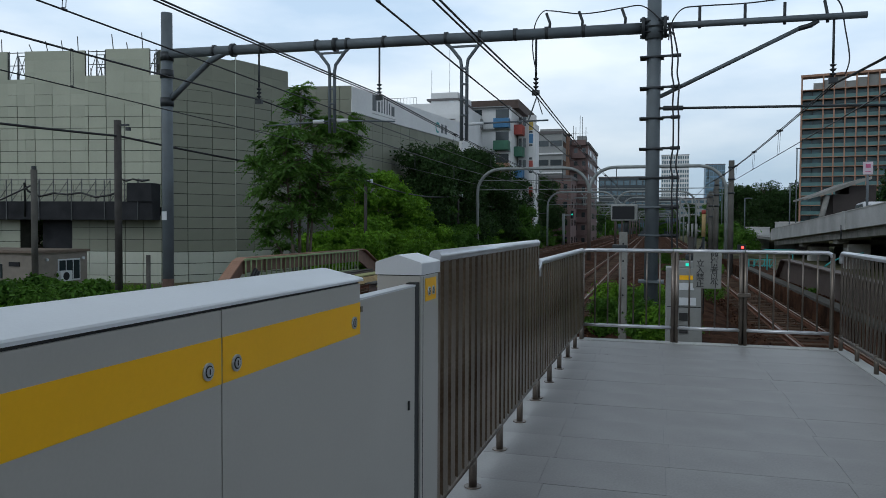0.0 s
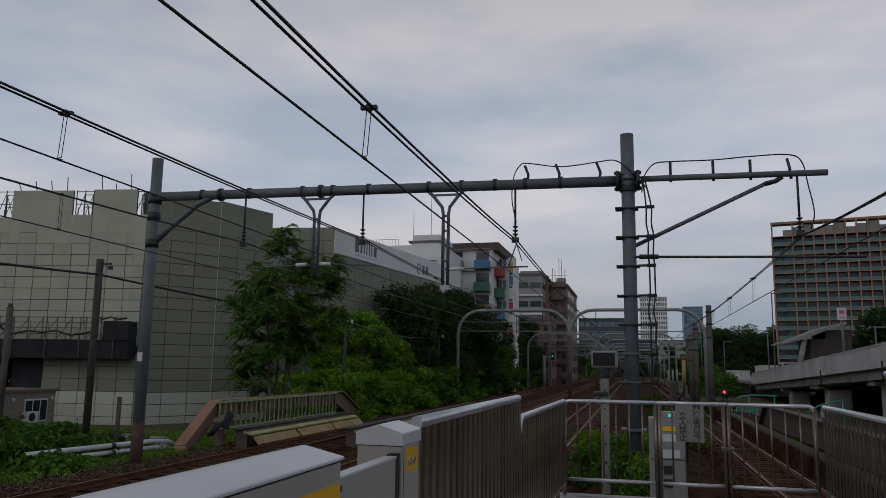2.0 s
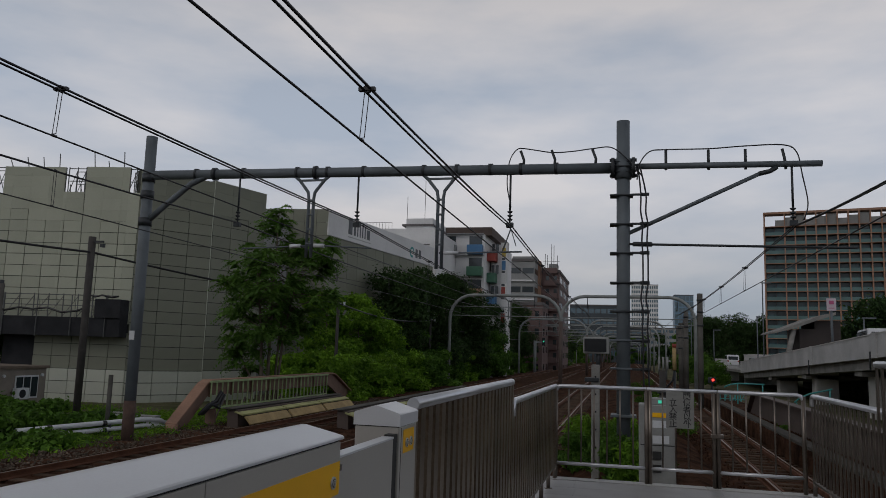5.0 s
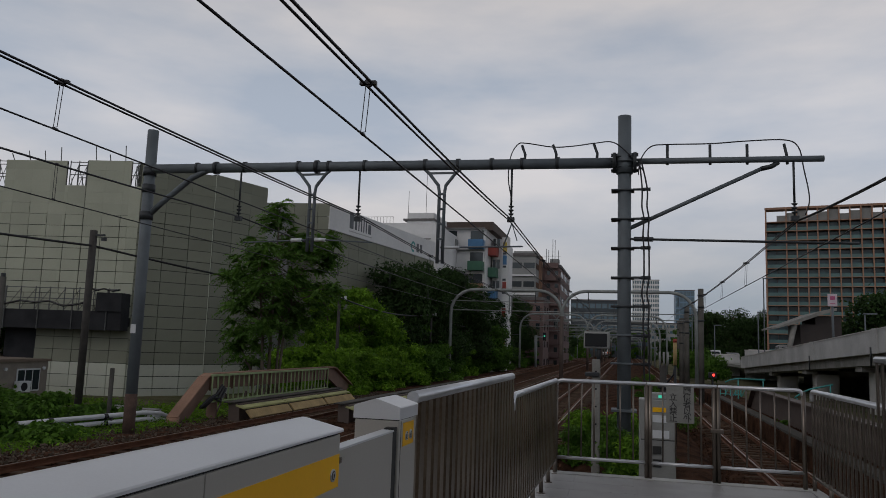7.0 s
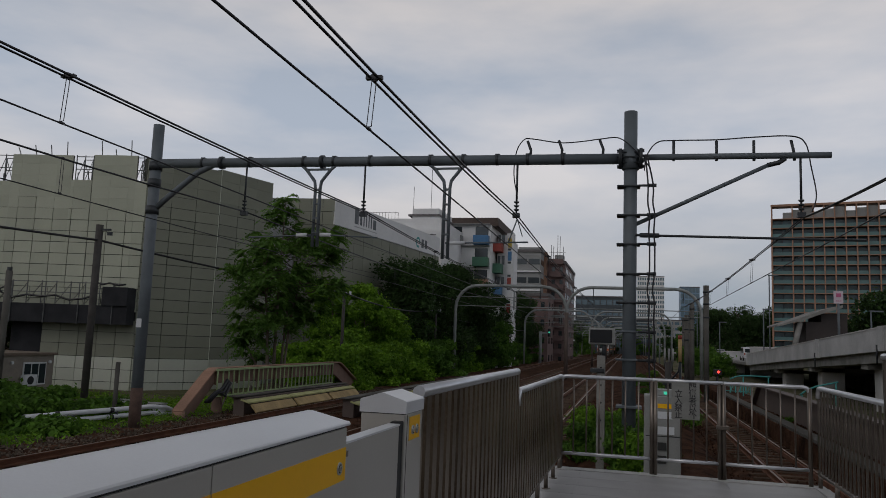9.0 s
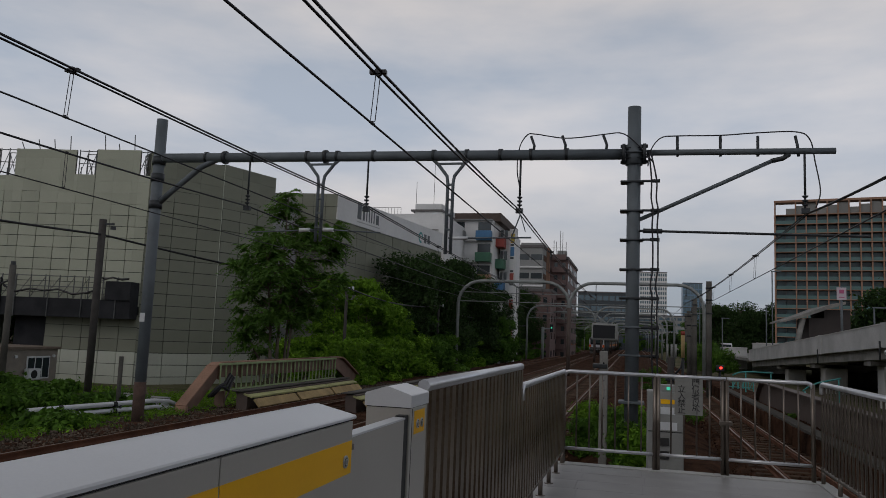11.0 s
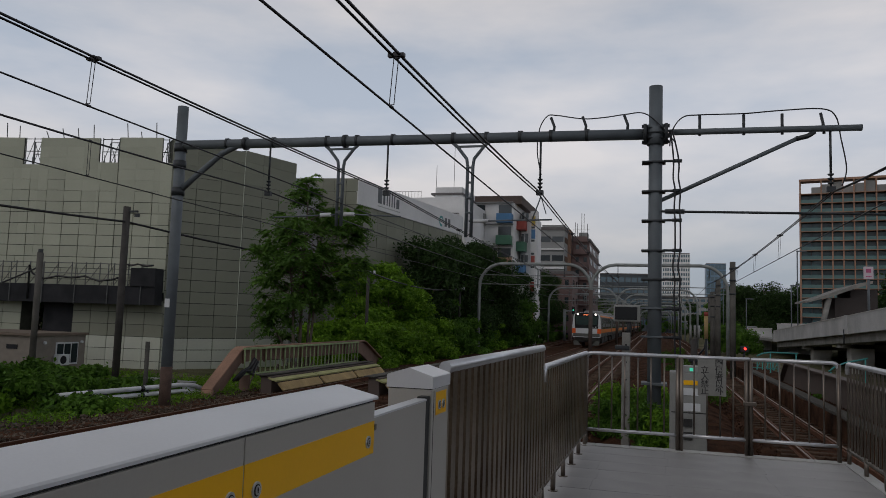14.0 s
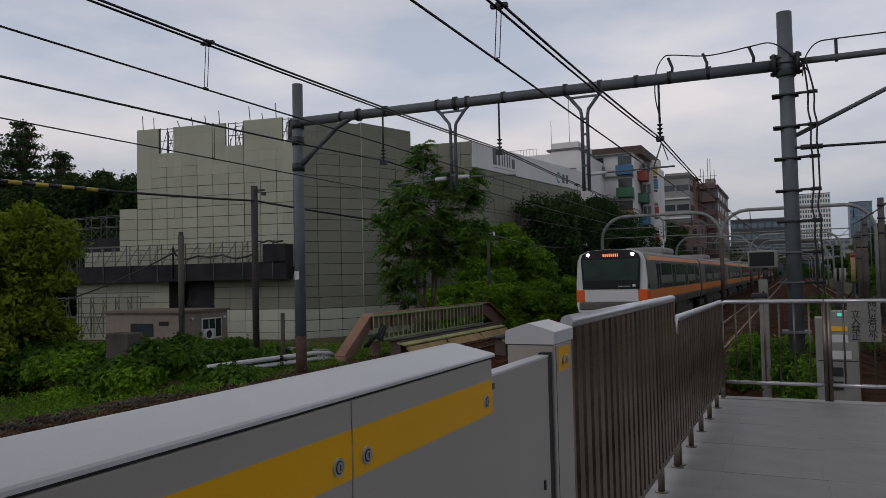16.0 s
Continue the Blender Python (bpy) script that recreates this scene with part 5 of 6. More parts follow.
# ---- things beside the tracks ----
def footbridge_girder(at, length, label, paint, worn, open_end=False):
    g = thing("bridge_girder", at, label, "girder", "bridge girders")
    top, far = (1.3, 3.3) if open_end else (1.08, 1.9)
    bm = bmesh.new()
    if open_end:
        prism(bm, [(-0.1, -0.3), (-0.1, 0.0), (1.55, top - 0.13), (1.85, top - 0.03), (length - far, top - 0.03), (length - far + 0.4, top - 0.13), (length + 0.1, 0.0), (length + 0.1, -0.3),
                   (length - 0.9, -0.3), (length - far - 0.1, top - 0.6), (length - far - 0.3, top - 0.55), (2.1, top - 0.48), (1.85, top - 0.52), (0.45, -0.3)], "x", -0.05, 0.05)
        part("leg", rods(((0, -0.05, -0.25), (0, -0.05, 0.02), 0.2), n=10), worn, g, "brown foot worn pale")
        for k in range(7):
            y = 2.3 + k * 1.55
            part("bracing", rods(((0.02, y, -0.3), (0.02, y + 0.75, 0.6), 0.035), ((0.02, y + 1.5, -0.3), (0.02, y + 0.75, 0.6), 0.035), n=6), M_GIRDER_POST, g)
        part("sill_beam", boxes((-0.1, 0.1, 0.6, length - 0.6, -0.42, -0.28)), M_GIRDER_POST, g)
    else:
        prism(bm, [(-0.1, 0.0), (1.6, 0.95), (1.9, 1.05), (length - 1.9, 1.05), (length - 1.6, 0.95), (length + 0.1, 0.0), (length + 0.1, -0.3), (-0.1, -0.3)], "x", -0.02, 0.02)
    web = part("web", bm, paint, g)
    pts = [(0, -0.1, 0.0), (0, 1.6, top - 0.1), (0, 1.9, top), (0, length - far, top), (0, length - far + 0.4, top - 0.1), (0, length + 0.1, 0.0)]
    bm = bmesh.new()
    for p, q in zip(pts, pts[1:]):
        d = Vector(q) - Vector(p)
        nrm = Vector((0, -d.z, d.y)).normalized() * 0.05
        vs = [bm.verts.new(Vector(c) + Vector((s, 0, 0)) + nrm * o) for c in (p, q) for s in (-0.2, 0.2) for o in (0, 1)]
        for f in ((0, 1, 3, 2), (4, 6, 7, 5), (0, 4, 5, 1), (2, 3, 7, 6), (0, 2, 6, 4), (1, 5, 7, 3)):
            bm.faces.new([vs[k] for k in f])
    part("flange", bm, worn, g, "brown steel flange")
    for k in range(int((length - far - 1.9) / 1.5) + 1):
        part("stiffener", boxes((0.05, 0.14, 1.9 + k * 1.5, 1.94 + k * 1.5, top - 0.54 if open_end else -0.2, top - 0.03)), paint, g)
    return g


def trough_cover(at, length, label):
    """A long two-board cover with a dark open end: a flat board and a sloping one towards the track."""
    t = thing("trough_cover", at, label, "cover", "trough covers")
    n = 3
    for k in range(n):
        y0, y1 = k * length / n, (k + 1) * length / n - 0.03
        part("top_board", boxes((-0.62, -0.24, y0, y1, 0.29, 0.33), bevel=0.01), M_CONC_D, t, "dark weathered board")
        bm = bmesh.new()
        prism(bm, [(-0.19, 0.24), (0.13, 0.15), (0.12, 0.10), (-0.20, 0.19)], "y", y0 + 0.06, y1 - 0.02)
        part("middle_board", bm, M_PALEPLANK, t, "pale yellow-green weathered board")
        bm = bmesh.new()
        prism(bm, [(0.18, 0.08), (0.40, -0.16), (0.36, -0.2), (0.14, 0.04)], "y", y0 + 0.12, y1 - 0.06)
        part("slope_board", bm, M_PLANK, t, "weathered tan board")
    part("frame", boxes((-0.5, -0.1, 0.15, length - 0.15, -0.4, 0.26)), M_GIRDER_POST, t, "dark steel frame")
    return t


def left_bridge():
    footbridge_girder((-13.95, 21.6, -1.0), 16.4, "brown steel plate girder beside the track with worn sloping ends", M_GIRDER, M_GIRDER_L, True)
    r = thing("bridge_railing", (-13.62, 23.15, -0.66), "pale green railing of close bars in front of the girder", "railing")
    part("top_bar", boxes((-0.04, 0.04, 0, 10.4, 0.92, 0.99)), M_PALEGREEN, r)
    part("bottom_bar", boxes((-0.03, 0.03, 0, 10.4, 0.05, 0.1)), M_PALEGREEN, r)
    me = mesh_of(boxes((-0.02, 0.02, -0.02, 0.02, 0.05, 0.95)), "bar", M_PALEGREEN)
    for k in range(29):
        ob = new("bar", me)
        ob.parent = r
        ob.location = (0, 0.06 + k * 0.367, 0)
    for y in (0.3, 5.1, 10.0):
        part("support", boxes((-0.3, 0.05, y, y + 0.1, -0.5, 0.06)), M_GIRDER, r)
    bm = bmesh.new()
    for o in (0.0, 0.12, 0.25):
        tube(bm, [(0.02, 1.9 + o, -0.05 - o * 0.5), (0.06, 1.5 + o, -0.35 - o), (0.03, 1.1 + o, -0.45), (-0.05, 0.7 + o, -0.75)], 0.05, 8)
    ob = part("hanging_cable", bm, M_WIRE, None, "thick dark cables hanging at the girder end")
    ob.location, ob["category"] = (-13.6, 21.9, 0.0), "cable"
    trough_cover((-12.45, 23.05, -0.86), 10.1, "long weathered board cover over a trough beside the track")
    trough_cover((-9.1, 24.5, -0.84), 21.0, "long weathered board cover between two tracks")


def pole_things():
    p = thing("utility_pole", (-21.9, 27, -1.7), "dark slim utility pole with a small lamp arm", "pole")
    part("shaft", rods(((0, 0, 0), (0, 0, 7.6), 0.15), n=12), M_POLE, p)
    part("lamp_arm", boxes((0, 0.55, -0.05, 0.05, 7.35, 7.43), (0.45, 0.6, -0.08, 0.08, 7.15, 7.3)), M_MAST_D, p)
    p = thing("utility_pole", (-25.3, 26, -1.7), "short grey concrete utility pole", "pole")
    part("shaft", rods(((0, 0, 0), (0, 0, 5.5), 0.13), n=12), M_CONC_D, p)
    part("pole_top", rods(((0, 0, 5.4), (0, 0, 5.65), 0.1), n=10), M_MAST_D, p)
    for x, y, h in ((-15.6, 39.5, 5.45), (-15.4, 59.5, 5.45), (-15.4, 80, 5.2), (-15.4, 100, 5.2), (-15.4, 120, 5.2)):
        p = thing("utility_pole", (x, y, -1.3), "slim dark lineside pole with a small insulator arm", "pole", "lineside poles")
        part("shaft", rods(((0, 0, 0), (0, 0, h), 0.09), n=10), M_POLE, p)
        part("insulator_arm", boxes((0, 0.35, -0.03, 0.03, h - 0.15, h - 0.1), (0.3, 0.4, -0.05, 0.05, h - 0.25, h - 0.05)), M_PIPE, p)
    # thick cables along the lineside poles
    pts = sag((-28.5, 1, 6.2), (-21.85, 27, 5.24), 0.4) + sag((-21.85, 27, 5.24), (-15.5, 39.5, 4.0), 0.12)[1:] + sag((-15.5, 39.5, 4.0), (-15.3, 59.5, 4.0), 0.45)[1:] + sag((-15.3, 59.5, 4.0), (-15.3, 80, 3.8), 0.5)[1:] + sag((-15.3, 80, 3.8), (-15.3, 120, 3.9), 0.6)[1:]
    wire("lineside_cable", pts, 0.05, "thick dark cable along the lineside poles", "cables")
    pts = sag((-25.3, 26, 3.2), (-34, 25, 0.5), 0.3)
    wire("lineside_cable", pts, 0.035, "thick dark cable from the short pole", "cables")
    # striped sleeve on the cable where it nears the platform
    line = sag((-28.5, 1, 6.2), (-21.85, 27, 5.24), 0.4, 120)
    sleeve = thing("cable_sleeve", (0, 0, 0), "yellow and black striped sleeve round the thick cable", "sleeve")
    for k in range(36, 90, 2):
        bm = bmesh.new()
        tube(bm, line[k:k + 3], 0.072, 10)
        part("sleeve_ring", bm, M_OCHRE if (k // 2) % 2 else M_BLACK, sleeve)
    # upper walkway far behind the trees
    w = thing("scaffold_walkway", (-50.5, 37, 4.3), "open scaffold walkway of grey tubes beside the wooded slope", "scaffold")
    part("deck", boxes((0, 9.4, 0, 1.2, -0.5, 0.55)), M_DECK, w, "dark netted deck")
    scaffold_cage(w, 0.2, 9.2, 0.1, 0.55, 1.6, 1.5)
    part("leg", rods(((0.5, 0.6, -6.2), (0.5, 0.6, -0.4), 0.08), ((8.9, 0.6, -6.2), (8.9, 0.6, -0.4), 0.08)), M_TUBE, w)
    # hut with window and cooling unit
    h = thing("site_hut", (-32.2, 27.8, -1.75), "grey-brown prefabricated site hut with flat roof", "hut")
    part("wall_box", boxes((0, 5.2, 0, 3.2, 0, 1.92), bevel=0.01), M_HUT, h)
    part("roof", boxes((-0.1, 5.3, -0.15, 3.3, 1.92, 2.04)), M_HUTROOF, h, "flat overhanging roof edge")
    part("window", boxes((1.8, 3.3, -0.04, 0.02, 0.75, 1.4)), M_GLASS_D, h)
    part("window", boxes((5.18, 5.24, 1.3, 2.7, 0.55, 1.6)), M_PIPE, h, "pale window frame")
    for k in range(3):
        part("pane", boxes((5.2, 5.255, 1.36 + k * 0.45, 1.74 + k * 0.45, 0.62, 1.53)), M_GLASS_D, h)
    ac = part("air_conditioner", boxes((5.26, 5.55, 1.15, 1.85, 0.55, 1.05), bevel=0.02), M_PIPE, h, "white outdoor cooling unit")
    bm = bmesh.new()
    rod(bm, (5.55, 1.45, 0.8), (5.565, 1.45, 0.8), 0.19, 18)
    part("fan_grille", bm, M_DECK, ac)
    part("vent", boxes((3.7, 4.3, -0.04, 0.02, 1.3, 1.5)), M_DECK, h)
    for y in (0.6, 2.9):
        bm = bmesh.new()
        rod(bm, (5.2, y, 1.6), (5.3, y, 1.6), 0.07, 10)
        part("wall_lamp", bm, M_PIPE, h)
    # stump and pipes
    s = thing("concrete_stump", (-18.55, 16.7, -1.6), "short weathered concrete block among the bushes", "block")
    part("block", boxes((-0.46, 0.46, -0.3, 0.3, 0, 1.74), bevel=0.05), M_CONC_D, s)
    for k, (dz, r) in enumerate(((0.22, 0.072), (0.02, 0.068))):
        bm = bmesh.new()
        tube(bm, [(-16.0, 17.4 + k * 0.5, -1.14 + dz), (-15.7, 18.4, -1.12 + dz), (-15.2, 20.2, -1.1 + dz), (-14.85, 21.4, -1.08 + dz), (-14.7, 22.0, -1.15 + dz), (-14.5, 22.6, -1.2)], r, 12)
        ob = part("white_pipe", bm, M_PIPE, None, "white plastic pipe lying on low supports in weeds")
        ob["category"], ob["group"] = "pipe", "pipes"
        for x, y in ((-15.74, 18.3), (-15.25, 20.0)):
            part("pipe_clamp", rods(((x - 0.02, y - 0.06, -1.12 + dz), (x + 0.02, y + 0.06, -1.12 + dz), r * 1.25), n=10), M_BLACK, ob)
        for j in range(3):
            x, y = -16.0 + j * 0.4, 17.4 + j * 1.4
            part("pipe_support", rods(((x, y, -1.5), (x, y, -1.08 + dz), 0.05)), M_MAST_D, ob)
    for x, y, w, h, mat, txt in ((-16.7, 22.6, 0.55, 0.5, M_PIPE, "low white cable box behind the pipes"), (-15.7, 22.8, 0.7, 0.42, M_PIPE, "low white cable box behind the pipes"), (-16.15, 22.7, 0.3, 0.3, M_BLUE, "small blue cable box behind the pipes")):
        j = thing("cable_box", (x, y, -1.35), txt, "box", "cable boxes")
        part("body", boxes((-w / 2, w / 2, -0.2, 0.2, 0, h), bevel=0.02), mat, j)
        part("lid", boxes((-w / 2 - 0.02, w / 2 + 0.02, -0.22, 0.22, h, h + 0.04), bevel=0.01), M_BOX, j)
    st = thing("marker_post", (-15.9, 21.0, -1.4), "short grey marker post", "post")
    part("shaft", rods(((0, 0, 0), (0, 0, 1.9), 0.07), n=8), M_CONC_D, st)


def track_fixtures():
    # monitor box on a concrete post beyond the railing
    b = thing("display_box", (-0.66, 18.0, -1.4), "small dark display box on a concrete post", "signal box")
    part("post", boxes((-0.095, 0.095, -0.09, 0.09, 0, 2.78), bevel=0.02), M_CONC, b, "concrete post")
    part("stem", rods(((0.05, 0, 2.7), (0.07, 0, 3.1), 0.05)), M_MAST_D, b)
    for z in (0.5, 0.9, 1.3, 1.7, 2.1, 2.5):
        part("bolt", rods(((0.0, -0.1, z), (0.0, -0.085, z), 0.022), n=8), M_BLACK, b)
    part("case", boxes((-0.29, 0.31, -0.12, 0.3, 3.03, 3.42), bevel=0.03), M_BOX, b, "grey metal case")
    part("screen", boxes((-0.255, 0.245, -0.135, -0.12, 3.075, 3.375)), M_BLACK, b, "dark blank screen")
    part("clamp", boxes((-0.25, 0.08, -0.14, 0.14, 2.38, 2.48), bevel=0.02), M_MAST_D, b)
    # equipment cabinet behind the sign
    c = thing("equipment_cabinet", (0.22, 12.3, -1.42), "tall pale grey lineside equipment cabinet with yellow label", "cabinet")
    part("body", boxes((0, 0.55, 0, 0.5, 0, 2.28), bevel=0.015), M_BOX, c)
    part("plinth", boxes((-0.08, 0.75, -0.1, 0.6, -0.1, 0.25), bevel=0.02), M_CONC, c)
    part("yellow_label", boxes((0.2, 0.53, -0.008, 0.0, 2.09, 2.16)), M_YELLOW, c)
    part("light_box", boxes((0.18, 0.53, 0.02, 0.3, 2.28, 2.38), bevel=0.01), M_BOX, c, "small white light box")
    part("green_light", boxes((0.29, 0.345, 0.008, 0.02, 2.305, 2.35)), M_SIGGREEN, c, "lit green light")
    part("white_label", boxes((0.2, 0.45, -0.008, 0.0, 1.69, 1.81)), M_PIPE, c)
    part("white_label", boxes((0.2, 0.42, -0.008, 0.0, 1.93, 2.04)), M_PIPE, c)
    part("seam", boxes((0.02, 0.53, -0.006, 0.0, 1.655, 1.67), (0.12, 0.13, -0.006, 0, 0.1, 2.25)), M_GAP, c)
    for z in (1.25, 1.45):
        part("handle", boxes((0.2, 0.33, -0.02, 0.0, z, z + 0.12)), M_GAP, c)
    # low signals
    s = thing("red_signal", (6.55, 62, -1.5), "small dark lineside signal showing red", "signal")
    part("post", rods(((0, 0, 0), (0, 0, 1.5), 0.06)), M_MAST_D, s)
    part("head", boxes((-0.3, 0.3, -0.15, 0.15, 1.2, 1.65), bevel=0.03), M_MAST_D, s)
    bm = bmesh.new()
    rod(bm, (0.05, -0.19, 1.45), (0.05, -0.15, 1.45), 0.1, 14)
    part("lamp", bm, M_SIGRED, s, "lit red lamp")
    s = thing("green_signal", (-12.2, 106, -1.3), "lineside signal on a pale post showing green", "signal")
    part("post", rods(((0, 0, 0), (0, 0, 4.6), 0.2)), M_PORTAL, s)
    part("head", boxes((1.0, 1.4, -0.2, 0.2, 3.9, 5.0), bevel=0.05), M_BLACK, s)
    part("bracket", boxes((0, 1.0, -0.05, 0.05, 4.3, 4.5)), M_PORTAL, s)
    bm = bmesh.new()
    rod(bm, (1.2, -0.25, 4.5), (1.2, -0.2, 4.5), 0.11, 14)
    part("lamp", bm, M_SIGGREEN, s, "lit green lamp")
    # concrete poles right of the tracks
    for x, y, h in ((4.35, 47, 6.8), (4.3, 57, 6.3), (4.15, 60.5, 5.6), (5.5, 75, 6.5), (6.5, 100, 7.0)):
        p = thing("concrete_pole", (x, y, -1.4), "grey concrete line pole with fittings", "pole", "concrete poles")
        part("shaft", rods(((0, 0, 0), (0, 0, h), 0.16), n=14), M_CONC_D, p)
        for z in (h - 0.4, h - 1.1, h - 1.9):
            bm = bmesh.new()
            rod(bm, (0, 0, z - 0.05), (0, 0, z + 0.05), 0.19, 14)
            part("band", bm, M_MAST_D, p)
    # cable head post with red-topped marker
    m = thing("cable_post", (1.12, 24, -1.4), "dark post with pale cable heads", "post")
    part("shaft", rods(((0, 0, 0), (0, 0, 2.6), 0.1), n=12), M_POLE, m)
    part("collar", boxes((-0.16, 0.16, -0.16, 0.16, 1.9, 2.05), bevel=0.02), M_MAST_D, m)
    for x in (-0.1, 0.02, 0.14):
        part("cable_head", rods(((x, -0.05, 2.6), (x, -0.05, 3.0), 0.032), n=10), M_BOX, m, "pale cable head")
    m = thing("marker_lamp", (1.5, 24.5, -1.4), "slim beige marker lamp with a red top", "lamp")
    part("stem", rods(((0, 0, 0), (0, 0, 2.6), 0.04)), M_MAST_D, m)
    part("tube", rods(((0, 0, 2.6), (0, 0, 3.3), 0.06), n=12), M_PLANK, m)
    part("top", rods(((0, 0, 3.3), (0, 0, 3.42), 0.065), n=12), M_RED, m, "red top")
    bm = bmesh.new()
    tube(bm, [(0, 0, 2.6), (-0.05, 0, 2.3), (-0.3, 0, 2.0), (-0.5, 0, 2.05)], 0.03, 8)
    part("cable", bm, M_WIRE, m)
    # right-hand bridge girder and teal fence
    footbridge_girder((5.75, 12.5, -1.05), 26, "dark brown steel plate girder beside the far track", M_GIRDER_POST, M_GIRDER_POST)
    f = thing("teal_fence", (5.5, 48, -1.5), "open teal tube fence beside the far track", "fence")
    for k in range(6):
        part("post", rods(((0.3 * k, 0.1 * k, 0), (0.3 * k, 0.1 * k, 1.12), 0.035)), M_TEAL, f)
    for z in (0.35, 0.75, 1.1):
        part("rail", rods(((0, 0, z), (1.5, 0.5, z - 0.05), 0.025)), M_TEAL, f)
    for k in range(3):
        part("brace", rods(((0.5 * k, 0.16 * k, 0.1), (0.5 * k + 0.45, 0.16 * k + 0.15, 1.05), 0.022)), M_TEAL, f)
    for pts, feet in (([(8.0, 40, -0.4), (8.3, 40, -0.15), (8.7, 40, 0.04), (9.7, 40, 0.3)], (8.1, 9.6)), ([(5.4, 45, 0.03), (5.7, 45, 0.18), (6.1, 45, 0.26), (7.5, 45, 0.25)], (6.1, 7.4))):
        h = thing("teal_handrail", (0, 0, 0), "bent teal tube handrail under the viaduct", "handrail", "teal handrails")
        bm = bmesh.new()
        tube(bm, pts, 0.04, 8)
        part("rail", bm, M_TEAL, h)
        for x in feet:
            y = pts[0][1]
            zt = [p[2] for p in pts if p[0] >= x - 0.3][0]
            part("post", rods(((x, y, -1.6), (x, y, zt), 0.035)), M_TEAL, h)
    setting("side_bank", boxes((4.95, 6.6, -10, 60, -1.9, -0.86)), M_BALLAST, "brown stony bank beside the far track", "ground")
    me = mesh_of(boxes((-0.2, 0.2, 0, 0.98, 0.0, 0.09), bevel=0.01), "concrete_slab", M_CONC_D)
    for k in range(34):
        ob = tagged(new("concrete_slab", me), "grey concrete slab over the cable trough on the stony bank", "slab", "trough slabs")
        ob.location = (5.2, 12 + k * 1.0, -0.86)
    w = setting("side_wall", boxes((6.6, 6.9, -10, 60, -1.8, -0.95)), M_CONC_D, "low weathered concrete wall beside the far track", "wall")


# ---- plants ----
def leaf_cloud(name, blobs, count, size, mat, seed, droop=0.0, shape=1.0):
    """Leaves scattered through uneven clumps: each a small bent pair of triangles."""
    rng = np.random.default_rng(seed)
    vol = np.array([b[3] * b[4] * b[5] for b in blobs]) ** 0.7
    pick = rng.choice(len(blobs), count, p=vol / vol.sum())
    B = np.array(blobs)[pick]
    d = rng.normal(size=(count, 3))
    d /= np.linalg.norm(d, axis=1)[:, None]
    # clumped directions, most leaves in the outer shell
    r = rng.uniform(0.35, 1.0, count) ** 0.45
    ph = np.sin(d[:, 0] * 7 + pick) * np.cos(d[:, 1] * 8 - pick * 1.7) * np.sin(d[:, 2] * 6 + pick * 0.6)
    r *= 1 + 0.26 * ph
    r *= np.where(rng.random(count) < 0.14, rng.uniform(1.0, 1.45, count), 1.0)
    c = B[:, :3] + d * r[:, None] * B[:, 3:6]
    nrm = d + rng.normal(size=(count, 3)) * 0.7 + np.array((0, 0, 0.5))
    nrm /= np.linalg.norm(nrm, axis=1)[:, None]
    t = np.cross(nrm, rng.normal(size=(count, 3)))
    t[:, 2] -= droop
    t /= np.linalg.norm(t, axis=1)[:, None]
    s = np.cross(nrm, t)
    k = size * rng.uniform(0.6, 1.35, count)[:, None]
    P = np.empty((count, 4, 3))
    P[:, 0] = c - t * k
    P[:, 1] = c + s * k * 0.42 * shape
    P[:, 2] = c + t * k
    P[:, 3] = c - s * k * 0.42 * shape
    me = bpy.data.meshes.new(name)
    idx = np.arange(count * 4).reshape(-1, 4)
    me.from_pydata(P.reshape(-1, 3).tolist(), [], idx.tolist())
    me.materials.append(mat)
    return new(name, me)


def tree(at, height, blobs, count, size, mat, seed, label, trunk=0.18, name="tree", droop=0.0, shape=1.0, lean=0.0):
    """A tapered trunk, limbs to each clump, and the leaves."""
    rng = random.Random(seed)
    t = thing(name, at, label, "tree" if name == "tree" else "bush")
    bm = bmesh.new()
    top = Vector((lean, 0, height * 0.82))
    rod(bm, (0, 0, -0.3), (lean * 0.4, 0.05, height * 0.4), trunk, 10, trunk * 0.75)
    rod(bm, (lean * 0.4, 0.05, height * 0.4), top, trunk * 0.75, 10, trunk * 0.2)
    part("trunk", bm, M_BARK, t)
    bm = bmesh.new()
    for b in blobs:
        z = min(max(b[2] - b[5] * 1.1, height * 0.12), height * 0.75)
        f = z / (height * 0.82)
        p = Vector((lean * f, 0, z))
        q = Vector(b[:3])
        rod(bm, p, q, trunk * 0.33, 6, trunk * 0.1)
        for _ in range(3):
            e = q + Vector([rng.uniform(-0.8, 0.8) * b[3 + k] for k in range(3)])
            rod(bm, p.lerp(q, 0.7), e, trunk * 0.1, 5, trunk * 0.04)
    part("limb_work", bm, M_BARK, t)
    ob = leaf_cloud("crown", blobs, count, size, mat, seed, droop, shape)
    ob.parent = t
    ob["kind"] = "stuff"
    return t


def random_blobs(seed, n, rx, ry, z0, z1, s0, s1, taper=0.5):
    rng = random.Random(seed)
    out = []
    for _ in range(n):
        z = rng.uniform(z0, z1)
        k = 1 - taper * (z - z0) / max(0.01, z1 - z0)
        a, r = rng.uniform(0, math.tau), math.sqrt(rng.random())
        s = rng.uniform(s0, s1)
        out.append((math.cos(a) * r * rx * k, math.sin(a) * r * ry * k, z, s * rng.uniform(0.9, 1.4), s * rng.uniform(0.9, 1.4), s * rng.uniform(0.55, 0.9)))
    return out


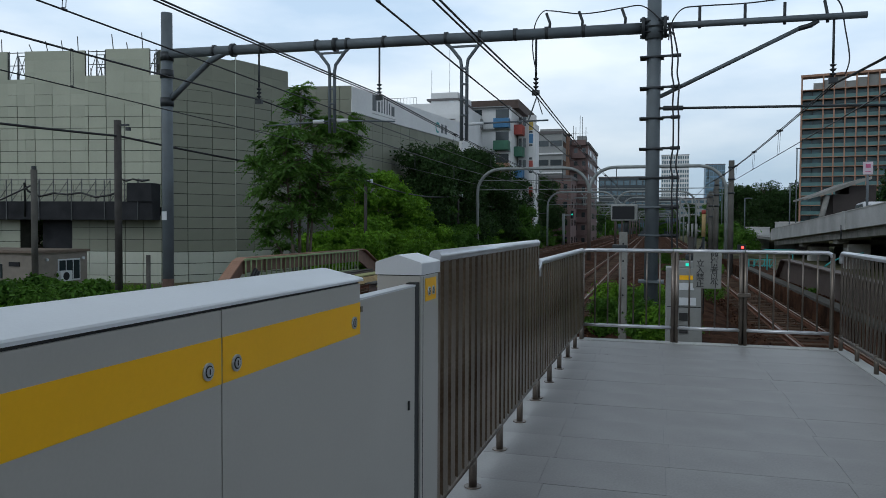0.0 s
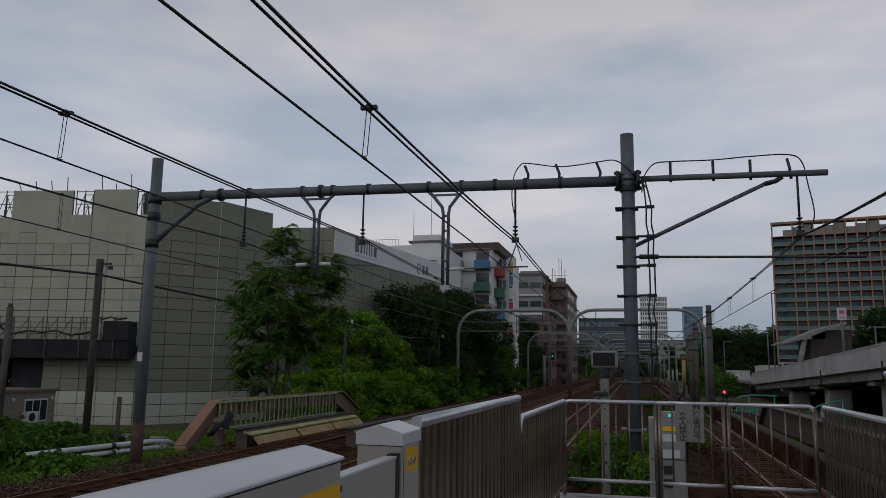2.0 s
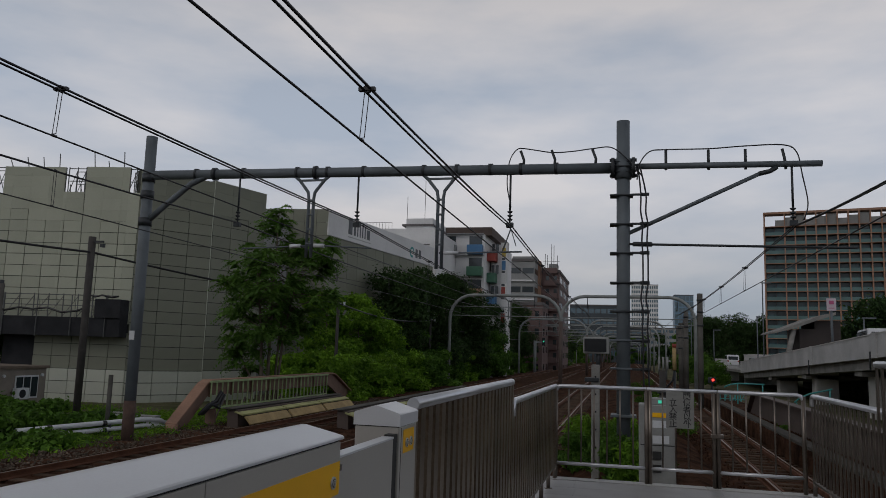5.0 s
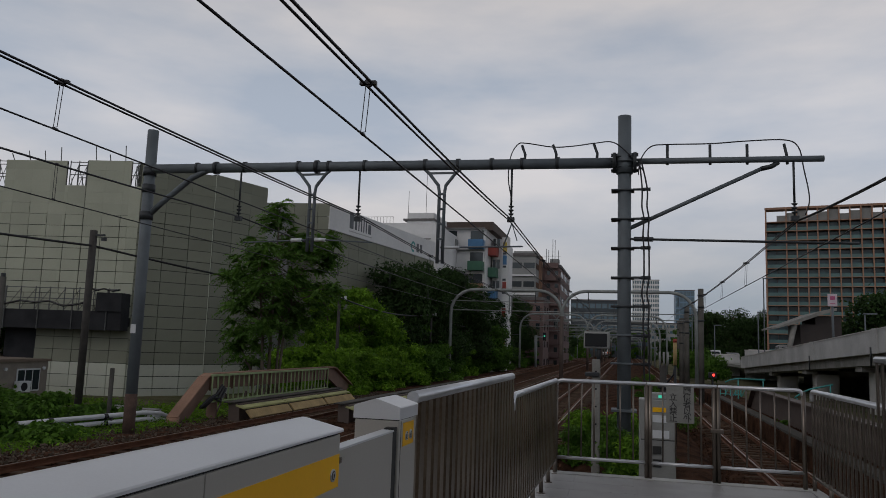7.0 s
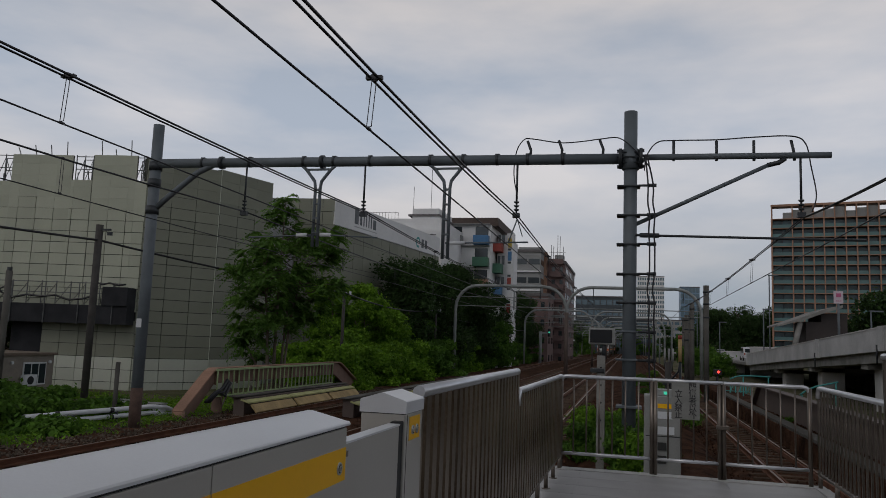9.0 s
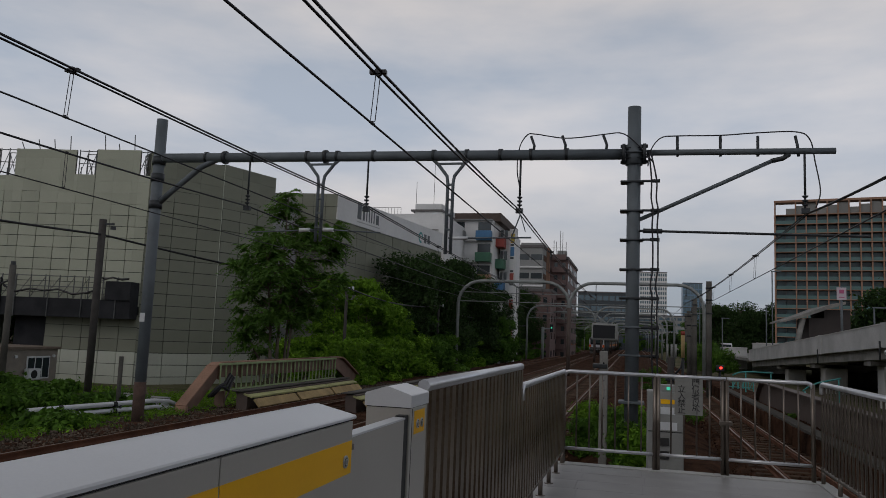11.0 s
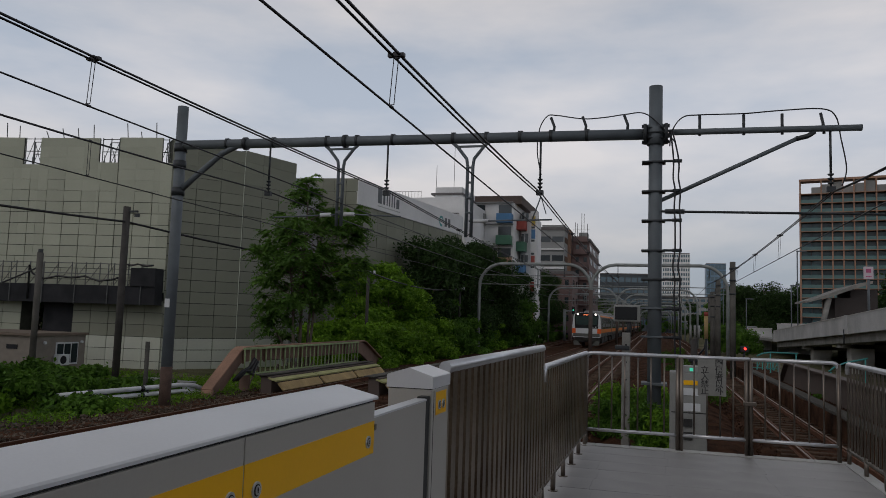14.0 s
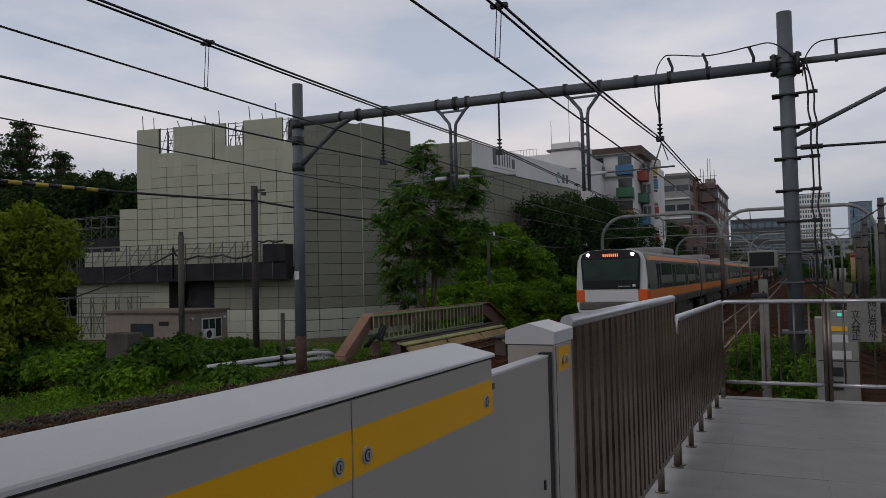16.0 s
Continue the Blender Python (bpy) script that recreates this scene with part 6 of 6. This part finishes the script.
def conifer_blobs(seed, w, h):
    """Flat tiers of branches that grow shorter towards the top."""
    rng = random.Random(seed)
    out, z = [], h * 0.15
    while z < h:
        r = w * (1.05 - z / h) ** 0.7 * rng.uniform(0.75, 1.15)
        a0 = rng.uniform(0, math.tau)
        for k in range(5):
            a, s = a0 + k * math.tau / 5 + rng.uniform(-0.4, 0.4), rng.uniform(0.7, 1.1)
            for f in (0.35, 0.8):
                out.append((math.cos(a) * r * s * f, math.sin(a) * r * s * f, z - f * 0.25 + rng.uniform(-0.15, 0.15), 0.25 + r * 0.27, 0.25 + r * 0.27, 0.34))
        z += rng.uniform(0.65, 1.05)
    return out


def frond_tree():
    """A slender tree of several stems; rosettes of long feathered leaves at the ends of its branches."""
    rng = random.Random(17)
    t = thing("tree", (-15.45, 31, -1.4), "tall airy tree with drooping feathered leaves beside the bridge railing", "tree")
    stems, tips = bmesh.new(), []
    def crown(z):
        return 0.9 + 1.75 * math.exp(-((z - 5.2) / 2.0) ** 2) - max(0.0, z - 6.6) * 0.33
    lines = []
    for bx, by, mx, my, h in ((0.0, 0.0, 0.1, 0.0, 9.1), (-0.3, 0.2, -1.0, 0.3, 6.9), (0.35, 0.1, 1.3, 0.2, 7.0), (-0.1, -0.3, -0.2, -1.2, 6.3), (0.1, 0.4, 0.3, 1.4, 7.2), (-0.5, -0.1, -1.7, -0.3, 3.3)):
        base, mid, top = Vector((bx, by, -0.2)), Vector((bx * 0.6 + mx * 0.3, by * 0.6 + my * 0.3, h * 0.5)), Vector((mx, my, h))
        rod(stems, base, mid, 0.10 if h > 8 else 0.065, 8, 0.055)
        rod(stems, mid, top, 0.055, 8, 0.014)
        lines.append((base, mid, top, h))
        tips.append((top, rng.uniform(0, math.tau), 10))
    for base, mid, top, h in lines:
        small = h < 4
        n = 9 if small else int(h * 3.7)
        for j in range(n):
            f = 0.42 + 0.56 * (j + rng.random()) / n
            c = base.lerp(mid, f * 2) if f < 0.5 else mid.lerp(top, f * 2 - 1)
            b = rng.uniform(0, math.tau)
            reach = rng.uniform(0.35, 1.0) ** 0.6 * (0.6 if small else crown(c.z) * 0.72)
            e = c + Vector((math.cos(b) * reach, math.sin(b) * reach, reach * rng.uniform(0.0, 0.85)))
            rod(stems, c, e, 0.022, 5, 0.008)
            tips.append((e, b, rng.randint(6, 9)))
    part("trunk", stems, M_BARK, t)
    P, faces = [], []
    for e, b, count in tips:
        for q0 in range(count):
            w = b + rng.gauss(0, 1.25)
            ln = rng.uniform(0.5, 0.95)
            out = Vector((math.cos(w), math.sin(w), 0))
            roll = rng.gauss(0, 0.7)
            side = Vector((-out.y, out.x, 0)) * math.cos(roll) + Vector((0, 0, math.sin(roll)))
            rise = rng.uniform(-0.35, 0.9)
            for q in range(9):
                u = (q + 0.8) / 9
                c = e + out * (u * ln) + Vector((0, 0, rise * ln * u - 0.62 * ln * u * u))
                size = 0.14 * (1.2 - 0.6 * u) * rng.uniform(0.8, 1.2)
                for sg in (-1, 1):
                    d = (side * sg + out * 0.55 + Vector((0, 0, -0.3 + rng.uniform(-0.3, 0.2)))).normalized()
                    n2 = (d.cross(Vector((0, 0, 1))).normalized() + Vector((0, 0, rng.uniform(-0.5, 0.5)))) * size * 0.42
                    k = len(P)
                    P.extend((c, c + d * size * 0.9 + n2, c + d * size * 1.9, c + d * size * 0.9 - n2))
                    faces.append((k, k + 1, k + 2, k + 3))
    me = bpy.data.meshes.new("crown")
    me.from_pydata(P, [], faces)
    me.materials.append(M_LEAF_T)
    ob = new("crown", me)
    ob.parent, ob["kind"] = t, "stuff"


def plants():
    # tall airy tree beside the bridge
    frond_tree()
    # bright bushes on the bank
    rng = random.Random(12)
    bank = [(-14.9, 37.5, 1.5, 2.3, M_LEAF_L), (-15.6, 40.5, 1.9, 2.6, M_LEAF_L), (-17.8, 39, 2.2, 2.4, M_LEAF_L), (-14.8, 43, 1.8, 2.4, M_LEAF_L), (-16.6, 44, 2.2, 2.8, M_LEAF_L), (-14.6, 46.5, 1.8, 2.5, M_LEAF_L),
            (-17.3, 42, 2.2, 6.6, M_LEAF_L), (-16.5, 45.5, 2.2, 5.6, M_LEAF_L), (-18.6, 44, 2.2, 5.4, M_LEAF_L), (-18.4, 49, 2.3, 6.6, M_LEAF_L), (-17.2, 52, 2.4, 5.8, M_LEAF_L), (-15.8, 48.5, 2.1, 4.6, M_LEAF_L), (-14.7, 50, 1.9, 2.6, M_LEAF_L), (-16.4, 52, 2.4, 4.0, M_LEAF), (-14.6, 54, 1.9, 2.6, M_LEAF), (-18.0, 55, 2.8, 5.6, M_LEAF), (-16.0, 58, 2.6, 4.6, M_LEAF), (-14.6, 58.5, 1.9, 2.8, M_LEAF),
            (-15.2, 64, 2.2, 3.4, M_LEAF), (-15.2, 71, 2.2, 2.6, M_LEAF_L), (-15.5, 77, 2.4, 3.2, M_LEAF), (-15.2, 84, 2.4, 3.0, M_LEAF_L), (-15.2, 92, 2.6, 3.0, M_LEAF), (-15.4, 104, 2.6, 3.0, M_LEAF), (-15, 116, 3, 4, M_LEAF)]
    for k, (x, y, w, h, mat) in enumerate(bank):
        tree((x, y, -1.4), h, random_blobs(40 + k, 24, w * 0.8, w * 0.95, 0.3, h * 0.95, 0.32, 0.72, 0.5), 10000, 0.12, mat, 60 + k, "dense bright green bush on the bank beside the tracks", 0.06, "bush", shape=1.1)
    for k, (x, y, w, h) in enumerate(((-13.9, 79, 1.4, 5.2), (-13.8, 83, 1.5, 5.6))):
        tree((x, y, -1.4), h, random_blobs(520 + k, 14, w * 0.75, w * 0.9, 0.6, h * 0.9, 0.6, 0.95, 0.4), 8000, 0.13, M_LEAF, 530 + k, "green tree growing close beside the tracks", 0.1)
    # dark trees behind
    for k, (x, y, w, h) in enumerate(((-17.2, 57, 2.6, 9.2), (-16.6, 62, 3.0, 10.3), (-16.2, 68, 3.0, 10.4), (-15.8, 74, 2.9, 9.8), (-16.4, 80, 3.0, 9.4), (-16.0, 87, 3.0, 8.6), (-16.5, 95, 3.0, 8.2), (-17.8, 104, 3.6, 12.0), (-16.5, 113, 3.6, 11))):
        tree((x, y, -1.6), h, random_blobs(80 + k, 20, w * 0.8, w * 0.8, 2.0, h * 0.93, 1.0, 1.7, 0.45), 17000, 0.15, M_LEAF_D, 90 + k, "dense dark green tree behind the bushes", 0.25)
    # bushes in front of the hut
    for k, (x, y, w, h) in enumerate(((-20.8, 17.6, 1.5, 1.5), (-19.0, 17.6, 1.5, 1.65), (-17.4, 17.2, 1.3, 1.35), (-22.6, 17.4, 1.7, 1.5), (-19.8, 15.6, 1.3, 1.1), (-21.6, 15.4, 1.5, 1.15), (-18.0, 15.6, 1.2, 0.95), (-16.6, 22.4, 0.9, 0.55), (-24.5, 17, 1.8, 1.7), (-18.6, 20.8, 1.4, 1.35), (-20.8, 21.5, 1.4, 1.3), (-16.3, 20.3, 0.8, 0.6), (-17.2, 15.9, 1.0, 0.7), (-17.2, 19.2, 0.9, 1.0), (-14.9, 17.0, 0.6, 0.35), (-23.0, 14.6, 1.5, 1.1))):
        h *= 0.8
        tree((x, y, -1.5), h, random_blobs(120 + k, 9, w * 0.8, w * 0.8, 0.3, h * 0.95, 0.3, 0.55, 0.4), 5200, 0.09, M_LEAF if k % 4 else M_LEAF_L, 140 + k, "leafy green bush growing in front of the site hut", 0.04, "bush", shape=1.25)
    tree((-23.0, 16.6, -1.5), 5.9, random_blobs(161, 60, 1.95, 1.9, 0.5, 5.5, 0.38, 0.72, 0.4), 26000, 0.1, M_LEAF_Y, 162, "dense green broadleaf tree at the edge of the weeds", 0.16)
    tree((-25.6, 15.8, -1.5), 5.4, random_blobs(163, 50, 2.1, 1.9, 0.5, 5.0, 0.4, 0.8, 0.3), 22000, 0.1, M_LEAF_L, 164, "dense green broadleaf tree at the edge of the weeds", 0.16)
    # dark wooded hill beyond the building
    for k, (x, y, w, h) in enumerate(((-57.5, 45, 4.2, 15.2), (-62.5, 45, 4.6, 18.2), (-69, 46, 5.2, 18.5), (-53.5, 46, 3.8, 13.6), (-50, 47, 3.8, 12.8), (-46.5, 48, 3.6, 11.5), (-76, 44, 5, 17), (-59, 43, 4.6, 12.6), (-53, 43.5, 4.2, 12.4), (-48.5, 44.5, 4.0, 12.3), (-64.5, 42, 5.0, 15.6), (-44.5, 47, 3.6, 11.6), (-54, 42, 4.0, 8.5), (-61, 40, 4.4, 9.5), (-48, 42, 3.8, 7.2), (-66, 40, 4.4, 9.5))):
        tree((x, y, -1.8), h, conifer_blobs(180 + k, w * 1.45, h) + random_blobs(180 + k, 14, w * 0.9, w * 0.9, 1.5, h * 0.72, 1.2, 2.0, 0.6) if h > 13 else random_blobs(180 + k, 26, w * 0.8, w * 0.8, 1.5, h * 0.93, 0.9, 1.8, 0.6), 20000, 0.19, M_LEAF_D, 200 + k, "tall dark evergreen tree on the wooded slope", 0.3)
    # weeds at the platform end and between the tracks
    for k, (x, y, w, h) in enumerate(((-0.12, 17.5, 0.4, 1.15), (0.22, 17.2, 0.35, 1.0), (-1.3, 20.4, 0.55, 0.95), (-0.9, 21.2, 0.7, 1.25), (-0.25, 20.6, 0.7, 1.1), (-0.1, 21.8, 0.8, 1.3), (0.5, 19.6, 0.45, 0.8), (-0.5, 19.4, 0.5, 0.75), (0.4, 22, 1.0, 0.8), (4.9 + 1.0, 30, 0.6, 0.6), (1.6, 30, 1.2, 0.9), (2.2, 38, 1.2, 1.1), (1.6, 48, 1.4, 1.3), (1.2, 58, 1.4, 1.2))):
        tree((x, y, -1.42), h, random_blobs(220 + k, 9, w * 0.8, w * 0.8, 0.15, h * 0.95, 0.2, 0.4, 0.4), 3600, 0.06, M_LEAF_L if k in (1, 3, 5) else M_LEAF, 240 + k, "tall green weeds growing beyond the platform end", 0.02, "bush", shape=0.8)
    # far trees along both banks
    for k, (x, y, w, h) in enumerate(((-14.8, 132, 2.6, 7.5), (-14.6, 150, 2.8, 8.5), (-14.2, 172, 3.0, 9.0), (-13.8, 198, 3.0, 9.0), (-13.0, 232, 3.2, 9.0), (11.5, 150, 2.6, 5.5), (12.5, 178, 3.0, 6.5), (9.5, 215, 3.4, 8.5), (2.0, 320, 4.5, 11.0), (-6.0, 322, 4.5, 10.0), (8.0, 322, 4.5, 12.0), (14.0, 300, 5.0, 13.5), (19.5, 296, 4.5, 12.0), (-19, 285, 4.5, 13), (-13, 288, 4.2, 11.5), (-7, 286, 4.2, 12.5), (-1, 290, 4, 9))):
        tree((x, y, -1.6), h, random_blobs(400 + k, 14, w * 0.8, w * 0.8, 0.6, h * 0.93, 0.9, 1.6, 0.4), 5000, 0.28, M_LEAF_D if k % 2 else M_LEAF, 420 + k, "distant green tree on the bank beside the tracks", 0.2)
    # trees beside the road and the hill behind it
    for k, (x, y, w, h) in enumerate(((8.8, 84, 1.6, 2.5), (7.2, 95, 1.8, 2.9), (10, 110, 2.2, 3.2))):
        tree((x, y, -1.5), h, random_blobs(260 + k, 14, w * 0.8, w * 0.8, 0.6, h * 0.93, 0.6, 1.1, 0.5), 6000, 0.16, M_LEAF, 280 + k, "green tree growing beside the far track", 0.1)
    for k in range(20):
        x, y = 21 + k * 3.3, 210 + (k * 37 % 40)
        h = 14.5 + (k * 53 % 5)
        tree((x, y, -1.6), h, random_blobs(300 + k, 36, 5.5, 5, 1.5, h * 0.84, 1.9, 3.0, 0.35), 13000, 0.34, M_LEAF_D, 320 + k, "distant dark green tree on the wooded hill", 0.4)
    for k, (x, y, w, h) in enumerate(((29.5, 79, 4.6, 12.0), (24.5, 82, 4.2, 9.2), (27, 88, 4.4, 10.2), (30, 84, 4.2, 9.8), (23.0, 96, 3.4, 7.0), (33, 90, 4.2, 10))):
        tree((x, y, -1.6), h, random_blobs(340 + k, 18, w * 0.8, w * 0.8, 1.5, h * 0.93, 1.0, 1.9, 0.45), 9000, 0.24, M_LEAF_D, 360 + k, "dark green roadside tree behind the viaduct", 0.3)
    # grass and low weeds along the left bank
    blobs = []
    g = random.Random(31)
    for _ in range(420):
        x, y = g.uniform(-18.5, -14.7) if g.random() < 0.85 else g.uniform(-14.6, -13.6), g.uniform(8, 60)
        blobs.append((x, y, -1.28, 0.5, 0.5, g.uniform(0.06, 0.22)))
    for _ in range(90):
        blobs.append((g.uniform(-14.9, -13.3), g.uniform(14, 25), -1.15, 0.3, 0.3, g.uniform(0.06, 0.24)))
    for _ in range(120):
        x, y = g.uniform(-30, -17), g.uniform(10, 32)
        blobs.append((x, y, -1.55, 0.7, 0.7, g.uniform(0.1, 0.35)))
    ob = leaf_cloud("low_weeds", blobs, 62000, 0.06, M_LEAF_L, 33, 0, 0.7)
    tagged(ob, "low green weeds and grass along the edge of the ballast", "weeds", "", "stuff")


M_SHEET_W = material("pale_sheet", (0.50, 0.52, 0.44), 0.55, vary=0.1, scale=0.5, fine=9, bump=0.05, single=0.06)
M_TUBE = material("scaffold_tube", (0.12, 0.125, 0.125), 0.5, 0.4, vary=0.2, bump=0)
M_PORTAL = material("portal_paint", (0.25, 0.27, 0.265), 0.6, 0.1, vary=0.25, scale=2)
M_GIRDER_POST = material("brown_post", (0.09, 0.065, 0.055), 0.7, vary=0.2)
M_SIGNGREY = material("sign_grey", (0.13, 0.14, 0.15), 0.7, bump=0)
M_ROOF_BROWN = material("brown_roof", (0.085, 0.06, 0.05), 0.8, vary=0.2)
M_BLUEWALL = material("blue_wall", (0.12, 0.22, 0.33), 0.4, vary=0.15, scale=0.1, bump=0)
M_GREYBLUE = material("grey_blue_wall", (0.055, 0.068, 0.078), 0.7, vary=0.2, scale=0.1, bump=0)
M_BALGLASS = material("balcony_glass", (0.075, 0.165, 0.165), 0.3, vary=0.3, scale=0.3, bump=0)
M_ROOMGLASS = material("room_glass", (0.045, 0.095, 0.11), 0.2, vary=0.3, scale=0.8, bump=0, single=0.6)
M_PARAPET = material("parapet_concrete", (0.46, 0.46, 0.455), 0.8, vary=0.28, scale=0.5, fine=12, bump=0.1)
M_PIER = material("pier_concrete", (0.50, 0.49, 0.47), 0.85, vary=0.25, scale=0.7, fine=14, bump=0.1)
M_CANOPYWALL = material("canopy_wall", (0.045, 0.036, 0.034), 0.8, vary=0.3, scale=0.6, fine=12)
M_LEAF_T = leaf_material("leaf_feathered", (0.028, 0.07, 0.015), (0.105, 0.20, 0.04))
M_PINK = material("pink_plate", (0.55, 0.47, 0.52), 0.5, vary=0.1)
M_MAGENTA = material("magenta_plate", (0.45, 0.09, 0.2), 0.5, vary=0.1)
M_GIRDER_L = material("worn_girder_paint", (0.29, 0.165, 0.11), 0.75, vary=0.4, scale=0.9, fine=20)
M_PALEPLANK = material("pale_plank", (0.40, 0.40, 0.18), 0.85, vary=0.35, scale=1.2, fine=20, bump=0.3)
M_POLE = material("dark_pole", (0.055, 0.05, 0.047), 0.85, vary=0.35)
M_CARWHITE = material("white_car_paint", (0.62, 0.63, 0.65), 0.25, vary=0.05, bump=0)
M_CARSILVER = material("silver_car_paint", (0.22, 0.23, 0.24), 0.28, 0.3, vary=0.05, bump=0)
M_CARRED = material("red_car_paint", (0.30, 0.03, 0.03), 0.28, vary=0.05, bump=0)
M_HUTROOF = material("hut_roof", (0.17, 0.13, 0.10), 0.7, vary=0.2)

def station_behind():
    """The unseen station that closes the place behind and above the camera."""
    # Canopy out of view, added to shade the doors and the near platform.
    c = setting("shade_canopy", boxes((-1.9, 3.0, -60, 0.2, 3.45, 3.7)), M_CONC_D, "grey canopy out of view, added to shade the near platform", "canopy")
    for y in (-4, -12, -20):
        part("column", boxes((1.75, 1.98, y - 0.12, y + 0.12, 0, 3.45)), M_MAST, c)
    setting("wall_south", boxes((-60, 60, -61, -60, -1.75, 9)), M_GREYWALL, "plain grey station building wall", "wall")
    setting("platform_rear", boxes((-1.22, 2.32, -60, -6, -1.75, -0.02)), M_TILE, "grey tiled platform under the canopy", "platform")


ground()
station_behind()
ballast()
platform()
for key in TRACKS:
    track(key)
TRAIN = train()
platform_door()
side_fence(-0.965, 3.32, -0.945, 6.38, 1.355, "tall dark stained steel fence along the platform edge", M_PANEL, False, 0.04, 0.14)
side_fence(-0.94, 6.42, -0.885, 9.98, 1.185, "lower dark stained steel fence along the platform edge", M_PANEL, True, 0.04, 0.14)
side_fence(2.22, 9.98, 2.22, 6.9, 1.185, "stainless steel bar fence along the far platform edge", M_STEEL, True, 0.016, 0.145)
side_fence(2.14, 7.2, 2.14, -4.0, 1.6, "tall stainless steel bar fence along the far platform edge", M_STEEL, False, 0.016, 0.145)
end_railing()
main_mast()
beam_and_arm()
for y in ARCH_YS + [123.0, 165.0]:
    arch_portal(y)
wires()
sheeted_building()
apartments()
hotel()
viaduct()
ramp_walls()
CARS = [(road_car("van", M_CARWHITE, "small white van driving on the road viaduct"), 62.2, 11.5), (road_car("car", M_CARSILVER, "silver hatchback driving on the road viaduct"), 39.6, 11.5),
        (road_car("van", M_CARWHITE, "small white van driving on the road viaduct"), -17.0, 14.0), (road_car("car", M_CARSILVER, "silver hatchback driving on the road viaduct"), -60.0, 14.0),
        (road_car("car", M_CARRED, "dark red hatchback driving on the road viaduct"), -94.5, 13.0)]
left_bridge()
pole_things()
track_fixtures()
plants()
motions()
